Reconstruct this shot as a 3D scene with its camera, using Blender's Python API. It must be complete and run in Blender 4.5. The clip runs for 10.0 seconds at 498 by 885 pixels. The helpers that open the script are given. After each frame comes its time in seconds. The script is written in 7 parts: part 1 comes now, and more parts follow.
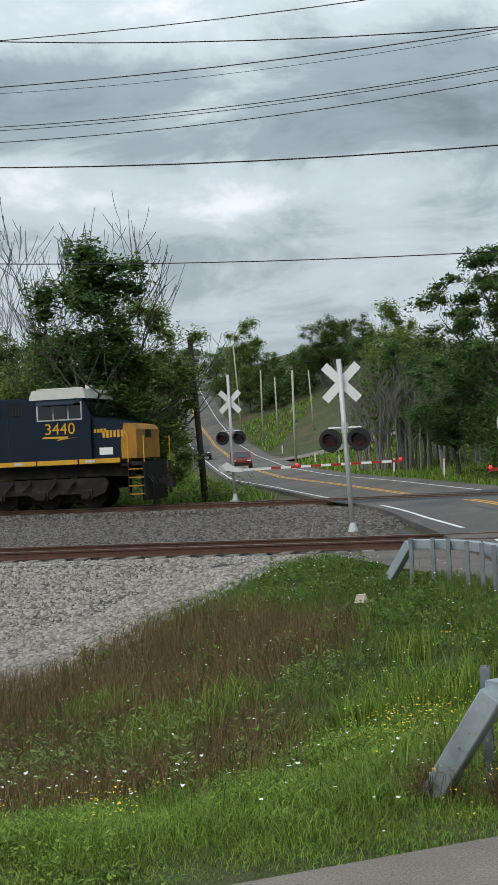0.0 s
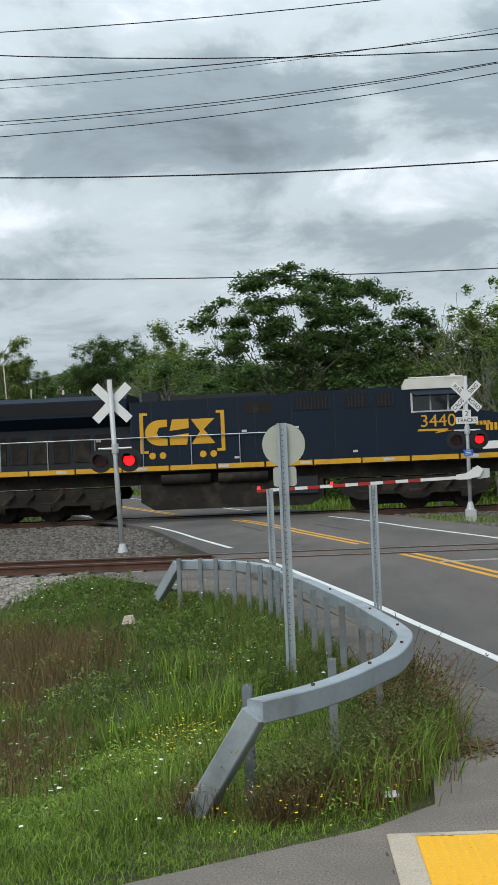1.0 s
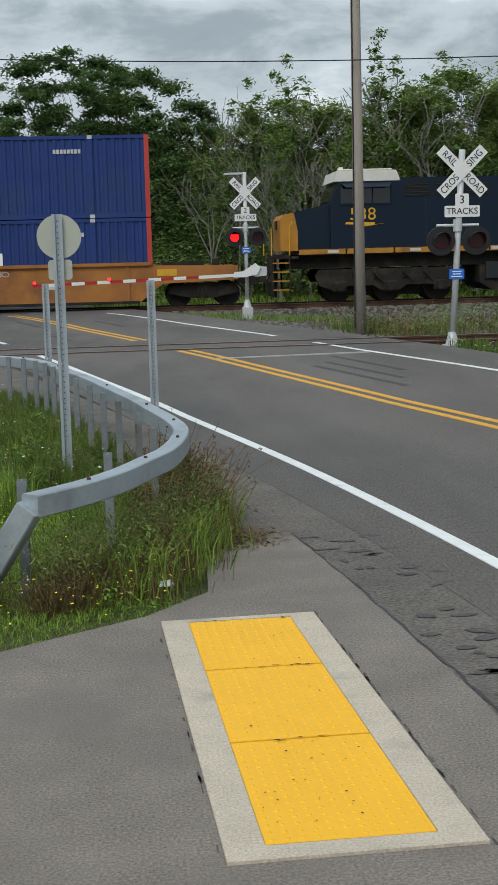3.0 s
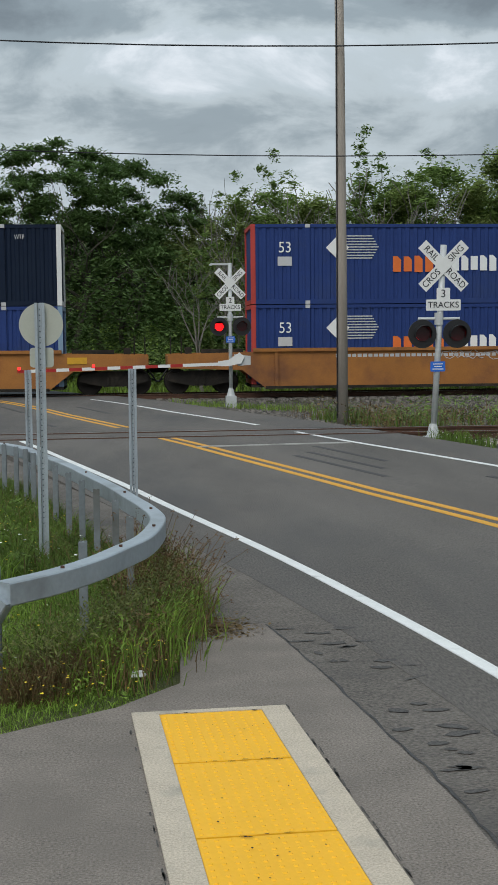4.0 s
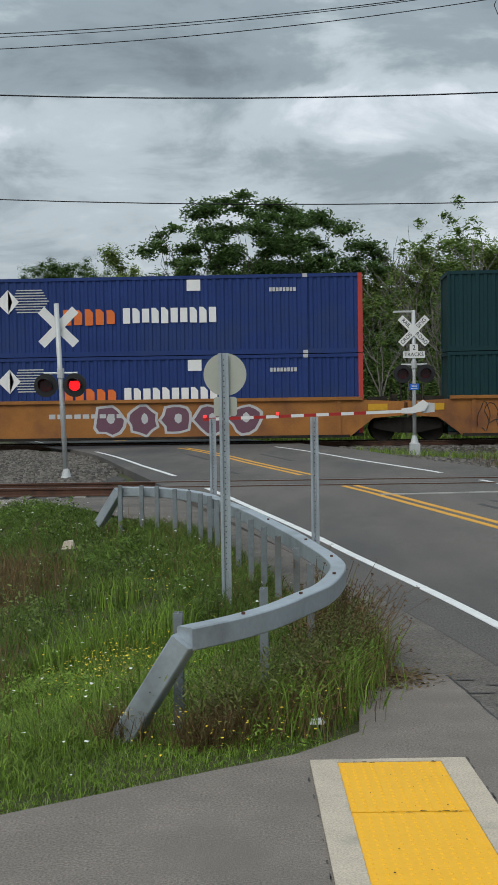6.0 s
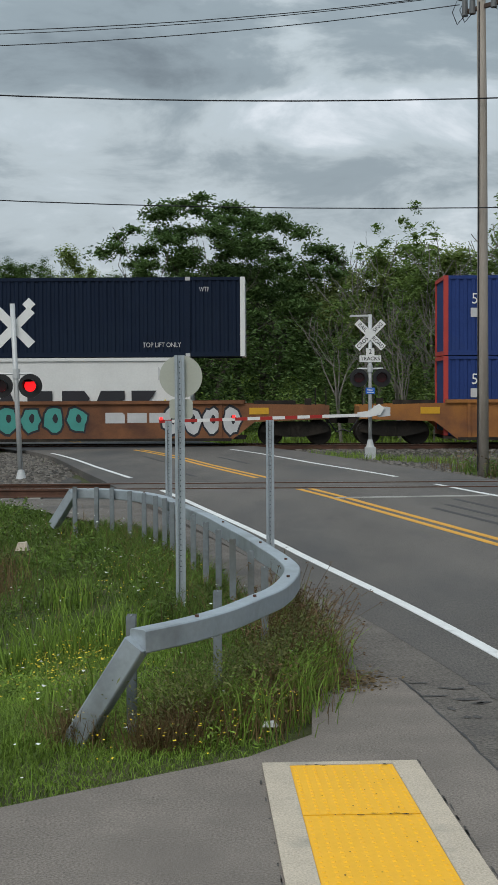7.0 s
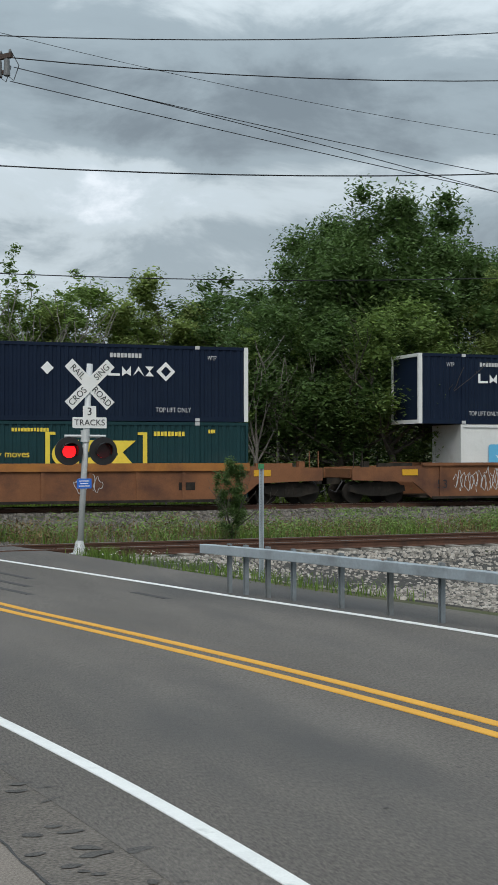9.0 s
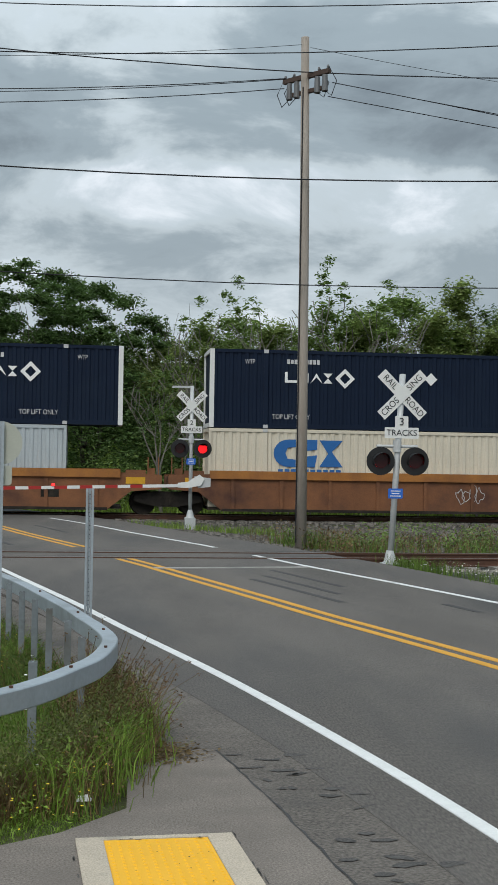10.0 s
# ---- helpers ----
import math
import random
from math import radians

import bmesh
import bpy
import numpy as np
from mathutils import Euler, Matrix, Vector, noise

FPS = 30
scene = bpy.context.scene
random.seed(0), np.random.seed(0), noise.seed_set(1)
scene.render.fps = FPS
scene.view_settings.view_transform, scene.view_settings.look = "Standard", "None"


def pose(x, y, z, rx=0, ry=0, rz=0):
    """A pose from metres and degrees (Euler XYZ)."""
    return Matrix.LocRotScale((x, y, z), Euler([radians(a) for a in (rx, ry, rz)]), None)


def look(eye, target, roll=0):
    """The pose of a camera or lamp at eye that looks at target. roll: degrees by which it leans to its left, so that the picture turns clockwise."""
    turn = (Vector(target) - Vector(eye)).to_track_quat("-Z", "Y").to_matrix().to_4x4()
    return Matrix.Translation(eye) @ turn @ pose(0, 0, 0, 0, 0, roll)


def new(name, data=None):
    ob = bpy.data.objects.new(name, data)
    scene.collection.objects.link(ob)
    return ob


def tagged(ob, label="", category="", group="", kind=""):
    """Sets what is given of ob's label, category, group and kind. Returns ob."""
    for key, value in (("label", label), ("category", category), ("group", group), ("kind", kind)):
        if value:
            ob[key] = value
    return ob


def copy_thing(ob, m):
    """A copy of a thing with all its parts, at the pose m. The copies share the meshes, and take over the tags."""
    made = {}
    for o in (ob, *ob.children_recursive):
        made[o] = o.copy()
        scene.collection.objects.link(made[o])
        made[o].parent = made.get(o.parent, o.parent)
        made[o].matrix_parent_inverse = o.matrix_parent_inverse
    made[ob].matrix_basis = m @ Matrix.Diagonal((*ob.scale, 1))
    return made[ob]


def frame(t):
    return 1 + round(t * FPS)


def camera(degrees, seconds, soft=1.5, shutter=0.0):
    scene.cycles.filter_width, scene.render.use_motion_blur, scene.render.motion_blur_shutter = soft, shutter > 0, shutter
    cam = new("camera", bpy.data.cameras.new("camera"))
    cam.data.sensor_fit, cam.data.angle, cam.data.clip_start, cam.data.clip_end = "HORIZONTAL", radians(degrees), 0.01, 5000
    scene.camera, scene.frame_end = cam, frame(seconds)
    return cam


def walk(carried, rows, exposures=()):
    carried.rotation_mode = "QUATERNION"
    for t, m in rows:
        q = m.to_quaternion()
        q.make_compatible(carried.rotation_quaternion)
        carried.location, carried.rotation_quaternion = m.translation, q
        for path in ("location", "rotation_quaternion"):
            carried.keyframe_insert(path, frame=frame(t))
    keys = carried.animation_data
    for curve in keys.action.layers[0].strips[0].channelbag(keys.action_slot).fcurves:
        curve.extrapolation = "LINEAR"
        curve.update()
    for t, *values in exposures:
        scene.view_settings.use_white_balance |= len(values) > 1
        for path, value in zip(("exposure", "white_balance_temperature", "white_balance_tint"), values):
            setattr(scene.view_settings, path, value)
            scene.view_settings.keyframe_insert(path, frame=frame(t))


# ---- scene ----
# Camera: a phone held in the hand on one spot, panning with the train.
EYE = 2.05
cam = camera(21.441, 10.0)
# seconds, yaw, pitch, roll, place of the lens
AIM = [
    (0, 14.975, 0.371, -2.694, -0.086, -0.084, 2.044),
    (0.5, 9.952, 0.451, -2.628, -0.064, -0.071, 2.043),
    (1, 5.027, 0.842, -2.362, -0.050, -0.067, 2.040),
    (1.5, 0.936, 0.889, -2.475, -0.036, -0.064, 2.039),
    (2, -0.531, 0.056, -1.263, -0.033, -0.046, 2.033),
    (2.5, -0.330, -4.797, -0.216, -0.069, 0.010, 2.017),
    (3, -4.325, -8.269, -1.429, -0.044, 0.021, 2.014),
    (3.2, -6.207, -8.181, -1.449, -0.037, 0.012, 2.021),
    (4.3, -4.110, -2.940, 0.405, 0.011, -0.014, 2.035),
    (4.5, -2.671, -2.288, 0.491, 0.008, -0.023, 2.036),
    (5, 1.337, -1.354, -0.910, 0.034, -0.061, 2.038),
    (5.2, 2.221, -1.516, -1.172, 0.034, -0.064, 2.043),
    (6.3, 2.904, -2.410, -0.807, 0.027, -0.092, 2.049),
    (6.5, 2.500, -2.303, -0.564, 0.035, -0.094, 2.049),
    (7, 0.980, -2.227, -0.277, 0.037, -0.085, 2.049),
    (7.5, -0.730, -1.821, 0.251, 0.016, -0.070, 2.048),
    (8, -4.240, -1.009, 0.523, 0.034, -0.044, 2.036),
    (8.5, -12.777, 0.182, 0.356, 0.100, -0.044, 2.031),
    (9, -20.238, 0.547, -0.048, 0.082, -0.076, 2.038),
    (9.5, -17.405, 0.828, 0.003, 0.068, -0.110, 2.021),
    (10, -6.814, 0.878, 0.930, 0.029, -0.092, 2.043),
]


def aim(yaw, pitch, roll, x, y, z):
    return pose(x, y, z, 0, 0, yaw) @ pose(0, 0, 0, 90 + pitch) @ pose(0, 0, 0, 0, 0, roll)


walk(cam, [(a[0], aim(*a[1:])) for a in AIM], [(0, 0.16), (0.5, 0.26), (1, 0.22), (2.5, 0.11), (3.2, 0.08), (4.5, -0.05), (7.5, -0.05), (8.2, -0.05), (9, 0.18), (9.5, 0.34), (10, 0.08)])

# ---- world and sun: a broken overcast sky ----
world = bpy.data.worlds.new("overcast_sky")
scene.world = world
world.use_nodes = True
wn, wl = world.node_tree.nodes, world.node_tree.links
wn.clear()
w_out = wn.new("ShaderNodeOutputWorld")
w_bg = wn.new("ShaderNodeBackground")
w_sky = wn.new("ShaderNodeTexSky")
w_sky.sky_type = "NISHITA"
w_sky.sun_disc = False
w_sky.sun_elevation, w_sky.sun_rotation = radians(48), radians(200)
w_co = wn.new("ShaderNodeTexCoord")
w_sep = wn.new("ShaderNodeSeparateXYZ")
wl.new(w_co.outputs["Generated"], w_sep.inputs[0])


def wmath(op, a, b=None):
    n = wn.new("ShaderNodeMath")
    n.operation = op
    for i, v in enumerate((a, b)):
        if v is None:
            continue
        if isinstance(v, (int, float)):
            n.inputs[i].default_value = v
        else:
            wl.new(v, n.inputs[i])
    return n.outputs[0]


# The cloud deck as a plane overhead: its features shrink towards the horizon.
w_den = wmath("ADD", wmath("MAXIMUM", w_sep.outputs[2], 0.0), 0.30)
w_px, w_py = wmath("DIVIDE", w_sep.outputs[0], w_den), wmath("DIVIDE", w_sep.outputs[1], w_den)
w_com = wn.new("ShaderNodeCombineXYZ")
wl.new(w_px, w_com.inputs[0])
wl.new(w_py, w_com.inputs[1])


def wnoise(scale, detail, rough, warp, offset):
    m = wn.new("ShaderNodeMapping")
    m.inputs["Location"].default_value = offset
    wl.new(w_com.outputs[0], m.inputs[0])
    n = wn.new("ShaderNodeTexNoise")
    n.inputs["Scale"].default_value, n.inputs["Detail"].default_value = scale, detail
    n.inputs["Roughness"].default_value, n.inputs["Distortion"].default_value = rough, warp
    wl.new(m.outputs[0], n.inputs["Vector"])
    return n.outputs["Fac"]


def wramp(fac, stops):
    r = wn.new("ShaderNodeValToRGB")
    r.color_ramp.interpolation = "EASE"
    while len(r.color_ramp.elements) < len(stops):
        r.color_ramp.elements.new(0.5)
    for e, (p, c) in zip(r.color_ramp.elements, stops):
        e.position, e.color = p, (*c, 1)
    wl.new(fac, r.inputs[0])
    return r.outputs[0]


def wmix(kind, fac, a, b):
    n = wn.new("ShaderNodeMix")
    n.data_type, n.blend_type = "RGBA", kind
    for sock, v in ((n.inputs[0], fac), (n.inputs[6], a), (n.inputs[7], b)):
        if isinstance(v, (int, float)):
            sock.default_value = v
        elif isinstance(v, tuple):
            sock.default_value = (*v, 1)
        else:
            wl.new(v, sock)
    return n.outputs[2]


SKY_OFFSET = (3.1, 1.7, 0.4)
w_big = wnoise(1.25, 5, 0.45, 0.2, SKY_OFFSET)
w_small = wnoise(3.4, 7, 0.6, 0.4, (7.7, 2.2, 1.0))
w_wisp = wnoise(2.2, 6, 0.55, 0.8, (1.3, 8.8, 0.2))
# banks of cloud lying one behind the other: dark bellies and bright shoulders by height over the horizon
w_el = wmath("ADD", w_sep.outputs[2], wmath("MULTIPLY", wmath("SUBTRACT", w_wisp, 0.5), 0.055))
w_bank = wn.new("ShaderNodeFloatCurve")
w_curve = w_bank.mapping.curves[0]
for k, (h, v) in enumerate(((0.0, 0.58), (0.10, 0.57), (0.14, 0.50), (0.16, 0.38), (0.195, 0.78), (0.222, 0.42), (0.25, 0.20), (0.285, 0.44), (0.31, 0.60), (0.345, 0.68), (0.42, 0.50), (1.0, 0.50))):
    if k < 2:
        w_curve.points[k].location = (h, v)
    else:
        w_curve.points.new(h, v)
w_bank.mapping.update()
wl.new(w_el, w_bank.inputs["Value"])
w_mixn = wmath("ADD", wmath("ADD", wmath("ADD", wmath("MULTIPLY", w_big, 0.22), wmath("MULTIPLY", w_sep.outputs[0], -0.03)), wmath("ADD", wmath("MULTIPLY", w_small, 0.42), 0.05)), wmath("MULTIPLY", w_bank.outputs[0], 0.24))
w_cloud = wramp(w_mixn, [(0.34, (0.15, 0.19, 0.225)), (0.45, (0.27, 0.335, 0.38)), (0.53, (0.50, 0.575, 0.62)), (0.62, (0.90, 0.93, 0.96))])
w_blue = wmix("MULTIPLY", 1.0, w_sky.outputs[0], (0.13, 0.13, 0.13))
w_gap = wramp(w_mixn, [(0.50, (0, 0, 0)), (0.60, (0.16, 0.16, 0.16))])
w_all = wmix("MIX", w_gap, w_cloud, w_blue)
w_haze = wmath("MULTIPLY", wmath("POWER", wmath("SUBTRACT", 1.0, wmath("MAXIMUM", w_sep.outputs[2], 0.0)), 9.0), 0.62)
w_all = wmix("MIX", w_haze, w_all, (0.80, 0.90, 0.97))
wl.new(w_all, w_bg.inputs["Color"])
# an overcast sky is brightest overhead
w_up = wmath("ADD", wmath("MULTIPLY", wmath("MAXIMUM", w_sep.outputs[2], 0.0), 1.6), 0.70)
wl.new(w_up, w_bg.inputs["Strength"])
wl.new(w_bg.outputs[0], w_out.inputs["Surface"])

sun = new("sun", bpy.data.lights.new("sun", "SUN"))
sun.data.energy, sun.data.angle, sun.data.color = 1.5, radians(35), (1.0, 0.96, 0.9)
sun.matrix_world = look((-20, -30, 60), (0, 25, 0))

# ---- materials ----
MATS = {}


def mat(name, color, rough=0.7, metal=0.0, vary=0.18, scale=6.0, fine=60.0, bump=0.0, bump_scale=None, island=0.0, objr=0.0, spec=0.4, dirt=None, dirt_at=(0.52, 0.7), translucent=0.0, stretch=(1, 1, 1), grain=None):
    """Principled material with variation at two scales, optional dirt patches, relief and a random tint."""
    if name in MATS:
        return MATS[name]
    m = bpy.data.materials.new(name)
    m.use_nodes = True
    n, l = m.node_tree.nodes, m.node_tree.links
    b = n["Principled BSDF"]
    b.inputs["Roughness"].default_value, b.inputs["Metallic"].default_value = rough, metal
    b.inputs["Specular IOR Level"].default_value = spec
    co = n.new("ShaderNodeTexCoord")
    mp = n.new("ShaderNodeMapping")
    mp.inputs["Scale"].default_value = stretch
    l.new(co.outputs["Object"], mp.inputs[0])

    def tex(sc, detail=5.0):
        t = n.new("ShaderNodeTexNoise")
        t.inputs["Scale"].default_value, t.inputs["Detail"].default_value, t.inputs["Roughness"].default_value = sc, detail, 0.6
        l.new(mp.outputs[0], t.inputs["Vector"])
        return t.outputs["Fac"]

    def math_(op, a, c):
        t = n.new("ShaderNodeMath")
        t.operation = op
        for i, v in enumerate((a, c)):
            if isinstance(v, (int, float)):
                t.inputs[i].default_value = v
            else:
                l.new(v, t.inputs[i])
        return t.outputs[0]

    big, small = tex(scale), tex(fine, 3.0)
    g1 = math_("MULTIPLY", math_("SUBTRACT", big, 0.5), vary * 3.0)
    g2 = math_("MULTIPLY", math_("SUBTRACT", small, 0.5), (vary if grain is None else grain) * 2.4)
    gain = math_("MAXIMUM", math_("ADD", math_("ADD", g1, g2), 1.0), 0.1)
    for amount, kind in ((island, "ShaderNodeNewGeometry"), (objr, "ShaderNodeObjectInfo")):
        if amount:
            r = n.new(kind)
            o = r.outputs["Random Per Island"] if kind == "ShaderNodeNewGeometry" else r.outputs["Random"]
            gain = math_("MULTIPLY", gain, math_("ADD", math_("MULTIPLY", o, amount), 1.0 - amount / 2))
    mx = n.new("ShaderNodeMix")
    mx.data_type, mx.blend_type = "RGBA", "MULTIPLY"
    mx.inputs[0].default_value = 1.0
    mx.inputs[6].default_value = (*color, 1)
    l.new(gain, mx.inputs[7])
    col = mx.outputs[2]
    if dirt:
        rmp = n.new("ShaderNodeMapRange")
        rmp.inputs["From Min"].default_value, rmp.inputs["From Max"].default_value = dirt_at
        l.new(tex(scale * 0.55, 8.0), rmp.inputs["Value"])
        md = n.new("ShaderNodeMix")
        md.data_type = "RGBA"
        l.new(rmp.outputs[0], md.inputs[0])
        l.new(col, md.inputs[6])
        md.inputs[7].default_value = (*dirt, 1)
        col = md.outputs[2]
    l.new(col, b.inputs["Base Color"])
    if bump:
        bp = n.new("ShaderNodeBump")
        bp.inputs["Strength"].default_value, bp.inputs["Distance"].default_value = min(1.0, bump), 0.02
        l.new(tex(bump_scale or fine, 4.0), bp.inputs["Height"])
        l.new(bp.outputs[0], b.inputs["Normal"])
    if translucent:
        tr = n.new("ShaderNodeBsdfTranslucent")
        l.new(col, tr.inputs["Color"])
        ms = n.new("ShaderNodeMixShader")
        ms.inputs[0].default_value = translucent
        l.new(b.outputs[0], ms.inputs[1])
        l.new(tr.outputs[0], ms.inputs[2])
        l.new(ms.outputs[0], n["Material Output"].inputs["Surface"])
    MATS[name] = m
    return m


def glow(name, color, strength):
    m = bpy.data.materials.new(name)
    m.use_nodes = True
    b = m.node_tree.nodes["Principled BSDF"]
    b.inputs["Base Color"].default_value = (*color, 1)
    b.inputs["Emission Color"].default_value = (*color, 1)
    b.inputs["Emission Strength"].default_value = strength
    b.inputs["Roughness"].default_value = 0.3
    MATS[name] = m
    return m


M_SOIL = mat("soil_and_thatch", (0.055, 0.062, 0.02), 0.95, vary=0.35, scale=0.5, fine=14, bump=0.6, bump_scale=25, dirt=(0.10, 0.075, 0.04), dirt_at=(0.5, 0.68))
M_ASPHALT = mat("road_asphalt", (0.124, 0.110, 0.098), 0.88, vary=0.38, grain=0.75, scale=0.55, fine=60, bump=0.7, bump_scale=70, dirt=(0.074, 0.070, 0.068), dirt_at=(0.48, 0.66), stretch=(1.0, 0.28, 1))
M_PATH = mat("path_asphalt", (0.195, 0.166, 0.142), 0.9, vary=0.24, grain=0.95, scale=2.2, fine=80, bump=0.35, bump_scale=130, dirt=(0.155, 0.132, 0.114), dirt_at=(0.45, 0.75))
M_DARKPATCH = mat("fresh_crossing_asphalt", (0.045, 0.046, 0.05), 0.85, vary=0.2, scale=1.5, fine=90, bump=0.3)
M_WHITE_LINE = mat("white_road_paint", (0.72, 0.72, 0.70), 0.7, vary=0.12, scale=4, fine=80, dirt=(0.32, 0.32, 0.31), dirt_at=(0.6, 0.78))
M_YELLOW_LINE = mat("yellow_road_paint", (0.66, 0.33, 0.035), 0.7, vary=0.14, scale=4, fine=80, dirt=(0.36, 0.22, 0.06), dirt_at=(0.62, 0.8))
M_TYREMARK = mat("tyre_mark_rubber", (0.055, 0.053, 0.052), 0.85, vary=0.3, grain=0.8, scale=2, fine=60)
M_TACTILE = mat("yellow_tactile_plate", (0.86, 0.44, 0.012), 0.55, vary=0.05, scale=3, fine=50, dirt=(0.55, 0.26, 0.02), dirt_at=(0.68, 0.8))
M_CONCRETE = mat("pale_concrete", (0.50, 0.425, 0.335), 0.9, vary=0.16, grain=0.5, scale=4, fine=90, bump=0.3, bump_scale=120, dirt=(0.28, 0.26, 0.22), dirt_at=(0.55, 0.75))
# Bed under the pale stones: the shade in their gaps is its dark colour.
M_BALLAST_GAPS = mat("shaded_gap_ballast", (0.05, 0.047, 0.043), 0.95, vary=0.35, scale=2, fine=22, bump=1.0, bump_scale=18)
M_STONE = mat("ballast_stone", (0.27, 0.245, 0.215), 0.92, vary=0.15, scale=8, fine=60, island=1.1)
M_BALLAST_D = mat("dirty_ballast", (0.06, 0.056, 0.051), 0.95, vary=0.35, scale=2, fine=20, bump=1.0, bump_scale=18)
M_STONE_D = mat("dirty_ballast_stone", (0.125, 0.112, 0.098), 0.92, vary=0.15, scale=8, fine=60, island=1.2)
M_RAIL = mat("rusty_rail_steel", (0.105, 0.052, 0.034), 0.7, metal=0.3, vary=0.25, scale=5, fine=40, dirt=(0.06, 0.035, 0.026))
M_RAIL_TOP = mat("worn_rail_head", (0.28, 0.25, 0.23), 0.35, metal=0.8, vary=0.15)
M_TIE = mat("weathered_tie", (0.20, 0.18, 0.155), 0.9, vary=0.3, scale=5, fine=40, bump=0.5, objr=0.5)
M_GALV = mat("galvanized_steel", (0.38, 0.425, 0.46), 0.45, metal=0.4, vary=0.13, scale=3, fine=30, dirt=(0.22, 0.24, 0.25), dirt_at=(0.5, 0.72))
# Darker copy of the galvanized steel: the posts' shading is in the colour.
M_POST_SHADED = mat("shaded_weathered_post_steel", (0.21, 0.235, 0.25), 0.6, metal=0.35, vary=0.2, scale=3, fine=30, dirt=(0.14, 0.14, 0.13), dirt_at=(0.5, 0.72))
M_ALU = mat("painted_silver_steel", (0.52, 0.53, 0.53), 0.5, metal=0.2, vary=0.12, scale=6, fine=50, dirt=(0.36, 0.35, 0.33), dirt_at=(0.6, 0.8))
M_SIGNBACK = mat("dull_sign_back", (0.42, 0.43, 0.37), 0.6, metal=0.1, vary=0.06, scale=5, fine=60)
M_WHITE = mat("white_sign_sheet", (0.72, 0.72, 0.70), 0.5, vary=0.06, scale=5, fine=60)
M_BLACK = mat("black_painted_steel", (0.014, 0.014, 0.015), 0.5, vary=0.2, scale=5, fine=50)
M_RED = mat("red_reflective_band", (0.38, 0.025, 0.02), 0.45, vary=0.1)
M_BLUE_SIGN = mat("blue_notice_sign", (0.02, 0.13, 0.55), 0.5, vary=0.08)
M_LENS_OFF = mat("dark_red_lens", (0.05, 0.004, 0.006), 0.25, vary=0.1)
M_LENS_ON = glow("lit_red_lens", (1.0, 0.008, 0.012), 1.3)
M_GATE_LAMP = glow("gate_arm_lamp", (1.0, 0.03, 0.03), 1.6)
M_WOODPOLE = mat("weathered_pole_wood", (0.34, 0.30, 0.26), 0.85, vary=0.2, scale=1.2, fine=18, bump=0.5, bump_scale=16, stretch=(6, 6, 0.5), dirt=(0.27, 0.225, 0.185))
M_BROWNPOLE = mat("creosoted_pole_wood", (0.075, 0.05, 0.04), 0.85, vary=0.2, scale=1.2, fine=18, stretch=(6, 6, 0.5))
M_WIRE = mat("black_cable", (0.012, 0.012, 0.014), 0.6, vary=0.05)
M_TRANSF = mat("grey_insulator", (0.13, 0.135, 0.14), 0.45, vary=0.1)
M_NAVY = mat("dark_blue_loco_paint", (0.0055, 0.014, 0.028), 0.5, vary=0.16, scale=0.9, fine=20, dirt=(0.009, 0.013, 0.019), dirt_at=(0.48, 0.75), spec=0.22)
M_NAVY_DIRTY = mat("grimy_grey_loco_paint", (0.014, 0.017, 0.021), 0.6, vary=0.2, scale=1.2, fine=20)
M_LOCO_Y = mat("golden_loco_paint", (0.62, 0.33, 0.02), 0.5, vary=0.12, scale=2, fine=30, dirt=(0.36, 0.19, 0.02), dirt_at=(0.58, 0.8))
M_LOCO_O = mat("grimy_gold_loco_end", (0.40, 0.18, 0.02), 0.55, vary=0.18, scale=2, fine=30, dirt=(0.20, 0.10, 0.025))
# Grime, with the shadow below the train darkened into the same colour.
M_GRIME_SHADE = mat("grime_and_underframe_shade", (0.021, 0.018, 0.015), 0.8, vary=0.35, scale=3, fine=30, bump=0.3, dirt=(0.05, 0.04, 0.03), dirt_at=(0.5, 0.7), spec=0.2)
M_CAB_ROOF = mat("white_cab_roof", (0.62, 0.60, 0.54), 0.55, vary=0.1, scale=3, fine=30)
M_GLASS = mat("dark_cab_glass", (0.006, 0.007, 0.009), 0.08, vary=0.0, spec=0.7)
M_DARK = mat("dark_opening", (0.006, 0.006, 0.007), 0.8, vary=0.1)
M_UMAX = mat("navy_container_paint", (0.006, 0.013, 0.031), 0.6, spec=0.15, vary=0.14, scale=0.8, fine=18, dirt=(0.009, 0.017, 0.034), dirt_at=(0.5, 0.75))
M_PACER = mat("blue_container_paint", (0.020, 0.044, 0.165), 0.6, spec=0.2, vary=0.16, scale=0.8, fine=18, dirt=(0.03, 0.05, 0.13), dirt_at=(0.52, 0.75))
M_CSXG = mat("green_container_paint", (0.009, 0.038, 0.043), 0.6, spec=0.2, vary=0.14, scale=0.8, fine=18, dirt=(0.02, 0.045, 0.048), dirt_at=(0.52, 0.75))
M_WHITEC = mat("white_container_paint", (0.68, 0.68, 0.66), 0.5, vary=0.08, scale=0.8, fine=18, dirt=(0.5, 0.48, 0.44), dirt_at=(0.6, 0.8))
M_CREAM = mat("cream_container_paint", (0.62, 0.56, 0.45), 0.55, vary=0.1, scale=0.8, fine=18, dirt=(0.42, 0.30, 0.18), dirt_at=(0.6, 0.78))
M_LIGHTBLUE = mat("faded_blue_container_paint", (0.19, 0.28, 0.38), 0.55, vary=0.1, scale=0.8, fine=18)
M_GREYC = mat("pale_grey_container_paint", (0.40, 0.44, 0.46), 0.55, vary=0.1, scale=0.8, fine=18)
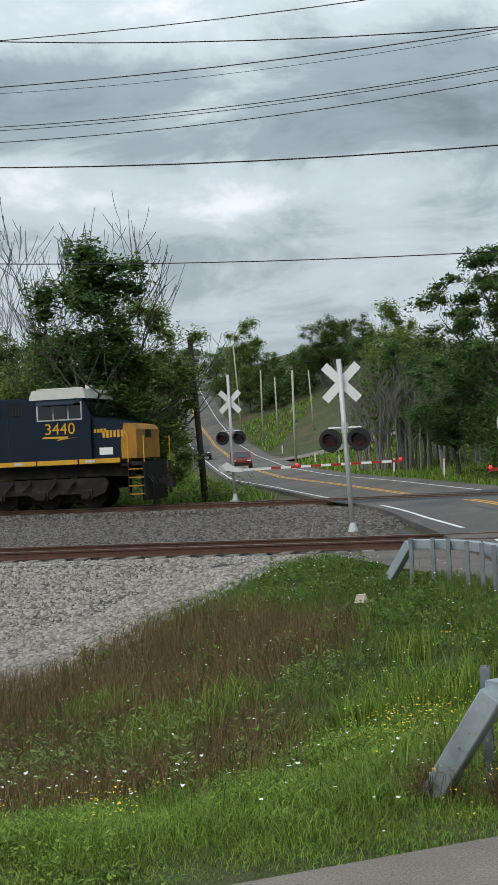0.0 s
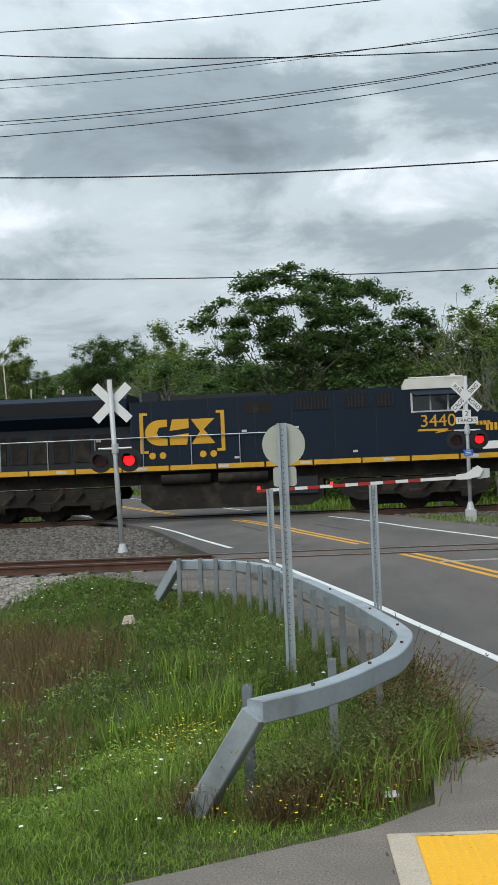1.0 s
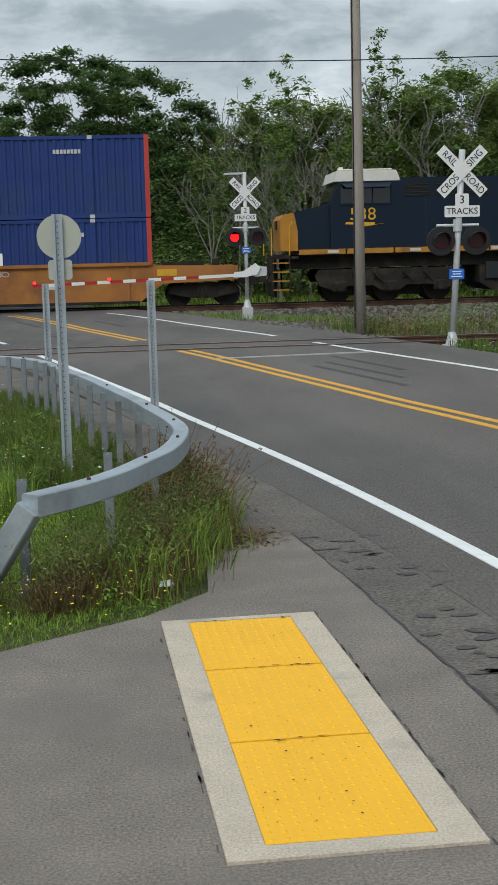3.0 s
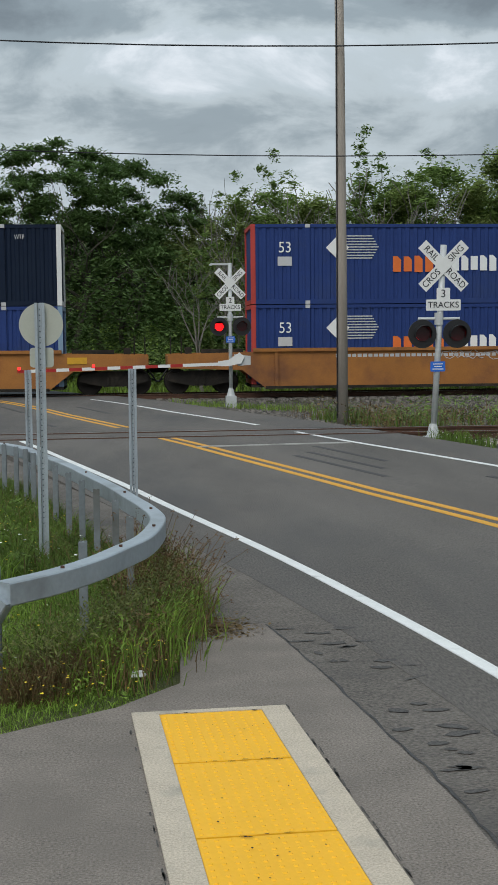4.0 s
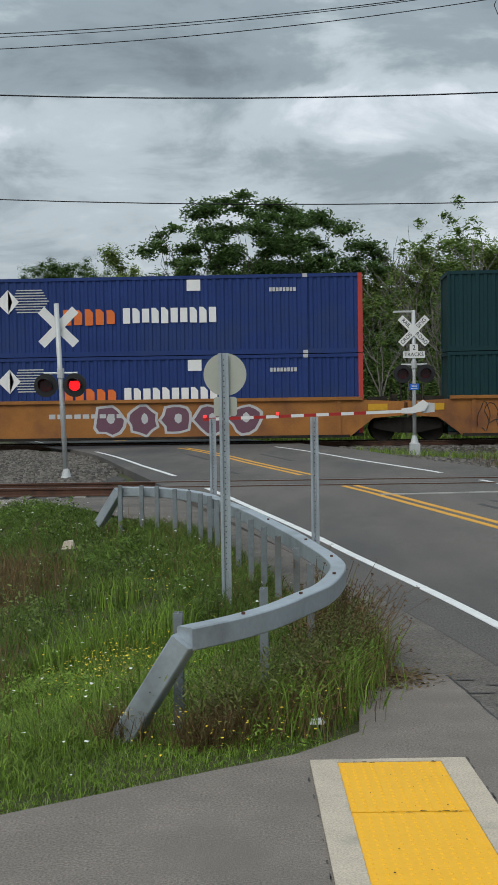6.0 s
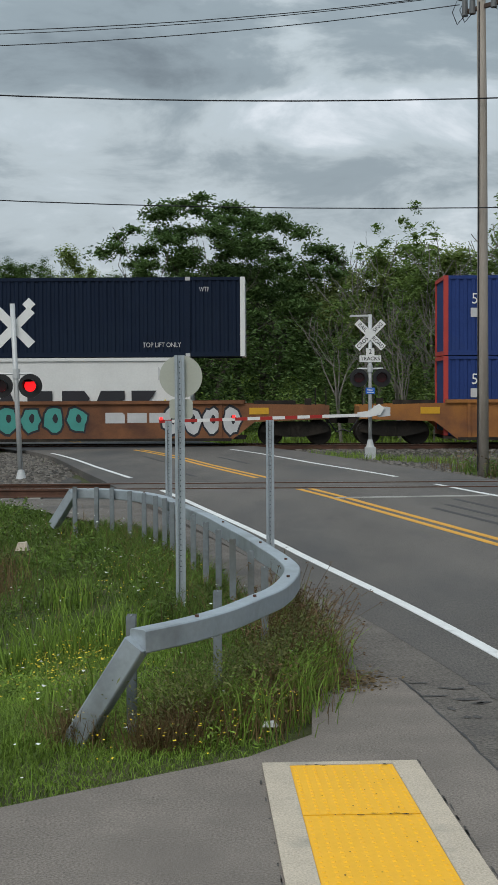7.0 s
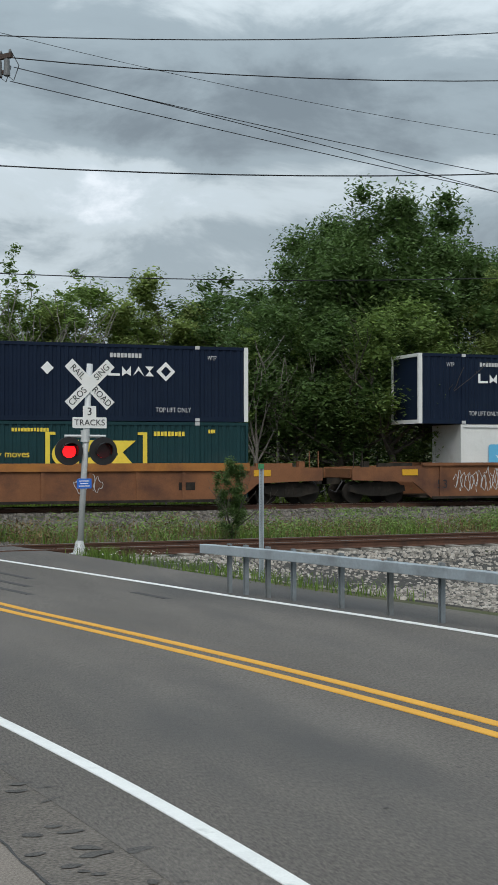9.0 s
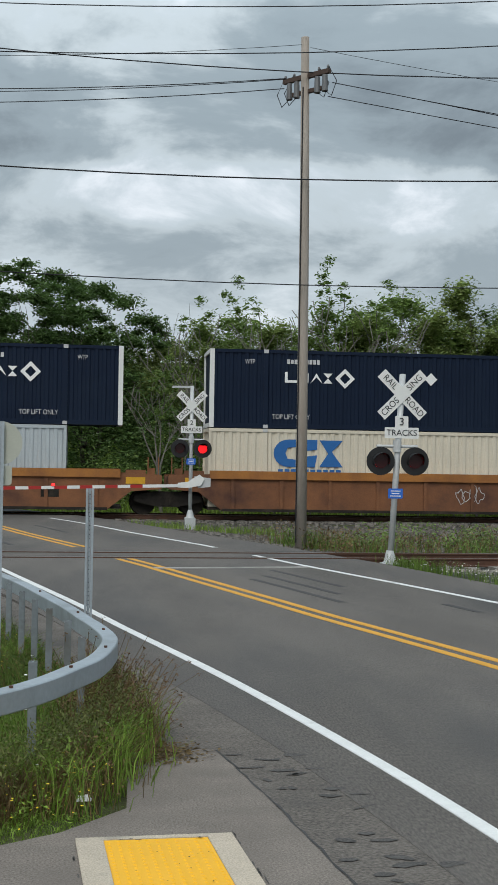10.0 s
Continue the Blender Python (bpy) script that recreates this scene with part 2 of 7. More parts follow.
M_WELL = mat("orange_well_car_paint", (0.34, 0.135, 0.028), 0.65, vary=0.22, scale=1.1, fine=22, dirt=(0.16, 0.062, 0.028), dirt_at=(0.46, 0.72))
M_WELL_RUST = mat("rusty_well_car_paint", (0.20, 0.082, 0.034), 0.75, vary=0.28, scale=1.1, fine=22, dirt=(0.07, 0.03, 0.02), dirt_at=(0.46, 0.72))
M_PURE_WHITE = mat("white_lettering", (0.78, 0.78, 0.76), 0.5, vary=0.05)
M_OFFWHITE = mat("worn_white_lettering", (0.5, 0.5, 0.5), 0.6, vary=0.15, scale=3)
M_ORANGE_L = mat("orange_lettering", (0.72, 0.16, 0.03), 0.5, vary=0.1)
M_YEL_L = mat("yellow_lettering", (0.78, 0.58, 0.06), 0.5, vary=0.1)
M_CORNER_RED = mat("red_corner_post", (0.42, 0.045, 0.035), 0.55, vary=0.15, scale=2)
M_CYAN = mat("sky_blue_panel", (0.12, 0.42, 0.66), 0.5, vary=0.06)
M_BLACK_L = mat("black_lettering", (0.02, 0.02, 0.025), 0.5, vary=0.1)
M_LOGO_BLUE = mat("blue_lettering", (0.02, 0.12, 0.35), 0.5, vary=0.1)
M_TEAL_G = mat("teal_graffiti", (0.06, 0.28, 0.24), 0.6, vary=0.15, scale=2)
M_GREEN_G = mat("lime_graffiti", (0.30, 0.45, 0.06), 0.6, vary=0.15, scale=2)
M_PINK_G = mat("purple_graffiti", (0.15, 0.07, 0.10), 0.6, vary=0.15, scale=2)
M_LEAF_D = mat("dark_foliage", (0.088, 0.15, 0.042), 0.7, vary=0.25, scale=0.4, fine=3, island=0.8, translucent=0.42)
M_LEAF_M = mat("mid_foliage", (0.155, 0.23, 0.058), 0.7, vary=0.25, scale=0.4, fine=3, island=0.8, translucent=0.42)
M_LEAF_L = mat("light_foliage", (0.20, 0.26, 0.075), 0.7, vary=0.25, scale=0.4, fine=3, island=0.7, translucent=0.42)
M_BARK = mat("grey_bark", (0.095, 0.082, 0.068), 0.9, vary=0.3, scale=2, fine=20, bump=0.5)
M_BARK_PALE = mat("pale_dead_bark", (0.19, 0.175, 0.155), 0.9, vary=0.25, scale=2, fine=20)
M_GRASS = mat("fresh_grass", (0.165, 0.255, 0.036), 0.7, vary=0.4, scale=0.9, fine=3, island=1.1, translucent=0.3)
M_GRASS_D = mat("dull_grass", (0.112, 0.178, 0.03), 0.75, vary=0.42, scale=0.7, fine=3, island=1.1, translucent=0.42)
M_GRASS_DRY = mat("dry_brown_weeds", (0.155, 0.105, 0.045), 0.85, vary=0.3, scale=0.5, fine=3, island=0.8, translucent=0.2)
M_FLOWER_Y = mat("yellow_petals", (0.75, 0.55, 0.02), 0.6, vary=0.1, island=0.3)
M_FLOWER_W = mat("white_petals", (0.72, 0.74, 0.66), 0.6, vary=0.1, island=0.3)
M_SEED = mat("brown_seed_heads", (0.13, 0.075, 0.035), 0.85, vary=0.2, island=0.6)
M_CARRED = mat("dark_red_car_paint", (0.16, 0.02, 0.02), 0.3, vary=0.05)
M_CARGREY = mat("dark_car_paint", (0.05, 0.055, 0.06), 0.3, vary=0.05)
M_TYRE = mat("tyre_rubber", (0.02, 0.02, 0.02), 0.85, vary=0.1)


# ---- mesh building ----
class MB:
    """Collects boxes, tubes and plates into one mesh."""

    def __init__(self):
        self.v, self.f = [], []

    def add(self, vs, fs):
        k = len(self.v)
        self.v += [tuple(p) for p in vs]
        self.f += [tuple(i + k for i in q) for q in fs]
        return self

    def box(self, c, s, m=None, cham=0.0):
        x, y, z = s[0] / 2, s[1] / 2, s[2] / 2
        if cham:
            prof = [(-y + cham, -z), (y - cham, -z), (y, -z + cham), (y, z - cham), (y - cham, z), (-y + cham, z), (-y, z - cham), (-y, -z + cham)]
            vs = [Vector((sx, a, b)) for sx in (-x, x) for a, b in prof]
            fs = [tuple(range(7, -1, -1)), tuple(range(8, 16))] + [(i, (i + 1) % 8, 8 + (i + 1) % 8, 8 + i) for i in range(8)]
        else:
            vs = [Vector(p) for p in ((-x, -y, -z), (x, -y, -z), (x, y, -z), (-x, y, -z), (-x, -y, z), (x, -y, z), (x, y, z), (-x, y, z))]
            fs = [(0, 3, 2, 1), (4, 5, 6, 7), (0, 1, 5, 4), (1, 2, 6, 5), (2, 3, 7, 6), (3, 0, 4, 7)]
        if m is not None:
            vs = [m @ p for p in vs]
        return self.add([p + Vector(c) for p in vs], fs)

    def tube(self, path, r, n=8, cap=True):
        path = [Vector(p) for p in path]
        rs = r if isinstance(r, (list, tuple)) else [r] * len(path)
        vs, fs = [], []
        for i, p in enumerate(path):
            d = (path[min(i + 1, len(path) - 1)] - path[max(i - 1, 0)]).normalized()
            up = Vector((0, 0, 1)) if abs(d.z) < 0.9 else Vector((1, 0, 0))
            a = d.cross(up).normalized()
            b = a.cross(d)
            vs += [p + (a * math.cos(2 * math.pi * k / n) + b * math.sin(2 * math.pi * k / n)) * rs[i] for k in range(n)]
        for i in range(len(path) - 1):
            fs += [(i * n + k, i * n + (k + 1) % n, (i + 1) * n + (k + 1) % n, (i + 1) * n + k) for k in range(n)]
        if cap:
            fs += [tuple(range(n))[::-1], tuple(range((len(path) - 1) * n, len(path) * n))]
        return self.add(vs, fs)

    def prism(self, poly, a, b, axis="y"):
        """A polygon in the two other axes, extruded from a to b along axis."""
        n = len(poly)
        put = {"y": lambda p, t: (p[0], t, p[1]), "z": lambda p, t: (p[0], p[1], t), "x": lambda p, t: (t, p[0], p[1])}[axis]
        vs = [put(p, a) for p in poly] + [put(p, b) for p in poly]
        return self.add(vs, [tuple(range(n)), tuple(range(2 * n - 1, n - 1, -1))] + [(i, n + i, n + (i + 1) % n, (i + 1) % n) for i in range(n)])

    def sweep(self, path, prof):
        """A closed profile (side, up) carried along a path, kept upright."""
        path = [Vector(p) for p in path]
        n, vs, fs = len(prof), [], []
        for i, p in enumerate(path):
            d = path[min(i + 1, len(path) - 1)] - path[max(i - 1, 0)]
            side = Vector((d.y, -d.x, 0)).normalized()
            up = side.cross(d.normalized())
            vs += [p + side * a + up * b for a, b in prof]
        for i in range(len(path) - 1):
            fs += [(i * n + k, i * n + (k + 1) % n, (i + 1) * n + (k + 1) % n, (i + 1) * n + k) for k in range(n)]
        fs += [tuple(range(n))[::-1], tuple(range((len(path) - 1) * n, len(path) * n))]
        return self.add(vs, fs)

    def mesh(self, name, material, smooth=False):
        me = bpy.data.meshes.new(name)
        me.from_pydata(self.v, [], self.f)
        me.materials.append(material)
        bm = bmesh.new()
        bm.from_mesh(me)
        bmesh.ops.recalc_face_normals(bm, faces=bm.faces)
        bm.to_mesh(me)
        bm.free()
        if smooth:
            me.polygons.foreach_set("use_smooth", [True] * len(me.polygons))
        return me


def part(name, mb, material, parent, label="", smooth=False):
    ob = new(name, mb.mesh(name, material, smooth))
    ob.parent = parent
    return tagged(ob, label)


def thing(name, label, category, group="", kind="", at=None):
    ob = new(name)
    if at is not None:
        ob.matrix_basis = at
    return tagged(ob, label, category, group, kind)


def solid(name, mb, material, label, category="", group="", kind="", smooth=False):
    return tagged(new(name, mb.mesh(name, material, smooth)), label, category, group, kind)


def soup(name, verts, faces, material, label="", category="", kind="", parent=None, sizes=None):
    """A large mesh from arrays: faces all of one size."""
    verts, faces = np.asarray(verts, dtype=np.float32), np.asarray(faces, dtype=np.int32)
    me = bpy.data.meshes.new(name)
    k = faces.shape[1]
    me.vertices.add(len(verts))
    me.vertices.foreach_set("co", verts.ravel())
    me.loops.add(faces.size)
    me.loops.foreach_set("vertex_index", faces.ravel())
    me.polygons.add(len(faces))
    me.polygons.foreach_set("loop_start", np.arange(0, faces.size, k, dtype=np.int32))
    me.update(calc_edges=True)
    me.validate()
    me.materials.append(material)
    ob = new(name, me)
    ob.parent = parent
    return tagged(ob, label, category, "", kind)


def words(text, size, material, parent, at, name="lettering", wide=1.0, label=""):
    """Built-in lettering as a thin mesh, centred, in the plane of at (x right, y up)."""
    cu = bpy.data.curves.new("txt", "FONT")
    cu.body, cu.size, cu.align_x, cu.align_y, cu.extrude = text, size, "CENTER", "CENTER", 0.003
    tmp = bpy.data.objects.new("txt", cu)
    scene.collection.objects.link(tmp)
    me = bpy.data.meshes.new_from_object(tmp.evaluated_get(bpy.context.evaluated_depsgraph_get()))
    bpy.data.objects.remove(tmp)
    me.materials.clear()
    me.materials.append(material)
    ob = new(name, me)
    ob.parent = parent
    ob.matrix_basis = at @ Matrix.Diagonal((wide, 1, 1, 1))
    return tagged(ob, label)


def lerp_line(y, pts, k=0):
    return float(np.interp(y, [p[1] for p in pts], [p[k] for p in pts]))


def smooth01(a, b, x):
    """0 at a, 1 at b, smooth between."""
    t = min(1.0, max(0.0, (x - a) / (b - a)))
    return t * t * (3 - 2 * t)


# ---- the road's line and the lie of the land ----
CENTRE = [(6.6, -30), (6.45, -6), (5.95, 2), (5.36, 8.35), (4.90, 10.8), (4.48, 12.2), (4.07, 14.0), (3.70, 15.27), (3.31, 16.7), (2.66, 19.4), (1.93, 21.7), (1.12, 24.5), (0.62, 26.85), (-0.17, 29.7), (-2.4, 38.4), (-3.7, 43.4), (-7.27, 51.4), (-13.3, 66), (-20.0, 82.4), (-30.75, 115.7), (-42.29, 148.7), (-50.37, 170), (-60.52, 195), (-78.63, 247), (-91.28, 285), (-108.71, 340)]
HEIGHT = [(0, -40), (0, 17), (0.08, 24.5), (0.08, 30), (0.04, 36), (0.05, 46), (0.03, 52), (0.17, 66), (0.23, 82), (0.38, 116), (1.47, 149), (3.04, 170), (7.13, 195), (13.69, 247), (18.06, 285), (19.31, 340), (19.31, 500)]
NEAR_Y, FAR_Y = 27.3, 49.05
NEAR_SLOPE = 0.045


def near_y(x):
    return NEAR_Y + NEAR_SLOPE * x


def smooth_curve(pts, step):
    """Points along a smooth curve through pts (x, y), about step apart."""
    p = np.array(pts, dtype=float)
    s = np.concatenate([[0], np.cumsum(np.hypot(*np.diff(p, axis=0).T))])
    u = np.arange(0, s[-1], 0.25)
    q = np.stack([np.interp(u, s, p[:, k]) for k in range(2)], 1)
    w = 13
    for _ in range(3):
        pad = np.vstack([2 * q[:1] - q[1:w][::-1], q, 2 * q[-1:] - q[-w:-1][::-1]])
        q = np.stack([np.convolve(pad[:, k], np.ones(2 * w - 1) / (2 * w - 1), "valid") for k in range(2)], 1)
    return q[:: max(1, int(step / 0.25))]


ROAD = smooth_curve(CENTRE, 0.5)
_d = np.gradient(ROAD, axis=0)
ROAD_N = np.stack([_d[:, 1], -_d[:, 0]], 1) / np.hypot(_d[:, 0], _d[:, 1])[:, None]   # to the right
ROAD_S = np.concatenate([[0], np.cumsum(np.hypot(*np.diff(ROAD, axis=0).T))])


def road_z(y):
    return lerp_line(y, HEIGHT)


def road_off(x, y):
    """Signed distance to the right of the road's middle."""
    i = int(np.argmin((ROAD[:, 0] - x) ** 2 + (ROAD[:, 1] - y) ** 2))
    return float((x - ROAD[i, 0]) * ROAD_N[i, 0] + (y - ROAD[i, 1]) * ROAD_N[i, 1]), i


PAVE = [(-14, -3.0), (-1.82, 5.96), (-0.68, 6.83), (-0.1, 7.25), (0.27, 7.7), (0.30, 8.6), (0.3, 9.6), (0.25, 10.6), (-0.45, 13.6), (-1.5, 18.1), (-3.1, 20.5), (-5.2, 24.5)]


def pave_dist(x, y):
    """How far a place lies on the grass side of the path's and guide rail's line; 0 on the paved side."""
    best, side = 1e9, 0
    for (ax, ay), (bx, by) in zip(PAVE, PAVE[1:]):
        dx, dy = bx - ax, by - ay
        t = min(1, max(0, ((x - ax) * dx + (y - ay) * dy) / (dx * dx + dy * dy)))
        px, py = ax + t * dx, ay + t * dy
        d = math.hypot(x - px, y - py)
        if d < best:
            best, side = d, (x - ax) * dy - (y - ay) * dx
    return best if side < 0 else 0.0


def land(x, y):
    """Height of the ground sheet."""
    off, i = road_off(x, y)
    rz = road_z(ROAD[i, 1])
    if y > 54:
        base = road_z(y) - 0.25 * smooth01(3, 8, abs(off)) - 0.05 + 0.058 * max(0.0, min(y, 170) - 75) * smooth01(4, 25, off)
        base += 0.25 * noise.noise((x * 0.06, y * 0.06, 3.0)) * smooth01(6, 20, abs(off))
    else:
        base = -0.12 - 0.22 * smooth01(4.5, 9, abs(off))
    if y < 24.5 and off < 0:
        g = pave_dist(x, y)
        base = -1.0 * smooth01(0.5, 6.5, g) - 0.03 + 0.06 * noise.noise((x * 0.7, y * 0.7, 0)) * smooth01(0.2, 1.0, g)
    if y < 26 and off > 4.6:
        base = -0.6 * smooth01(4.8, 9, off) - 0.05
    b1 = -0.14 - max(0.0, abs(y - near_y(x)) - 2.0) / 4.2
    b2 = -0.16 - max(0.0, abs(y - FAR_Y) - 2.1) / 3.2
    z = max(base, b1, b2)
    if abs(off) < (4.3 if y < 54 else 7.0):
        z = min(z, rz - (0.10 if y < 54 else 0.16))
    if off < 0 and y < 24 and pave_dist(x, y) == 0:
        z = min(z, -0.06)
    return z


def grid_axis(fine, far, step):
    a = list(np.arange(fine[0], fine[1] + step / 2, step))
    d, lo, hi = step, fine[0], fine[1]
    while hi < far:
        d *= 1.35
        hi += d
        lo -= d
        a.append(hi)
        a.insert(0, lo)
    return a


gx = sorted(set(np.round(np.concatenate([grid_axis((-26, 30), 2500, 0.5), np.arange(-130, -26, 2.0)]), 3).tolist()))
gy = sorted(set(np.round(np.concatenate([grid_axis((-4, 62), 2500, 0.5), np.arange(64, 345, 2.0)]), 3).tolist()))
gv = [(x, y, land(x, y)) for y in gy for x in gx]
gn = len(gx)
gf = [(j * gn + i, j * gn + i + 1, (j + 1) * gn + i + 1, (j + 1) * gn + i) for j in range(len(gy) - 1) for i in range(gn - 1)]
ground = soup("ground", gv, gf, M_SOIL, "rough grassy ground sloping into a shallow trackside ditch", "ground", "structure")
ground.data.polygons.foreach_set("use_smooth", [True] * len(ground.data.polygons))


# The near edge line narrows its lane a little round the bend.
EDGE_LINE = [(2.60, 4.1), (2.45, 5.87), (2.27, 7.15), (2.08, 8.5), (1.98, 8.92), (1.77, 10.03), (1.52, 11.45), (1.17, 13.14), (0.68, 14.97), (0.11, 17.6), (-2.68, 28.2), (-6.85, 42.0)]
# The far edge line opens out round the bend: (offset, y)
RIGHT_LINE = [(3.40, -40), (3.40, 13), (3.32, 16), (3.25, 18), (3.13, 21), (2.94, 24.5), (3.0, 27), (3.04, 30), (3.04, 45), (3.1, 60), (3.2, 80)]
EDGE_O, EDGE_S = [], []
for ex, ey in EDGE_LINE:
    eo, ei = road_off(ex, ey)
    EDGE_O.append(eo)
    EDGE_S.append(float(ROAD[ei, 1]))
EDGE_SY = np.arange(3.0, 44.0, 0.25)
EDGE_SO = np.interp(EDGE_SY, EDGE_S, EDGE_O)
for _ in range(3):
    EDGE_SO = np.convolve(np.pad(EDGE_SO, 5, mode="edge"), np.ones(11) / 11, "valid")


def ribbon(name, a, b, z, material, label, y0=-40, y1=345, category="", parent=None, dash=None):
    """A strip of the road between offsets a and b from its middle, z above the road's level."""
    mb = MB()
    idx = [i for i in range(len(ROAD)) if y0 <= ROAD[i, 1] <= y1]
    for p, i in enumerate(idx):
        wide = float(np.interp(ROAD[i, 1], EDGE_SY, EDGE_SO)) + 2.85 if -3.0 < a < -2.0 else (lerp_line(ROAD[i, 1], RIGHT_LINE) - 3.2 if 3.0 < a < 3.2 else 0.0)
        for o in (a + wide, b + wide):
            x, y = ROAD[i] + ROAD_N[i] * o
            mb.v.append((x, y, road_z(ROAD[i, 1]) + z))
            mb.v.append((x, y, road_z(ROAD[i, 1]) + z - (0.25 if z < 0.002 else 0.02)))
    for k in range(len(idx) - 1):
        q = k * 4
        mb.f += [(q, q + 2, q + 6, q + 4), (q, q + 4, q + 5, q + 1), (q + 2, q + 3, q + 7, q + 6)]
    me = mb.mesh(name, material)
    ob = tagged(new(name, me), label, category, "", "structure")
    if parent:
        ob.parent = parent
        ob["kind"] = ""
        del ob["kind"]
    return ob


road = ribbon("road", -3.6, 4.75, 0.0, M_ASPHALT, "worn grey two-lane asphalt road over a level crossing", category="road")
ribbon("lane_line", -2.905, -2.795, 0.006, M_WHITE_LINE, "white edge line", y1=27.2, parent=road)
ribbon("lane_line", -2.905, -2.795, 0.006, M_WHITE_LINE, "white edge line", y0=30.5, y1=44.5, parent=road)
ribbon("lane_line", -2.905, -2.795, 0.006, M_WHITE_LINE, "white edge line", y0=52, parent=road)
ribbon("lane_line", 3.145, 3.255, 0.006, M_WHITE_LINE, "white edge line", y1=27.0, parent=road)
ribbon("lane_line", 3.145, 3.255, 0.006, M_WHITE_LINE, "white edge line", y0=28.8, y1=44.2, parent=road)
ribbon("lane_line", 3.145, 3.255, 0.006, M_WHITE_LINE, "white edge line", y0=52, parent=road)
for a, b in ((-0.19, -0.07), (0.07, 0.19)):
    ribbon("centre_line", a, b, 0.006, M_YELLOW_LINE, "double yellow centre line", y1=26.75, parent=road)
    ribbon("centre_line", a, b, 0.006, M_YELLOW_LINE, "double yellow centre line", y0=29.3, y1=45.5, parent=road)
    ribbon("centre_line", a, b, 0.006, M_YELLOW_LINE, "double yellow centre line", y0=52, parent=road)
ribbon("crossing_patch", -3.9, 4.6, 0.004, M_DARKPATCH, "dark patched asphalt between the rails", y0=46.2, y1=52, parent=road)

for a, y0, y1 in ((0.9, 18.5, 22.4), (1.35, 19.4, 22.8), (1.9, 20.5, 23.6), (2.3, 17.0, 18.2), (-1.4, 30.5, 33.5), (1.2, 36, 40), (-0.9, 37, 41)):
    ribbon("tyre_mark", a, a + 0.11, 0.004, M_TYREMARK, "dark rubber skid mark", y0=y0, y1=y1, parent=road)
# stop line before the near track
part("stop_line", MB().prism([(1.2, 24.05), (4.15, 24.50), (4.13, 24.59), (1.18, 24.14)], 0.07, 0.092, "z"), mat("faded_white_paint", (0.38, 0.37, 0.35), 0.8, vary=0.3, scale=3, fine=40), road, "thin faded white stop line")

# ---- the path and its tactile plates ----
path_mb = MB()
path_mb.prism([(-14, -3.0), (-1.82, 5.93), (-0.68, 6.80), (-0.1, 7.22), (0.27, 7.70), (0.30, 8.6), (0.45, 9.22), (0.93, 9.28), (1.12, 8.01), (1.26, 6.83), (1.40, 5.6), (1.9, -6), (-14, -6)], -0.2, 0.0, "z")
path = solid("pavement", path_mb, M_PATH, "weathered grey asphalt footpath beside the road", "footpath", kind="structure")
sh_l = [(1.9, -6), (1.40, 5.6), (1.26, 6.83), (1.12, 8.01), (0.93, 9.28), (0.44, 9.21), (0.28, 9.7), (0.1, 11.6), (-0.6, 14.5), (-1.5, 18.0), (-3.0, 20.9), (-5.4, 25.0)]
sh_r = [(3.2, -6), (2.6, 5.6), (2.4, 7.0), (2.2, 8.2), (2.0, 9.4), (1.92, 9.8), (1.85, 10.2), (1.6, 11.8), (0.9, 14.8), (0.0, 18.2), (-1.2, 21.2), (-2.9, 25.3)]
shoulder = MB()
for a0, a1, b0, b1 in zip(sh_l, sh_l[1:], sh_r, sh_r[1:]):
    shoulder.add([(*a0, -0.003), (*b0, -0.003), (*b1, -0.003), (*a1, -0.003)], [(0, 1, 2, 3)])
solid("road_shoulder", shoulder, mat("shoulder_asphalt", (0.150, 0.131, 0.114), 0.92, vary=0.36, grain=1.1, scale=1.6, fine=60, bump=0.8, bump_scale=80, dirt=(0.092, 0.084, 0.078), dirt_at=(0.5, 0.72), stretch=(0.7, 1.2, 1)), "crumbling asphalt shoulder beside the path", "road shoulder", kind="structure")

# the open joint between path and shoulder, and gouges and chips in the worn asphalt
joint = MB()
JOINT = [(1.55, 2.2), (1.42, 5.6), (1.27, 6.83), (1.13, 8.01), (0.94, 9.28)]
jr = random.Random(31)
jp = [(np.interp(q, [p[1] for p in JOINT], [p[0] for p in JOINT]) + jr.uniform(-0.012, 0.012), q, jr.uniform(0.003, 0.011)) for q in np.arange(2.3, 9.28, 0.11)]
for (ax, ay, aw), (bx, by, bw) in zip(jp, jp[1:]):
    joint.add([(ax - aw, ay, 0.002), (ax + aw, ay, 0.002), (bx + bw, by, 0.002), (bx - bw, by, 0.002)], [(0, 1, 2, 3)])
part("joint", joint, M_TYREMARK, path, "dark open joint along the path's edge")


def scars(name, places, material, label):
    """Thin ragged flat scars: x, y, z, length, width, turn."""
    mb = MB()
    for x, y, z, ln, wd, a in places:
        ring = []
        for k in range(9):
            t = 2 * math.pi * k / 9
            u, v = ln / 2 * math.cos(t) * jr.uniform(0.65, 1.1), wd / 2 * math.sin(t) * jr.uniform(0.5, 1.2)
            ring.append((x + u * math.cos(a) - v * math.sin(a), y + u * math.sin(a) + v * math.cos(a), z))
        mb.add(ring, [tuple(range(9))])
    return solid(name, mb, material, label, "road damage", kind="stuff")


spots = []
for k in range(44):
    q = jr.uniform(4.3, 9.2)
    e = np.interp(q, [p[1] for p in JOINT], [p[0] for p in JOINT])
    spots.append((e + 0.08 + abs(jr.gauss(0, 0.34)), q, 0.002, jr.uniform(0.05, 0.24), jr.uniform(0.03, 0.10), jr.gauss(0.0, 0.25)))
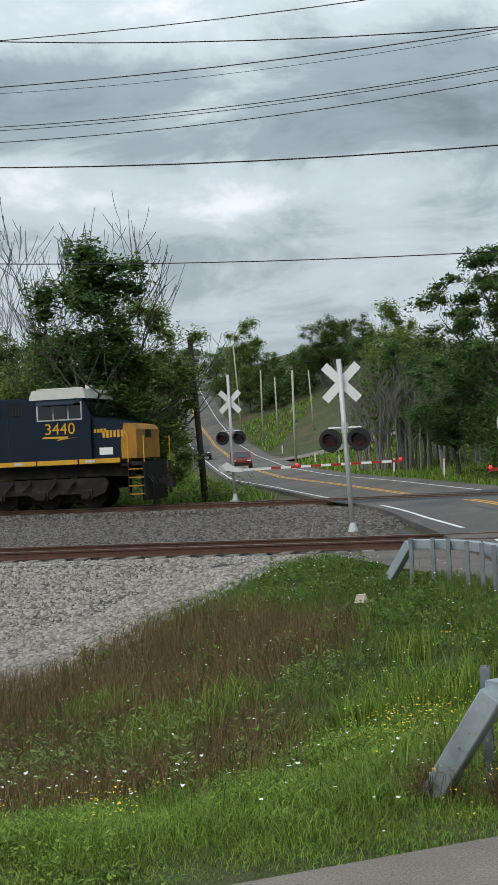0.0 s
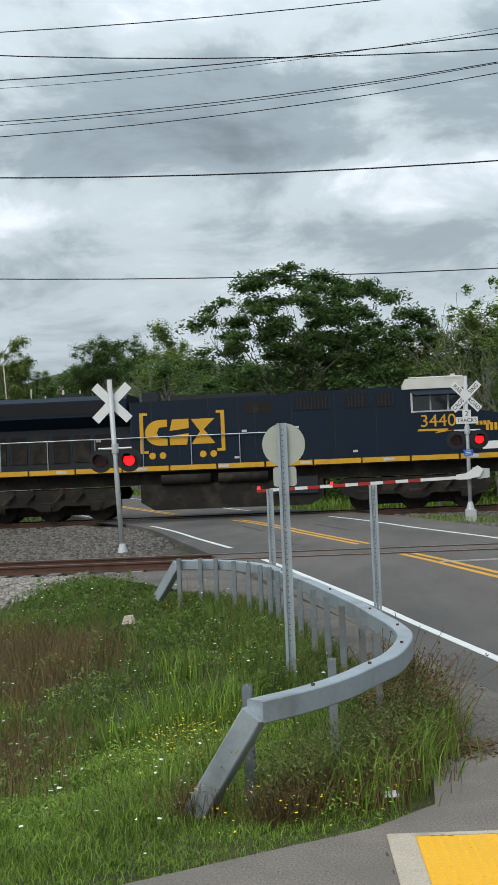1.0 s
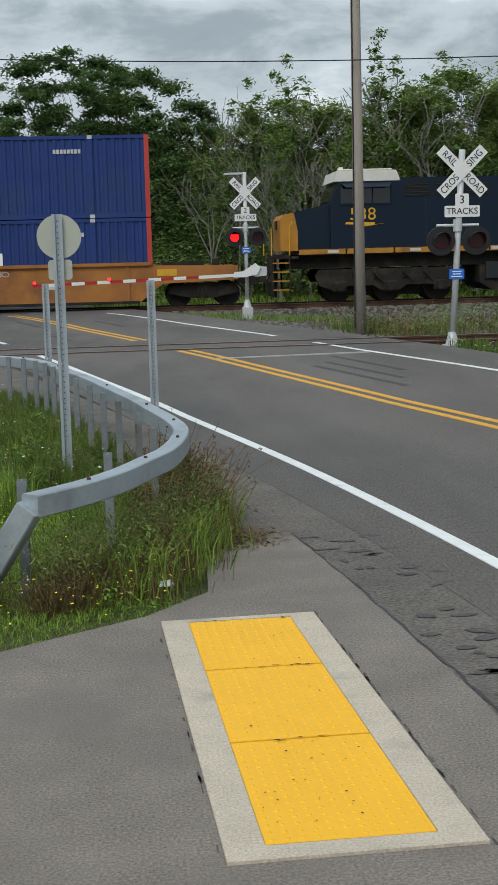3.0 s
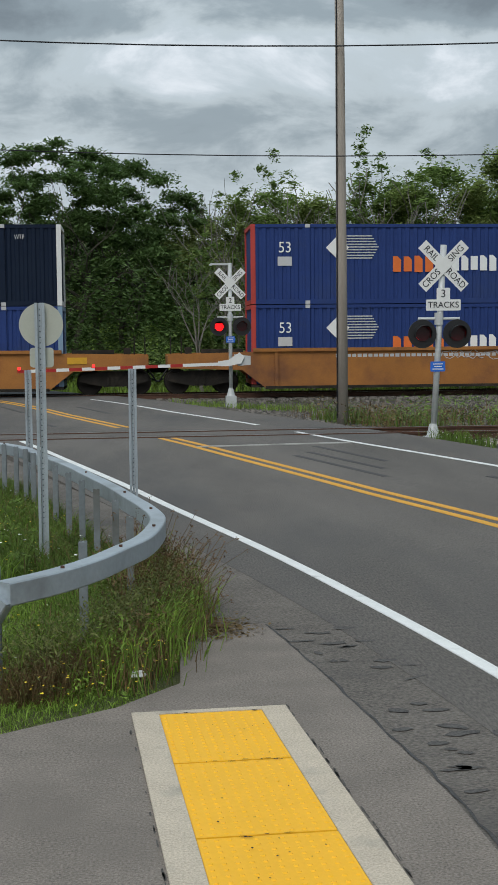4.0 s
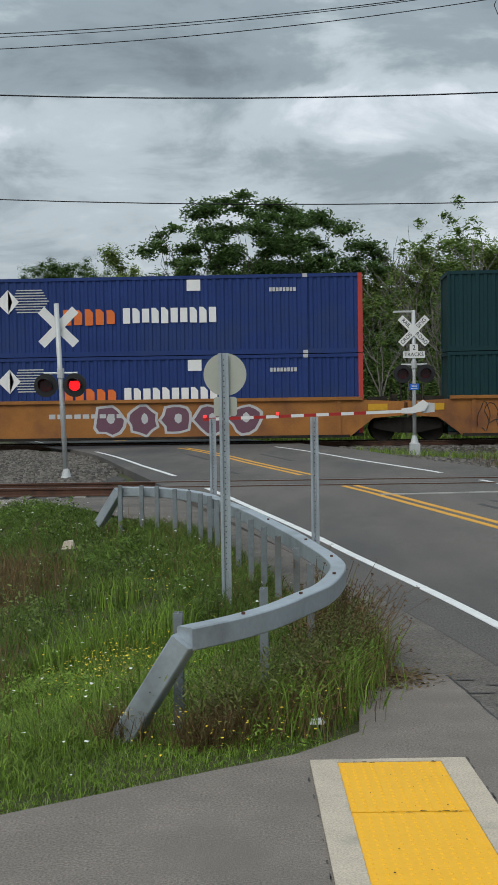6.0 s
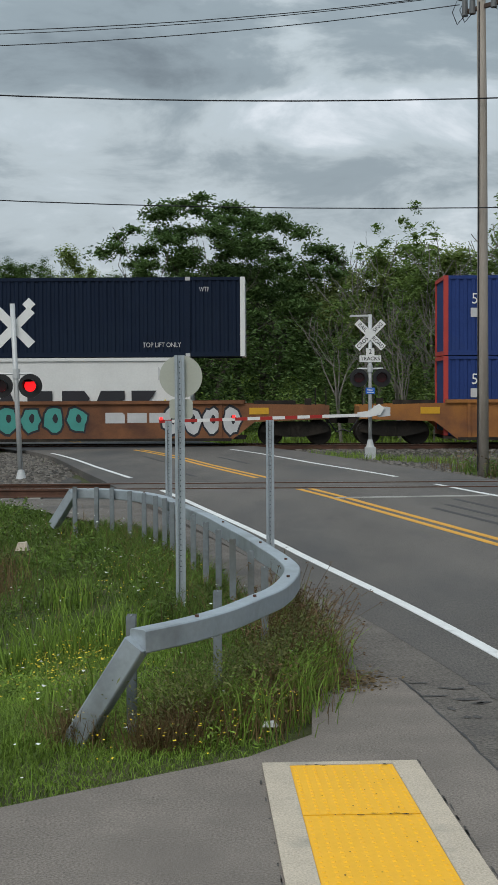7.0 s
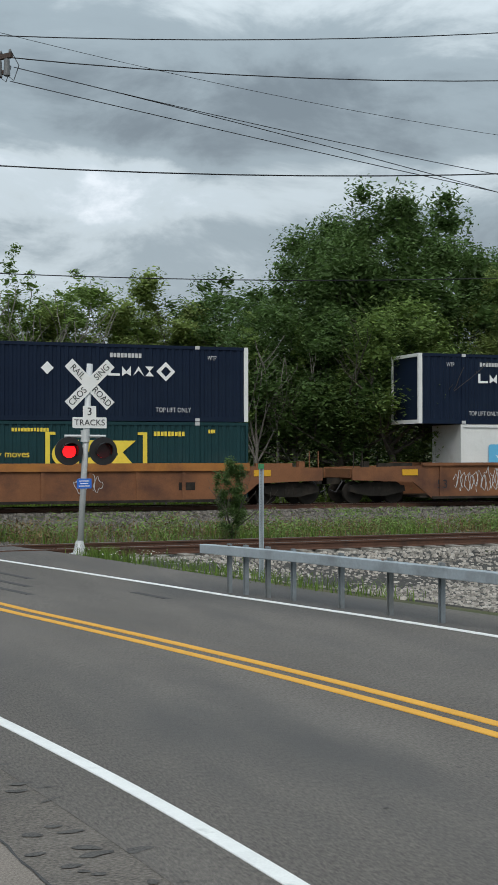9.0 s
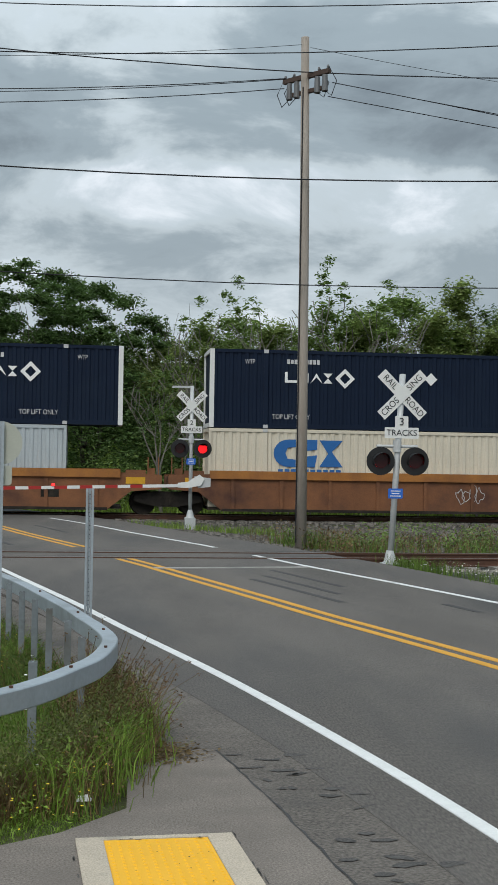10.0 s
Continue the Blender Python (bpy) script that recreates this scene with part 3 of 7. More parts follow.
scars("gouges", spots, mat("worn_dark_asphalt", (0.080, 0.074, 0.069), 0.9, vary=0.4, grain=1.0, scale=6, fine=60), "dark ragged gouges in the worn shoulder")


def quad_at(u, v):
    """A place on the tactile strip: u across, v along it from the far end."""
    a, b, c, d = Vector((0.127, 7.02)), Vector((0.692, 7.05)), Vector((0.902, 4.27)), Vector((0.296, 4.24))
    return (a * (1 - u) + b * u) * (1 - v) + (d * (1 - u) + c * u) * v


tact = thing("tactile_strip", "yellow tactile paving strip set in a pale concrete border", "tactile paving", at=pose(0, 0, 0))
border = MB()
out = [(-0.022, 7.062), (0.83, 7.118), (1.06, 4.18), (0.16, 4.13)]
inn = [tuple(quad_at(u, v)) for u, v in ((0, 0), (1, 0), (1, 1), (0, 1))]
for i in range(4):
    j = (i + 1) % 4
    border.prism([out[i], out[j], inn[j], inn[i]], -0.15, 0.012, "z")
part("border", border, M_CONCRETE, tact, "worn pale concrete border")
for k in range(3):
    v0, v1 = (0.003, 0.309, 0.656)[k], (0.303, 0.650, 0.997)[k]
    mb = MB()
    mb.prism([tuple(quad_at(u, v)) for u, v in ((0.004, v0), (0.996, v0), (0.996, v1), (0.004, v1))], -0.1, 0.010, "z")
    nu, nv = 11, 16
    for a in range(nu):
        for b in range(nv):
            p = quad_at((a + 0.5) / nu, v0 + (v1 - v0) * (b + 0.5) / nv)
            ring = [(p.x + 0.012 * math.cos(t), p.y + 0.012 * math.sin(t), 0.0099) for t in (0.5, 1.76, 3.01, 4.27, 5.53)]
            top = [(p.x + 0.007 * math.cos(t), p.y + 0.007 * math.sin(t), 0.0145) for t in (0.5, 1.76, 3.01, 4.27, 5.53)]
            mb.add(ring + top, [(i, (i + 1) % 5, 5 + (i + 1) % 5, 5 + i) for i in range(5)] + [(5, 6, 7, 8, 9)])
    part("tactile_plate", mb, M_TACTILE, tact)

# dirt specks on the plates, grime in the cracks round the border
specks = []
for k in range(34):
    p = quad_at(jr.uniform(0.05, 0.95), jr.uniform(0.02, 0.98))
    specks.append((p.x, p.y, 0.0152, jr.uniform(0.006, 0.018), jr.uniform(0.005, 0.012), jr.uniform(0, 3)))
for k in range(16):
    p = quad_at(jr.uniform(0.03, 0.97), jr.choice((0.006, 0.308, 0.655)) + jr.uniform(-0.003, 0.006))
    specks.append((p.x, p.y, 0.0152, jr.uniform(0.02, 0.05), jr.uniform(0.008, 0.014), 0.0))
scars("dirt_specks", specks, M_GRIME_SHADE, "dark dirt specks on the yellow plates")
crack = []
for (ax, ay), (bx_, by_), n in ((out[1], out[2], 42), (out[3], out[0], 14)):
    a = math.atan2(by_ - ay, bx_ - ax)
    for k in range(n):
        u = jr.random()
        o = 0.012 + abs(jr.gauss(0, 0.006))
        crack.append((ax + (bx_ - ax) * u - o * math.sin(a), ay + (by_ - ay) * u + o * math.cos(a), 0.003, jr.uniform(0.03, 0.12), jr.uniform(0.005, 0.014), a))
scars("crack_grime", crack, MATS["worn_dark_asphalt"], "dark grime in the crack round the concrete border")

chips = []
for k in range(90):
    q = jr.uniform(6.5, 17)
    e = float(np.interp(q, ROAD[:, 1], ROAD[:, 0])) + jr.choice((-1.5, -1.5, 1.4)) + jr.gauss(0, 0.55)
    chips.append((e, q, road_z(q) + 0.003, jr.uniform(0.02, 0.065), jr.uniform(0.012, 0.03), jr.uniform(-0.4, 0.4)))
scars("chips", chips, MATS["worn_dark_asphalt"], "small dark chips and oil spots on the road")

# ---- tracks ----
RAILPROF = [(-0.075, -0.17), (0.075, -0.17), (0.075, -0.155), (0.012, -0.13), (0.012, -0.045), (0.036, -0.035), (0.036, 0.0), (-0.036, 0.0), (-0.036, -0.035), (-0.012, -0.045), (-0.012, -0.13), (-0.075, -0.155)]


def track(label, yfun, x0, x1, z, ties, tie_step):
    t = thing("railway_track", label, "railway track", kind="structure")
    slope = (yfun(1) - yfun(0))
    ang = math.atan(slope)
    for s in (-0.755, 0.755):
        part("rail", MB().sweep([(x0, yfun(x0) + s, z), (x1, yfun(x1) + s, z)], RAILPROF), M_RAIL, t, "rust-brown steel rail")
        part("rail_head", MB().sweep([(x0, yfun(x0) + s, z + 0.004), (x1, yfun(x1) + s, z + 0.004)], [(-0.03, -0.006), (0.03, -0.006), (0.03, 0), (-0.03, 0)]), M_RAIL_TOP, t, "shiny worn running surface")
    me = MB().box((0, 0, -0.09), (0.23, 2.6, 0.18)).mesh("tie", M_TIE)
    rg = random.Random(5)
    x = ties[0]
    while x < ties[1]:
        off, _ = road_off(x, yfun(x))
        if not -4.6 < off < 5.2:
            ob = new("tie", me)
            ob.parent = t
            ob.matrix_basis = pose(x, yfun(x) + rg.uniform(-0.06, 0.06), z - 0.165 + rg.uniform(-0.012, 0.012), 0, 0, math.degrees(ang) + rg.uniform(-1.5, 1.5))
        x += tie_step
    return t


track("rust-brown railway track on pale ballast beside the road", near_y, -60, 70, 0.10, (-24, 34), 0.55)
track("busy railway track on dark raised ballast under the train", lambda x: FAR_Y, -160, 160, 0.08, (-32, 40), 0.56)


def ballast_bed(name, yfun, x0, x1, half, material, label):
    mb = MB()
    xs = np.arange(x0, x1, 1.0)
    offs = [-half, -half * 0.6, -1.9, -0.9, 0, 0.9, 1.9, half * 0.6, half]
    for x in xs:
        for o in offs:
            y = yfun(x) + o
            off, _ = road_off(x, y)
            z = land(x, y) + 0.02
            if abs(o) >= half - 0.01:
                z -= 0.15
            if -4.3 < off < 5.0:
                z = min(z, -0.25)
            mb.v.append((x, y, z))
    n = len(offs)
    mb.f = [(i * n + k, i * n + k + 1, (i + 1) * n + k + 1, (i + 1) * n + k) for i in range(len(xs) - 1) for k in range(n - 1)]
    return solid(name, mb, material, label, "ballast", kind="structure")


EDGE_Y, EDGE_X = [13.8, 15.0, 17, 19.5, 21.5, 23.5, 26, 31, 36, 46], [-14, -8.8, -7.3, -7.0, -6.3, -5.5, -4.2, -4.4, -5.7, -8.5]


def stone_edge(y):
    return np.interp(y, EDGE_Y, EDGE_X)


def gravel_field(name, x0, y0, y1, material, label):
    """Crushed stone lying on the land, from x0 to an uneven edge."""
    mb = MB()
    ys = np.arange(y0, y1 + 0.01, 0.5)
    n = 40
    for y in ys:
        xe = float(stone_edge(y)) + 0.35 * noise.noise((y * 0.8, 2.0, 0))
        for k in range(n + 1):
            x = xe - (xe - x0) * (k / n) ** 1.6
            mb.v.append((x, y, land(x, y) + (0.03 if k else -0.05)))
    m = n + 1
    mb.f = [(i * m + k, i * m + k + 1, (i + 1) * m + k + 1, (i + 1) * m + k) for i in range(len(ys) - 1) for k in range(n)]
    return solid(name, mb, material, label, "ballast", kind="structure")


# This sheet's dark colour paints the shaded gaps between the loose stones.
gravel_field("ballast_bank", -50, 13.8, 26.0, M_BALLAST_GAPS, "crushed stone bank into the ditch, gap shade in its dark colour")
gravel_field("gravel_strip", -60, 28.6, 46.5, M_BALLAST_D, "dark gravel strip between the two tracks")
ballast_bed("ballast_bed", near_y, -60, 70, 5.2, M_BALLAST_GAPS, "crushed stone bed under the near track, gap shade in its colour")
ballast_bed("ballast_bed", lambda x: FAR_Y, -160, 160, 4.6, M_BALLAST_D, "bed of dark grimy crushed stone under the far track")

# Fast look-ups of ground height and distance from the paving, on the ground's own grid.
_gx, _gy = np.array(gx), np.array(gy)
_gz = np.array([p[2] for p in gv]).reshape(len(gy), len(gx))


def look_up(tab, ax, ay, x, y):
    i = np.clip(np.searchsorted(ax, x) - 1, 0, len(ax) - 2)
    j = np.clip(np.searchsorted(ay, y) - 1, 0, len(ay) - 2)
    u, v = (x - ax[i]) / (ax[i + 1] - ax[i]), (y - ay[j]) / (ay[j + 1] - ay[j])
    return (tab[j, i] * (1 - u) + tab[j, i + 1] * u) * (1 - v) + (tab[j + 1, i] * (1 - u) + tab[j + 1, i + 1] * u) * v


def land_np(x, y):
    return look_up(_gz, _gx, _gy, x, y)


_ox, _oy = np.arange(-60, 62, 0.5), np.arange(-6, 130, 0.5)
_off = np.array([[road_off(x, y)[0] for x in _ox] for y in _oy])
_px, _py = np.arange(-16, 4, 0.25), np.arange(0, 26, 0.25)
_pd = np.array([[pave_dist(x, y) for x in _px] for y in _py])


def off_np(x, y):
    return look_up(_off, _ox, _oy, x, y)


def pave_np(x, y):
    return look_up(_pd, _px, _py, x, y)


RG = np.random.default_rng(11)
ROCK = np.array([(-1, -0.8, -0.6), (0.9, -1, -0.5), (1, 0.8, -0.6), (-0.8, 1, -0.5), (-0.6, -0.5, 0.7), (0.7, -0.6, 0.6), (0.5, 0.7, 0.75), (-0.7, 0.5, 0.6)])
ROCK_F = np.array([(0, 1, 5, 4), (1, 2, 6, 5), (2, 3, 7, 6), (3, 0, 4, 7), (4, 5, 6, 7)])


def turn_z(v, a):
    c, s = np.cos(a)[:, None], np.sin(a)[:, None]
    return np.stack([v[..., 0] * c - v[..., 1] * s, v[..., 0] * s + v[..., 1] * c, v[..., 2]], -1)


def stones(name, x, y, size, material, label):
    n = len(x)
    v = ROCK[None] * RG.uniform(0.6, 1.3, (n, 1, 3)) * size[:, None, None] + RG.normal(0, 0.12, (n, 8, 3)) * size[:, None, None]
    v = turn_z(v, RG.uniform(0, 6.28, n))
    v += np.stack([x, y, land_np(x, y) + 0.03], -1)[:, None]
    f = (ROCK_F[None] + 8 * np.arange(n)[:, None, None]).reshape(-1, 4)
    return soup(name, v.reshape(-1, 3), f, material, label, "ballast stones", "stuff")


def scatter_ballast(n, x0, x1, y0, y1, yfun, far):
    x = RG.uniform(x0, x1, n)
    y = RG.uniform(y0, y1, n) + yfun(x)
    o = off_np(np.clip(x, -59, 61), y)
    k = ((o < -4.4) | (o > 5.0)) & (np.abs(y - yfun(x)) < far + RG.normal(0, 0.35, n))
    return x[k], y[k]


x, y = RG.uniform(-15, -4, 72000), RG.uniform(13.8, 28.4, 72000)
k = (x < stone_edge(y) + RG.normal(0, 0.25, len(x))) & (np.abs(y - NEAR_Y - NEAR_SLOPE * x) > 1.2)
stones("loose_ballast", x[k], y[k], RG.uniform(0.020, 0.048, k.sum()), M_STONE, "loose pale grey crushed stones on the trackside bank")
field = MB()
fy = np.arange(9, 25.6, 0.5)
for q in fy:
    xs0 = float(np.interp(q, ROAD[:, 1], ROAD[:, 0])) + 6.3 + 0.3 * noise.noise((q, 5.0, 0))
    for n_ in range(31):
        xq = xs0 + (46 - xs0) * (n_ / 30) ** 1.7
        field.v.append((xq, q, land(xq, q) + (0.03 if n_ else -0.05)))
field.f = [(i * 31 + n_, i * 31 + n_ + 1, (i + 1) * 31 + n_ + 1, (i + 1) * 31 + n_) for i in range(len(fy) - 1) for n_ in range(30)]
solid("ballast_bank", field, M_BALLAST_GAPS, "crushed stone bank behind the guide rail, gap shade in its colour", "ballast", kind="structure")
field = MB()
fy = np.arange(29.0, 46.6, 0.5)
for q in fy:
    xs0 = float(np.interp(q, ROAD[:, 1], ROAD[:, 0])) + 4.9 + 0.3 * noise.noise((q, 9.0, 0))
    for n_ in range(31):
        xq = xs0 + (60 - xs0) * (n_ / 30) ** 1.7
        field.v.append((xq, q, land(xq, q) + (0.02 if n_ else -0.05)))
field.f = [(i * 31 + n_, i * 31 + n_ + 1, (i + 1) * 31 + n_ + 1, (i + 1) * 31 + n_) for i in range(len(fy) - 1) for n_ in range(30)]
solid("gravel_strip", field, M_BALLAST_D, "dark gravel strip between the tracks under weeds", "ballast", kind="structure")
x, y = RG.uniform(0, 30, 22000), RG.uniform(30, 46, 22000)
k = off_np(x, y) > 5.0
stones("loose_gravel", x[k], y[k], RG.uniform(0.03, 0.06, k.sum()), M_STONE_D, "loose dark stones beside the far track")
x, y = RG.uniform(6, 26, 34000), RG.uniform(14, 29, 34000)
k = (off_np(x, y) > 6.2) & (np.abs(y - NEAR_Y - NEAR_SLOPE * x) > 1.2)
x, y = x[k], y[k]
stones("loose_ballast", x, y, RG.uniform(0.022, 0.05, len(x)), M_STONE, "loose pale grey crushed stones round the near track")
x, y = RG.uniform(-26, -5, 30000), RG.uniform(28.2, 46, 30000)
k = x < stone_edge(y) + RG.normal(0, 0.3, len(x))
stones("loose_gravel", x[k], y[k], RG.uniform(0.03, 0.06, k.sum()), M_STONE_D, "loose dark stones between the tracks")
x, y = scatter_ballast(30000, -24, 34, -5.2, 1.5, lambda a: FAR_Y + 0 * a, 5)
stones("loose_ballast", x, y, RG.uniform(0.03, 0.065, len(x)), M_STONE_D, "loose dark crushed stones beside the far track")


# ---- guide rails of square box beam ----
def catmull(pts, n):
    """A smooth curve through every point."""
    p = [np.array(q, dtype=float) for q in pts]
    p = [2 * p[0] - p[1]] + p + [2 * p[-1] - p[-2]]
    out = []
    for k in range(1, len(p) - 2):
        for t in np.linspace(0, 1, n // 10 + 2)[:-1]:
            out.append(0.5 * (2 * p[k] + (p[k + 1] - p[k - 1]) * t + (2 * p[k - 1] - 5 * p[k] + 4 * p[k + 1] - p[k + 2]) * t * t + (3 * p[k] - p[k - 1] - 3 * p[k + 1] + p[k + 2]) * t ** 3))
    out.append(p[-2])
    return out


def box_rail(label, pts, top, ends, post_xy, seed):
    g = thing("guide_rail", label, "guard rail", "guide rails at the crossing")
    P = catmull(pts, 40)
    prof = [(-0.054, -0.068), (0.054, -0.068), (0.062, -0.060), (0.062, 0.060), (0.054, 0.068), (-0.054, 0.068), (-0.062, 0.060), (-0.062, -0.060)]
    part("beam", MB().sweep([(x, y, top - 0.07) for x, y in P], prof), M_GALV, g, "dull galvanized square steel beam")
    for (a, b) in ends:
        part("end_piece", MB().sweep([a, b], prof), M_GALV, g, "beam end sloping down into the ground")
    for x, y in post_xy:
        z = land(x, y) - 0.3
        h = top + 0.03 - z
        m = MB()
        m.box((x, y - 0.036, z + h / 2), (0.056, 0.008, h)).box((x, y + 0.036, z + h / 2), (0.056, 0.008, h)).box((x, y, z + h / 2), (0.008, 0.064, h))
        part("post", m, M_POST_SHADED, g, "weathered steel post, shade put into its darker colour")
    for i in range(2, len(P) - 1, 9):
        x, y = P[i]
        part("bolt", MB().tube([(x, y, top - 0.003), (x, y, top + 0.012)], 0.014, 6), M_RAIL, g, "rusty bolt head")
    return g


R1 = [(-2.78, 18.6), (-2.27, 18.45), (-1.78, 17.9), (-1.42, 17.2), (-1.14, 16.2), (-0.71, 14.66), (-0.42, 13.41), (-0.17, 12.31), (-0.01, 11.46), (0.11, 10.84), (0.19, 10.22), (0.17, 9.70), (0.07, 9.08), (-0.08, 8.65), (-0.25, 8.2), (-0.47, 7.80), (-0.74, 7.45)]
r1_posts = [(-2.75, 18.45), (-2.43, 18.35), (-2.2, 18.25), (-1.88, 17.6), (-1.65, 17.22), (-1.46, 16.8), (-1.31, 16.4), (-1.17, 15.8), (-1.0, 15.13), (-0.82, 14.2), (-0.64, 13.34), (-0.48, 12.6), (-0.32, 11.8), (-0.14, 10.92), (-0.02, 9.9), (-0.33, 8.70), (-0.81, 7.76)]
box_rail("galvanized box-beam guide rail curving round the road corner", R1, 0.68, [((-0.74, 7.45, 0.60), (-1.15, 7.60, -0.05)), ((-2.78, 18.6, 0.62), (-3.12, 18.85, 0.12))], r1_posts, 3)
R2 = [(6.30, 18.8), (6.82, 17.3), (7.35, 15.4), (7.85, 13.4), (8.4, 10.9), (8.9, 7.8)]
r2_posts = [(6.55, 18.3), (6.68, 17.95), (6.85, 17.5), (7.02, 16.95), (7.30, 15.95), (7.55, 15.0), (7.8, 14.1), (8.05, 13.1), (8.3, 12.0), (8.55, 10.9)]
box_rail("straight galvanized box-beam guide rail along the road edge", R2, 0.70, [], r2_posts, 4)


# ---- sign posts and the round sign seen from behind ----
def channel_post(x, y, top, parent, name="post"):
    z = land(x, y) - 0.3
    h = top - z
    m = MB()
    m.box((x, y + 0.016, z + h / 2), (0.03, 0.006, h))
    for s in (-1, 1):
        m.box((x + s * 0.021, y + 0.002, z + h / 2), (0.006, 0.032, h))
        m.box((x + s * 0.034, y - 0.014, z + h / 2), (0.024, 0.006, h))
    p = part(name, m, M_GALV, parent, "galvanized channel post with punched holes")
    holes = MB()
    k = z + 0.7
    while k < top - 0.03:
        holes.tube([(x, y + 0.0125, k), (x, y + 0.0118, k)], 0.006, 6)
        k += 0.05
    tagged(part("punched_holes", holes, M_DARK, p), kind="stuff")
    return p


def disc(cx, y0, y1, cz, r, n=32):
    return MB().prism([(cx + r * math.cos(2 * math.pi * k / n), cz + r * math.sin(2 * math.pi * k / n)) for k in range(n)], y0, y1)


def rounded(cx, cz, w, h, r, n=5):
    out = []
    for qx, qz, a0 in ((1, 1, 0), (-1, 1, 90), (-1, -1, 180), (1, -1, 270)):
        for k in range(n + 1):
            a = radians(a0 + 90 * k / n)
            out.append((cx + qx * (w / 2 - r) + r * math.cos(a), cz + qz * (h / 2 - r) + r * math.sin(a)))
    return out


sign = thing("round_sign", "round sign on a steel post showing its dull grey back", "road sign")
channel_post(-0.81, 12.08, 2.385, sign)
part("sign_disc", disc(-0.80, 12.106, 12.112, 2.187, 0.199, 40), M_SIGNBACK, sign, "plain grey-green back of a round sign")
part("sign_plate", MB().prism(rounded(-0.80, 1.89, 0.215, 0.18, 0.03), 12.106, 12.112), M_SIGNBACK, sign, "plain grey back of a small plate")
for px, py, pt in ((0.02, 14.97, 1.72), (-1.38, 18.0, 1.65)):
    st = thing("sign_post", "bare galvanized channel post standing in the verge", "post", "bare posts")
    channel_post(px, py, pt, st)
mk = thing("marker_post", "slim grey marker post with a green cap beside the track", "post")
channel_post(8.30, 21.6, 1.80, mk)
part("cap", MB().box((8.30, 21.6, 1.84), (0.09, 0.06, 0.09)), mat("green_cap", (0.05, 0.22, 0.09), 0.5), mk, "green reflector cap")


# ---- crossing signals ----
# Flaps added over steadily lit lenses to imitate flashing: (part, its hinge, the spans in seconds during which it
# stands open).
ADDED_FLAPS = []


def flasher(parent, x, y, z, s, lit):
    """A lamp head: black disc, hood, lens and an added flap hinged under the hood that imitates blinking; lit: the
    spans in which it shines.
    """
    h = part("lamp_head", disc(x, y - 0.02, y + 0.02, z, 0.30 * s, 28), M_BLACK, parent, "black lamp background disc")
    part("housing", disc(x, y + 0.02, y + 0.22, z, 0.16 * s, 18), M_BLACK, h)
    hood = MB()
    n = 16
    ang = [radians(-25 + 230 * k / n) for k in range(n + 1)]
    vs, fs = [], []
    for a in ang:
        c, q = math.cos(a) * 0.17 * s, math.sin(a) * 0.17 * s
        ln = 0.30 * s * (0.45 + 0.55 * max(0.0, math.sin(a)))
        vs += [(x + c, y - 0.02, z + q), (x + c, y - 0.02 - ln, z + q), (x + c * 1.05, y - 0.02, z + q * 1.05), (x + c * 1.05, y - 0.02 - ln, z + q * 1.05)]
    for k in range(n):
        q = k * 4
        fs += [(q, q + 1, q + 5, q + 4), (q + 2, q + 6, q + 7, q + 3), (q + 1, q + 3, q + 7, q + 5)]
    hood.add(vs, fs)
    part("hood", hood, M_BLACK, h)
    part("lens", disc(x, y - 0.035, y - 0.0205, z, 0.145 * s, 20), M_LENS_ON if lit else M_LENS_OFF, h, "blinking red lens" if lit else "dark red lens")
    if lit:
        # Made-up part: it hides the always glowing lens while the lamp is dark.
        flap = part("shutter", disc(0, -0.004, 0.004, -0.152 * s, 0.150 * s, 20), M_LENS_OFF, h, "added dark red flap covering the lit lens to imitate blinking")
        ADDED_FLAPS.append((flap, (x, y - 0.046, z + 0.155 * s), lit))


def crossbuck(parent, x, y, z, front, blade=1.22, w=0.225):
    letters = ("RAIL", "ROAD", "CROS", "SING")
    for k, a in ((0, -45), (1, 45)):
        m = pose(x, y - 0.012 * (k + 1), z, 0, -a, 0)
        mb = MB().box((0, 0, 0), (blade, 0.006, w), m.to_3x3().to_4x4())
        mb.v = [(p[0] + x, p[1] + y - 0.012 * (k + 1), p[2] + z) for p in mb.v]
        b = part("blade", mb, M_WHITE, parent, "white crossbuck blade")
        if front:
            rot = pose(x, y - 0.012 * (k + 1) - 0.0045, z, 90, 0, 0) @ pose(0, 0, 0, 0, 0, a)
            for i, s in ((0, -0.35), (1, 0.35)):
                words(letters[2 * k + i], 0.185, M_BLACK_L, b, rot @ pose(s, 0, 0), wide=0.92)
    return


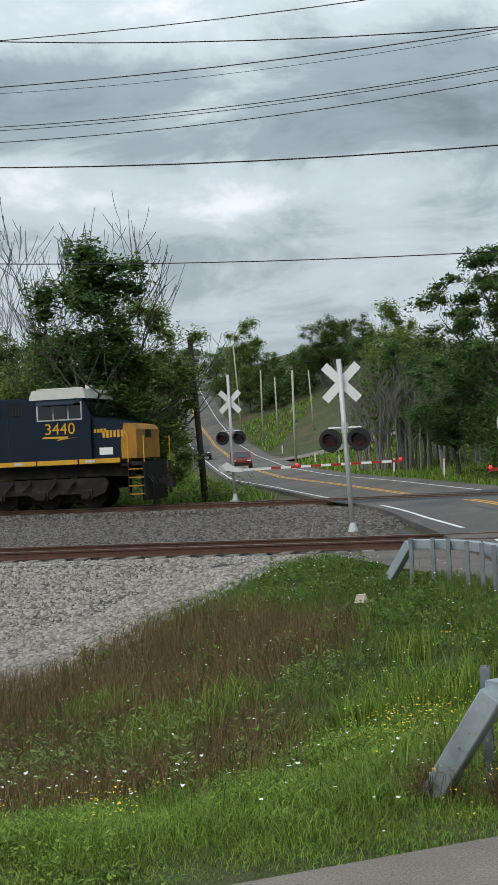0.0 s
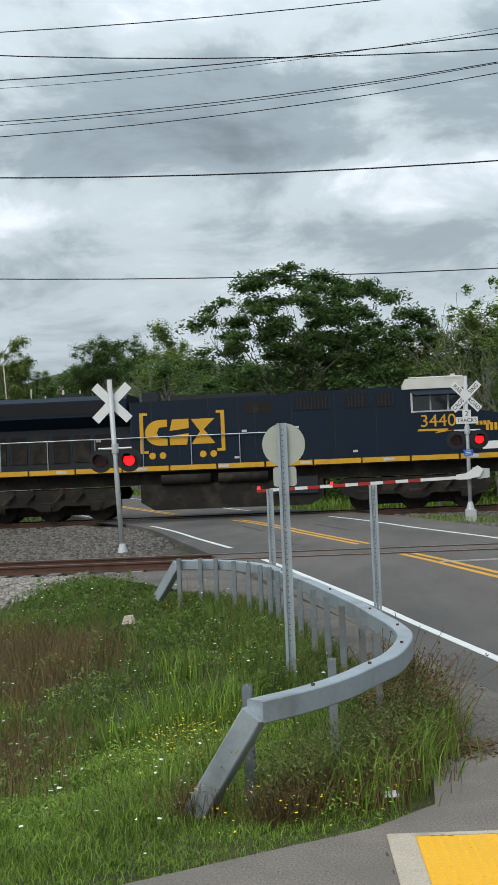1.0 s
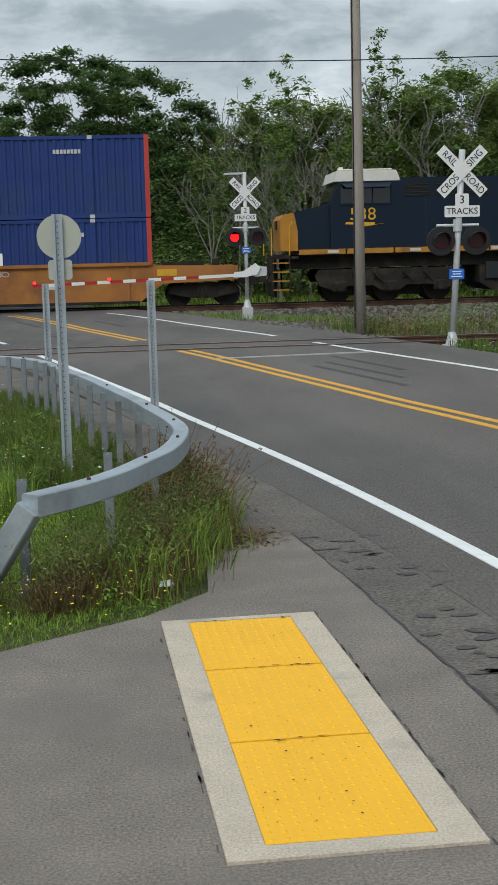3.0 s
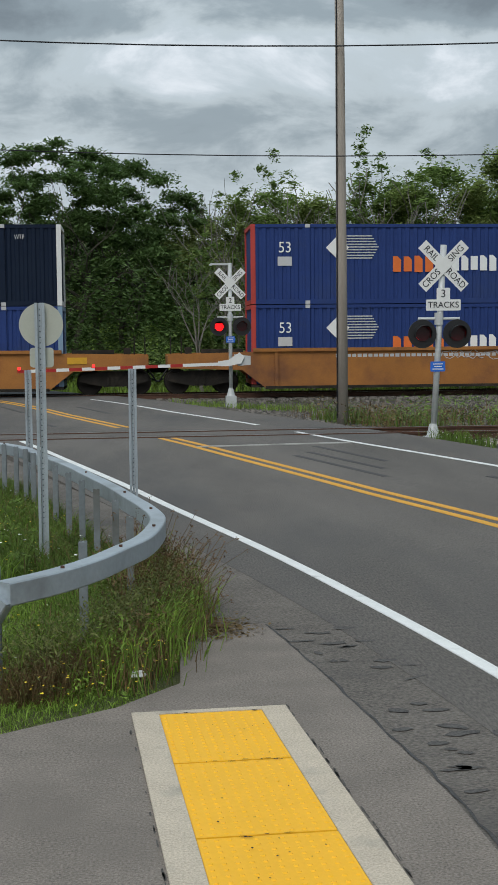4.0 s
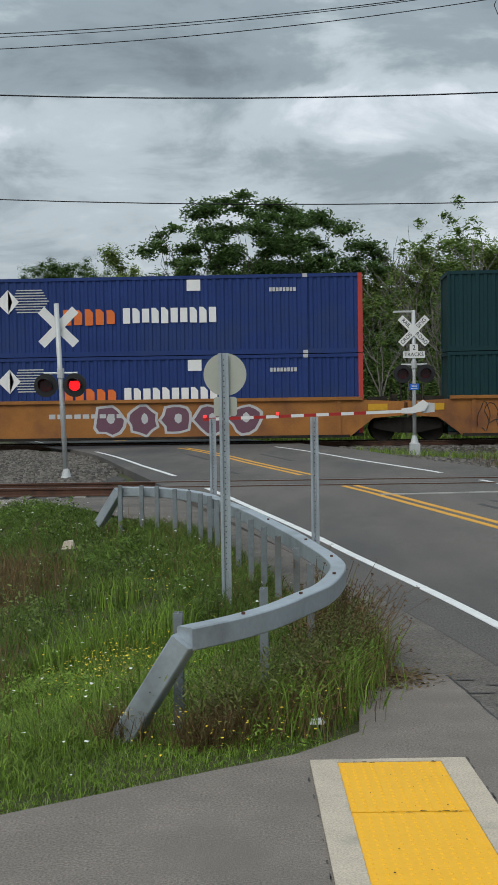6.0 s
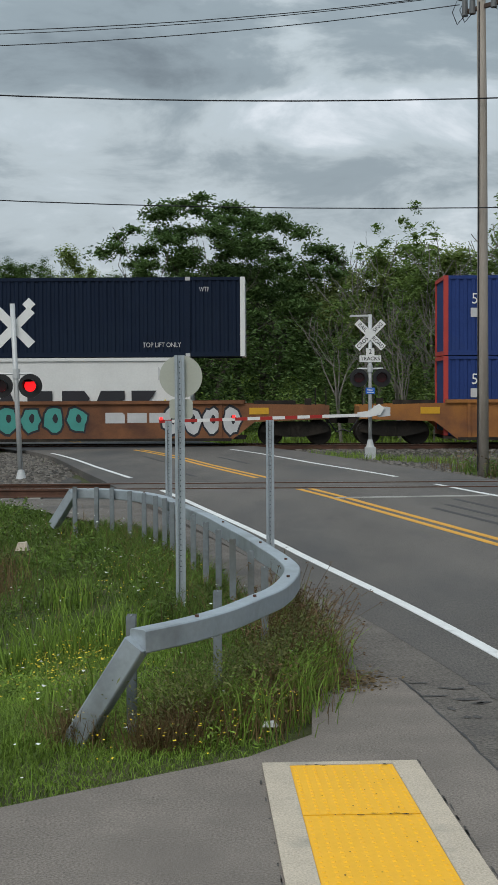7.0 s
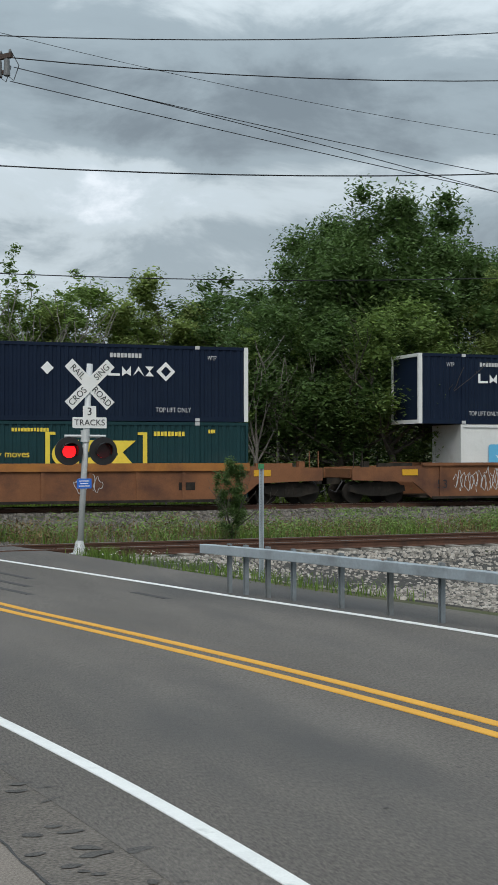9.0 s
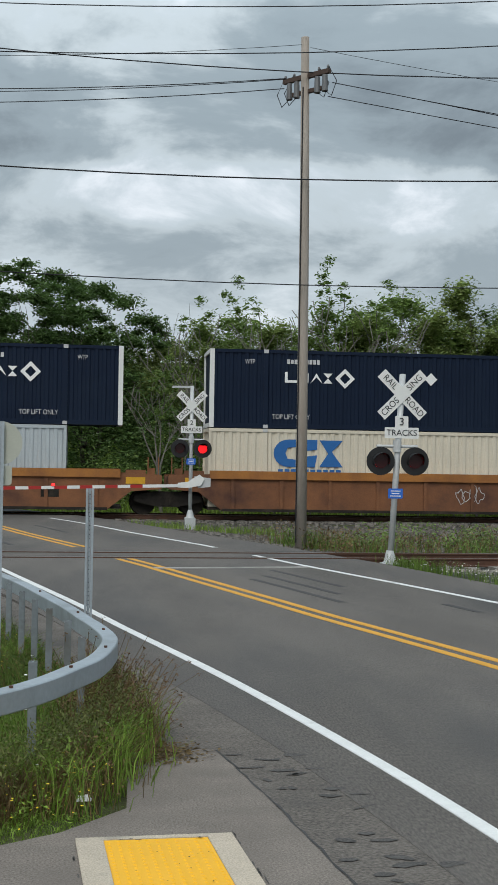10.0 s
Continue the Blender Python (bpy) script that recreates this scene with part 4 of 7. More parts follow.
def signal(label, x, y, z0, top, zx, zl, face, lit, tracks=None, lean=0.0, arm_at_top=False, s=1.0, sign_blue=None):
    g = thing("crossing_signal", label, "railway signal", "crossing signals")
    part("mast", MB().tube([(x, y, z0 - 0.05), (x - lean, y, top)], 0.062, 14), M_ALU, g, "silver-painted steel mast", True)
    part("base", MB().prism([(x - 0.17, y - 0.17), (x + 0.17, y - 0.17), (x + 0.17, y + 0.17), (x - 0.17, y + 0.17)], z0 - 0.4, z0 + 0.05, "z").tube([(x, y, z0 + 0.03), (x, y, z0 + 0.12), (x, y, z0 + 0.3)], [0.15, 0.12, 0.075], 12), M_ALU, g, "flared cast mast base")
    xl = x - lean * (zl - z0) / (top - z0)
    xb = x - lean * (zx - z0) / (top - z0)
    crossbuck(g, xb, y - 0.07 if face else y + 0.13, zx, face)
    a = MB().tube([(xl - 0.42, y, zl + 0.30), (xl + 0.42, y, zl + 0.30)], 0.03, 8)
    a.tube([(xl, y, zl + 0.18), (xl, y, zl + 0.42)], 0.09, 12)
    for q in (-0.36, 0.36):
        a.tube([(xl + q, y, zl + 0.30), (xl + q, y + 0.1, zl + 0.12)], 0.025, 6)
    part("lamp_arm", a, M_ALU, g, "steel cross arm carrying the lamps")
    flasher(g, xl - 0.37 * s, y - 0.08, zl, s, lit[0])
    flasher(g, xl + 0.37 * s, y - 0.08, zl, s, lit[1])
    if tracks:
        pn = part("count_plate", MB().prism(rounded(xb, zx - 0.55, 0.27, 0.24, 0.02), y - 0.075, y - 0.069), M_WHITE, g, "white number plate")
        words(tracks, 0.22, M_BLACK_L, pn, pose(xb, y - 0.08, zx - 0.55, 90))
        pt = part("tracks_plate", MB().prism(rounded(xb, zx - 0.77, 0.70, 0.22, 0.02), y - 0.080, y - 0.074), M_WHITE, g, "white lettered plate")
        words("TRACKS", 0.17, M_BLACK_L, pt, pose(xb, y - 0.085, zx - 0.77, 90))
    if sign_blue:
        xs = x - lean * (sign_blue - z0) / (top - z0)
        bp = part("notice_plate", MB().prism(rounded(xs, sign_blue, 0.30, 0.20, 0.02), y - 0.075, y - 0.068), M_BLUE_SIGN, g, "blue emergency notice plate")
        bars = MB()
        for k, wd in enumerate((0.2, 0.16, 0.22)):
            bars.box((xs, y - 0.078, sign_blue + 0.05 - 0.05 * k), (wd, 0.004, 0.018))
        part("notice_bars", bars, M_PURE_WHITE, bp)
    if arm_at_top:
        part("top_arm", MB().box((x - 0.33, y, top - 0.04), (0.62, 0.10, 0.06)).box((x - 0.62, y, top - 0.06), (0.08, 0.12, 0.05)), M_ALU, g, "short arm at the mast top")
    return g


def gate(parent_label, x, y, z, x1, y1, z1, first, lamps):
    g = thing("crossing_gate", parent_label, "crossing gate", "crossing gates")
    d = Vector((x1 - x, y1 - y, z1 - z))
    L = d.length
    s = 1 if x1 > x else -1
    mech = MB()
    mech.prism([(x + 0.10, z + 0.28), (x + 0.62, z + 0.22), (x + 0.62, z - 0.06), (x + 0.25, z - 0.1), (x + 0.1, z + 0.05)] if s < 0 else [(x - 0.10, z + 0.28), (x - 0.62, z + 0.22), (x - 0.62, z - 0.06), (x - 0.25, z - 0.1), (x - 0.1, z + 0.05)], y - 0.2, y + 0.2)
    part("mechanism", mech, M_ALU, g, "pale grey gate drive box")
    hub = MB().prism([(x + 0.25 * -s, z + 0.34), (x + 0.42 * -s, z + 0.2), (x + 0.3 * -s, z - 0.02), (x + 0.1 * s, z - 0.1), (x + 0.45 * s, z - 0.10), (x + 0.45 * s, z + 0.06), (x + 0.12 * s, z + 0.1)], y - 0.27, y - 0.21)
    part("arm_bracket", hub, M_WHITE, g, "white curved arm bracket")
    n = 16
    u = d.normalized()
    q = u.to_track_quat("X", "Z").to_matrix().to_4x4()
    start = Vector((x, y - 0.24, z - 0.02)) + u * 0.4
    for k in range(n):
        a, b = k * (L - 0.4) / n, (k + 1) * (L - 0.4) / n
        mid = start + u * (a + b) / 2
        red = k >= 2 and k % 2 == 1
        part("arm_segment", MB().box(mid, (b - a, 0.03, 0.10), q), M_RED if red else M_WHITE, g, "red reflective band" if red else "white arm section")
    for f in lamps:
        p = start + u * (L - 0.4) * f
        lp = part("arm_lamp", MB().box(p + Vector((0, 0, 0.09)), (0.09, 0.09, 0.09)), M_GATE_LAMP, g, "small glowing red gate lamp")
        part("lamp_bracket", MB().box(p + Vector((0, 0, 0.05)), (0.16, 0.05, 0.03)), M_RED, lp)
    return g


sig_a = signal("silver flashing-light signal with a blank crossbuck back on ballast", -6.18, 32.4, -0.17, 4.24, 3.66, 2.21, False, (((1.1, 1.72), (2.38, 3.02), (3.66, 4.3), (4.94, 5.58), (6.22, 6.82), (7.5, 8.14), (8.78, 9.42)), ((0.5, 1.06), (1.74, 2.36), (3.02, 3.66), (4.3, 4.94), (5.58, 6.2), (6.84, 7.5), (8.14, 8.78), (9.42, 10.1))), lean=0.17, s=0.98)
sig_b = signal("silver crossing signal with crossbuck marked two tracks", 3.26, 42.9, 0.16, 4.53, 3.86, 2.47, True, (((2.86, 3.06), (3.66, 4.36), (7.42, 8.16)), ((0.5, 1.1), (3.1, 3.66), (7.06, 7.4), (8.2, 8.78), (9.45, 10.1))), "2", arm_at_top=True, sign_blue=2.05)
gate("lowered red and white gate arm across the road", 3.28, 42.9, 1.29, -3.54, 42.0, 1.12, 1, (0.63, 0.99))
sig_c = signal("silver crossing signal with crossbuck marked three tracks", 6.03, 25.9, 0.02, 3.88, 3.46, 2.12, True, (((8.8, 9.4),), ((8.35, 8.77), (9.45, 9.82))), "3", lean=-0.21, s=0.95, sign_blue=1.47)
sig_d = signal("silver crossing signal beyond the far track, seen from behind", -15.17, 53.6, -0.05, 5.32, 4.17, 2.63, False, ((), ()), s=0.98, lean=0.08, arm_at_top=False)
gate("lowered red and white gate arm beyond the tracks", -15.17, 53.6, 1.28, -8.06, 54.3, 1.37, 1, (0.35, 0.99))

# ---- the far meadow: a side road and slim delineators along the road ----
side = MB()
side_xs = np.arange(-34.0, 30.0, 2.0)
for x in side_xs:
    for o in (-3.2, 3.2):
        y = 137.0 + 0.05 * (x + 34) + o
        side.v.append((x, y, max(land(x, y), land(x, y + 1.5)) + 0.12))
side.f = [(2 * i, 2 * i + 2, 2 * i + 3, 2 * i + 1) for i in range(len(side_xs) - 1)]
solid("side_road", side, M_PATH, "pale side road running off through the far meadow", "road", kind="structure")
for y in (68.0, 79.0, 93.0, 104.0, 121.0, 150.0):
    i = int(np.argmin(np.abs(ROAD[:, 1] - y)))
    x, y = ROAD[i] + ROAD_N[i] * 6.4
    dl = thing("delineator", "slim white delineator post in the meadow grass beside the road", "post", "road delineators")
    z = land(x, y)
    part("post", MB().box((x, y, z + 0.55), (0.10, 0.05, 1.3), cham=0.01), M_WHITE, dl)
    part("reflector", MB().box((x, y - 0.03, z + 1.08), (0.07, 0.01, 0.14)), M_YEL_L, dl, "small yellow reflector")

# ---- utility poles and wires ----
pole = thing("utility_pole", "tall weathered grey wooden utility pole with a crossarm of insulators", "utility pole")
PX, PY = 5.40, 33.55
part("shaft", MB().tube([(PX + 0.04, PY, -0.6), (PX + 0.02, PY, 4), (PX, PY, 9), (PX - 0.05, PY, 13.12)], [0.15, 0.137, 0.12, 0.105], 16), M_WOODPOLE, pole, "", True)
part("conduit", MB().tube([(PX - 0.12, PY - 0.09, 0), (PX - 0.105, PY - 0.09, 5), (PX - 0.10, PY - 0.09, 11.8)], 0.018, 6), M_WIRE, pole, "dark cable down the pole")
arm_dir = Vector((0.62, -0.78, 0)).normalized()
arm_q = arm_dir.to_track_quat("X", "Z").to_matrix().to_4x4()
part("crossarm", MB().box((PX, PY, 12.10), (1.6, 0.11, 0.12), arm_q), M_BROWNPOLE, pole, "dark wooden crossarm")
part("crossarm", MB().box((PX, PY, 11.70), (1.1, 0.09, 0.10), arm_q), M_BROWNPOLE, pole, "dark wooden crossarm")
for s in (-0.62, -0.36, 0.36, 0.62):
    p = Vector((PX, PY, 11.9)) + arm_dir * s
    part("cutout", MB().tube([p + Vector((0, -0.08, 0.1)), p + Vector((0, -0.1, -0.32))], [0.07, 0.085], 10), M_TRANSF, pole, "grey cylindrical fuse cutout")
    q = Vector((PX, PY, 12.16)) + arm_dir * s * 1.2
    part("insulator", MB().tube([q, q + Vector((0, 0, 0.05)), q + Vector((0, 0, 0.10))], [0.022, 0.04, 0.025], 8), M_TRANSF, pole)
    part("jumper", MB().tube([p + Vector((0, -0.09, -0.3)), p + arm_dir * 0.25 * (1 if s > 0 else -1) + Vector((0, 0, -0.45)), p + arm_dir * 0.42 * (1 if s > 0 else -1) + Vector((0, 0, -0.1)), q + Vector((0, 0, 0.1))], 0.012, 5), M_WIRE, pole)

bp = thing("utility_pole", "dark creosoted wooden pole leaning beside the far road", "utility pole")
part("shaft", MB().tube([(-17.0, 55.3, -0.2), (-17.35, 55.2, 7.18)], [0.15, 0.12], 12), M_BROWNPOLE, bp, "", True)
for (x, y, z, h, lean) in ((-24.3, 105.0, 1.51, 8.5, 0.04), (-37.9, 155.1, 4.1, 10.9, -0.1), (-40.9, 159.4, 4.06, 12.1, 0.08), (-50.0, 182.8, 5.32, 17.5, -0.69), (-35.7, 165.9, 4.54, 12.1, -0.42), (-58.1, 215, 8.17, 19.0, -0.17)):
    up = thing("utility_pole", "slim pale wooden pole in the meadow beyond the crossing", "utility pole", "meadow poles")
    part("shaft", MB().tube([(x, y, z - 0.5), (x + lean, y, h)], [0.11, 0.085], 8), mat("pale_pole_wood", (0.42, 0.38, 0.31), 0.85, vary=0.15, scale=2), up, "", True)


def hung(x0, x1, curve, r, y):
    """A cable hanging in a shallow curve z(x)."""
    P = [(x, y, float(np.polyval(curve, x))) for x in np.linspace(x0, x1, 40)]
    return solid("overhead_wire", MB().tube(P, r, 5), M_WIRE, "black overhead cable hanging across the sky", "cable", "overhead cables")


# each cable: places (x, z) that it hangs through, how far it runs, thickness, y
for pts, x0, x1, r, wy_ in (
    (((-15.8, 10.19), (-9.2, 9.68), (-2.3, 9.36), (3.6, 9.34), (10.5, 9.55), (14.5, 9.74)), -40, 48, 0.019, 33.3),
    (((-15.9, 7.53), (-9.3, 7.05), (-2.35, 6.73), (3.5, 6.63), (10.5, 6.72)), -40, 48, 0.014, 33.3),
    (((-15.6, 12.40), (-9.1, 12.22), (-2.2, 12.25), (3.7, 12.53), (10.4, 13.12), (14.5, 13.53)), -40, 40, 0.015, 33.3),
    (((-15.6, 13.66), (-9.0, 12.85), (-2.2, 12.32), (3.7, 12.14), (10.4, 12.26), (14.5, 12.44)), -40, 48, 0.016, 33.3),
    (((-15.6, 13.69), (-9.0, 13.46), (-5.5, 13.43), (-1.7, 13.52), (10.4, 14.27)), -40, 40, 0.014, 33.3),
    (((-15.7, 11.32), (-9.1, 11.19), (-2.2, 11.33), (4.5, 11.95)), -40, PX - 0.55, 0.012, 33.4),
    (((-15.7, 11.22), (-9.1, 11.10), (-2.2, 11.26), (4.5, 11.93)), -40, PX - 0.55, 0.010, 33.4),
    (((-15.7, 10.90), (-9.1, 10.78), (-2.2, 11.01), (4.5, 11.68)), -40, PX - 0.6, 0.012, 33.4),
    (((-15.7, 12.28), (-9.1, 12.08), (-2.4, 12.20), (5.2, 12.91)), -40, PX - 0.05, 0.007, 33.5),
    (((5.5, 12.88), (9.2, 12.39), (14.5, 11.84)), PX + 0.1, 48, 0.007, 33.6),
    (((6.5, 11.97), (10.46, 11.39), (14.5, 10.76)), PX + 0.7, 40, 0.012, 33.7),
    (((6.5, 11.97), (10.46, 11.42), (14.5, 10.92)), PX + 0.7, 40, 0.011, 33.7),
    (((6.4, 11.60), (10.46, 11.05), (14.5, 10.52)), PX + 0.6, 40, 0.012, 33.7),
):
    hung(x0, x1, np.polyfit([p[0] for p in pts], [p[1] for p in pts], 2), r, wy_)

# ---- vehicles waiting beyond the crossing ----
def car(label, at, paint):
    c = thing("car", label, "car", at=at)
    body = MB().prism([(-2.25, 0.35), (2.25, 0.35), (2.3, 0.75), (2.15, 0.98), (1.1, 1.08), (0.55, 1.62), (-1.7, 1.66), (-2.2, 1.1), (-2.3, 0.7)], -0.9, 0.9)
    part("body", body, paint, c)
    part("windscreen", MB().prism([(1.13, 1.10), (0.62, 1.58), (0.60, 1.56), (1.10, 1.08)], -0.75, 0.75), M_GLASS, c, "dark windscreen")
    part("windscreen", MB().prism([(-2.22, 1.12), (-1.76, 1.6), (-1.74, 1.62), (-2.2, 1.14)], -0.75, 0.75), M_GLASS, c, "dark rear window")
    for s in (-0.905, 0.905):
        part("side_window", MB().prism([(0.85, 1.1), (0.45, 1.55), (-1.6, 1.58), (-1.95, 1.12)], s - 0.004, s + 0.004), M_GLASS, c, "dark side window")
        for x in (-1.4, 1.4):
            part("wheel", disc(x, s * 0.98 - 0.1, s * 0.98 + 0.1, 0.34, 0.34, 18), M_TYRE, c, "black tyre")
        part("headlight", MB().box((2.24, s * 0.75, 0.8), (0.08, 0.35, 0.14)), M_PURE_WHITE, c, "pale headlight")
        part("tail_light", MB().box((-2.27, s * 0.85, 0.95), (0.06, 0.14, 0.25)), M_RED, c, "red tail light")
    part("bumper", MB().box((2.28, 0, 0.5), (0.12, 1.7, 0.2), cham=0.04), M_BLACK, c)
    return c


car_a = car("dark red sport utility car waiting at the crossing", pose(-32.1, 116.3, 0.39, 0, 0, -72), M_CARRED)
car_b = car("dark grey pickup-sized car driving on the far hill road", pose(-43.9, 143, 1.29, 0, 0, -72), M_CARGREY)

# ---- the train ----
# Each thing of the train: (object, its distance behind the leading locomotive's reference, height, half-turn).
TRAIN = []


def plates(name, polys, y, material, parent, label="", t=0.006):
    mb = MB()
    for p in polys:
        mb.prism(p, y - t, y)
    return part(name, mb, material, parent, label)


def rect(x0, z0, x1, z1):
    return [(x0, z0), (x1, z0), (x1, z1), (x0, z1)]


def bracket_mark(cx, cz, w, h, y, material, parent, name="emblem", brackets=True, label="block emblem between square brackets"):
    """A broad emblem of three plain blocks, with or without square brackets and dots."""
    u = w / 10
    polys = []
    # a rounded block, a chamfered pair of blocks and an hourglass
    n = 10
    polys.append([(cx - 3.0 * u + 2.0 * u * math.cos(a), cz + h * 0.35 * math.sin(a)) for a in [radians(90 + 180 * k / n) for k in range(n + 1)]] + [(cx - 2.0 * u, cz - 0.35 * h), (cx - 2.0 * u, cz - 0.16 * h), (cx - 3.1 * u, cz - 0.14 * h), (cx - 3.4 * u, cz), (cx - 3.1 * u, cz + 0.14 * h), (cx - 2.0 * u, cz + 0.16 * h), (cx - 2.0 * u, cz + 0.35 * h)])
    polys.append([(cx - 1.7 * u, cz + 0.04 * h), (cx - 1.3 * u, cz + 0.35 * h), (cx + 0.9 * u, cz + 0.35 * h), (cx + 0.9 * u, cz + 0.10 * h)])
    polys.append([(cx - 1.7 * u, cz - 0.10 * h), (cx - 1.7 * u, cz - 0.35 * h), (cx + 0.6 * u, cz - 0.35 * h), (cx + 0.9 * u, cz - 0.04 * h)])
    for s in (-1, 1):
        polys.append([(cx + 2.9 * u, cz + 0.05 * h), (cx + 4.4 * u, cz + s * 0.34 * h), (cx + 1.2 * u, cz + s * 0.34 * h), (cx + 2.4 * u, cz)])
    ob = plates(name, polys, y, material, parent, label)
    if brackets:
        for s in (-1, 1):
            ex = cx + s * 5.7 * u
            b = [rect(min(ex, ex - s * 0.5 * u), cz - 0.55 * h, max(ex, ex - s * 0.5 * u), cz + 0.55 * h)]
            b += [rect(min(ex - s * 0.5 * u, ex - s * 1.1 * u), cz + 0.48 * h, max(ex - s * 0.5 * u, ex - s * 1.1 * u), cz + 0.55 * h)]
            b += [rect(min(ex - s * 0.5 * u, ex - s * 1.1 * u), cz - 0.55 * h, max(ex - s * 0.5 * u, ex - s * 1.1 * u), cz - 0.48 * h)]
            plates(name + "_bracket", b, y, material, parent, "square bracket beside the emblem")
        for q in (-4.1, -2.7, 2.7, 4.1):
            part(name + "_dot", disc(cx + q * u, y - 0.006, y, cz - 0.62 * h, 0.45 * u, 14), material, parent, "round dot")
    return ob


def bars(cx, cz, w, h, n, y, material, parent, name="lettering_bars", label="", seed=1, gap=0.25):
    """A row of plain upright blocks standing for lettering that is a name or cannot be read."""
    rg = random.Random(seed)
    mb, x = MB(), cx - w / 2
    step = w / n
    for k in range(n):
        hh = h * rg.uniform(0.86, 1.0)
        x1 = x + step * (1 - gap)
        cut = 0.22 * hh * rg.choice((0, 1, 1))
        poly = [(x, cz - hh / 2), (x1, cz - hh / 2), (x1, cz + hh / 2 - cut), (x1 - min(cut, step * 0.5), cz + hh / 2), (x, cz + hh / 2)] if h > 0.3 and cut else rect(x, cz - hh / 2, x1, cz + hh / 2)
        if h > 0.3:
            part(name.rstrip("s"), MB().prism(poly, y - 0.006, y), material, parent, label)
        else:
            mb.prism(poly, y - 0.006, y)
        x += step
    if h <= 0.3:
        return tagged(part(name, mb, material, parent, label), label, kind="stuff")


def locomotive(label, sx, number, weathered):
    """A six-axle freight locomotive: x = 0 under its cab number, nose towards sx; the side at -y is the seen one."""
    g = thing("locomotive", label, "locomotive", "locomotives of the train")
    paint = M_NAVY

    def P(poly):
        return [(sx * a, b) for a, b in poly]

    def bx(mb, x0, x1, y0, y1, z0, z1):
        return mb.box((sx * (x0 + x1) / 2, (y0 + y1) / 2, (z0 + z1) / 2), (abs(x1 - x0), y1 - y0, z1 - z0))

    # frame and walkway edge
    part("underframe", bx(MB(), -18.6, 2.9, -1.05, 1.05, 1.25, 1.77), M_GRIME_SHADE, g, "grimy steel underframe, darkened in colour for the shade there")
    for y in (-1.53, 1.53):
        for k in range(12):
            a = -18.5 + k * 1.75
            part("walkway_edge", bx(MB(), a, a + 1.69, y - 0.02, y + 0.02, 1.76, 1.94), M_LOCO_Y if not weathered else M_LOCO_O, g, "golden stripe along the walkway edge")
    part("deck", bx(MB(), -18.6, 2.75, -1.5, 1.5, 1.72, 1.80), M_GRIME_SHADE, g, "walkway deck")
    for k in range(7):
        refl = bx(MB(), -17 + k * 3, -16.6 + k * 3, -1.556, -1.552, 1.80, 1.90)
        part("reflector", refl, M_OFFWHITE, g, "small pale reflector strip")
    # long hood in sections
    hood = MB()
    hood.prism(P([(-1.25, 1.94), (-1.25, 4.42), (-5.3, 4.42), (-5.3, 1.94)]), -1.5, 1.5)
    part("auxiliary_cab", hood, paint, g)
    part("engine_hood", MB().prism(P([(-5.3, 1.94), (-5.3, 4.36), (-11.2, 4.30), (-11.2, 1.94)]), -1.42, 1.42), paint, g)
    part("radiator_base", MB().prism(P([(-11.2, 1.94), (-11.2, 3.9), (-17.6, 3.9), (-17.6, 1.94)]), -0.95, 0.95), M_NAVY_DIRTY, g, "grimy recessed hood below the radiators")
    rad = MB()
    prof = [(-0.95, 3.45), (-1.5, 3.85), (-1.5, 4.45), (-1.2, 4.62), (1.2, 4.62), (1.5, 4.45), (1.5, 3.85), (0.95, 3.45)]
    n = len(prof)
    rad.add([(sx * x, a, b) for x in (-11.3, -17.8) for a, b in prof], [tuple(range(n)), tuple(range(2 * n - 1, n - 1, -1))] + [(i, (i + 1) % n, n + (i + 1) % n, n + i) for i in range(n)])
    part("radiator", rad, paint, g, "flared radiator housing")
    part("radiator_screen", bx(MB(), -12.0, -17.4, -1.515, -1.5, 3.95, 4.38), M_DARK, g, "dark radiator screen")
    seams = MB()
    for a in (-2.2, -3.7, -5.25, -6.6, -7.2, -8.3, -9.4, -10.4, -11.15):
        bx(seams, a - 0.012, a + 0.012, -1.512 if a > -5.28 else -1.432, -1.49 if a > -5.28 else -1.41, 2.0, 4.3)
    for a in (-11.9, -12.7, -13.5, -14.3, -15.1, -15.9, -16.7):
        bx(seams, a - 0.015, a + 0.015, -0.965, -0.94, 2.0, 3.45)
    part("door_seams", seams, M_NAVY_DIRTY, g, "raised door edges")
    for a in (-12.3, -13.1, -13.9, -14.7, -15.5, -16.3):
        part("hood_door", bx(MB(), a - 0.3, a + 0.3, -0.985, -0.95, 2.2, 3.2), M_GRIME_SHADE, g, "dark louvred hood door")
    vents = [(-1.9, 0.32), (-2.9, 0.4), (-4.2, 0.3), (-4.85, 0.3)] if not weathered else [(-1.9, 0.45), (-3.0, 0.45), (-4.1, 0.45)]
    for a, w in vents:
        v = part("vent", bx(MB(), a - w, a + w, -1.515, -1.49, 3.75, 4.25), M_DARK, g, "dark louvred vent")
        sl = MB()
        for k in range(5):
            bx(sl, a - w + 0.02, a + w - 0.02, -1.53, -1.512, 3.80 + 0.09 * k, 3.825 + 0.09 * k) if weathered else bx(sl, a - w + 0.1 + 0.13 * k, a - w + 0.13 + 0.13 * k, -1.53, -1.512, 3.77, 4.23)
        part("slats", sl, M_NAVY_DIRTY, v)
    part("vent", bx(MB(), -6.0, -7.0, -1.43, -1.40, 3.72, 4.12), M_GRIME_SHADE, g, "rusty mesh panel")
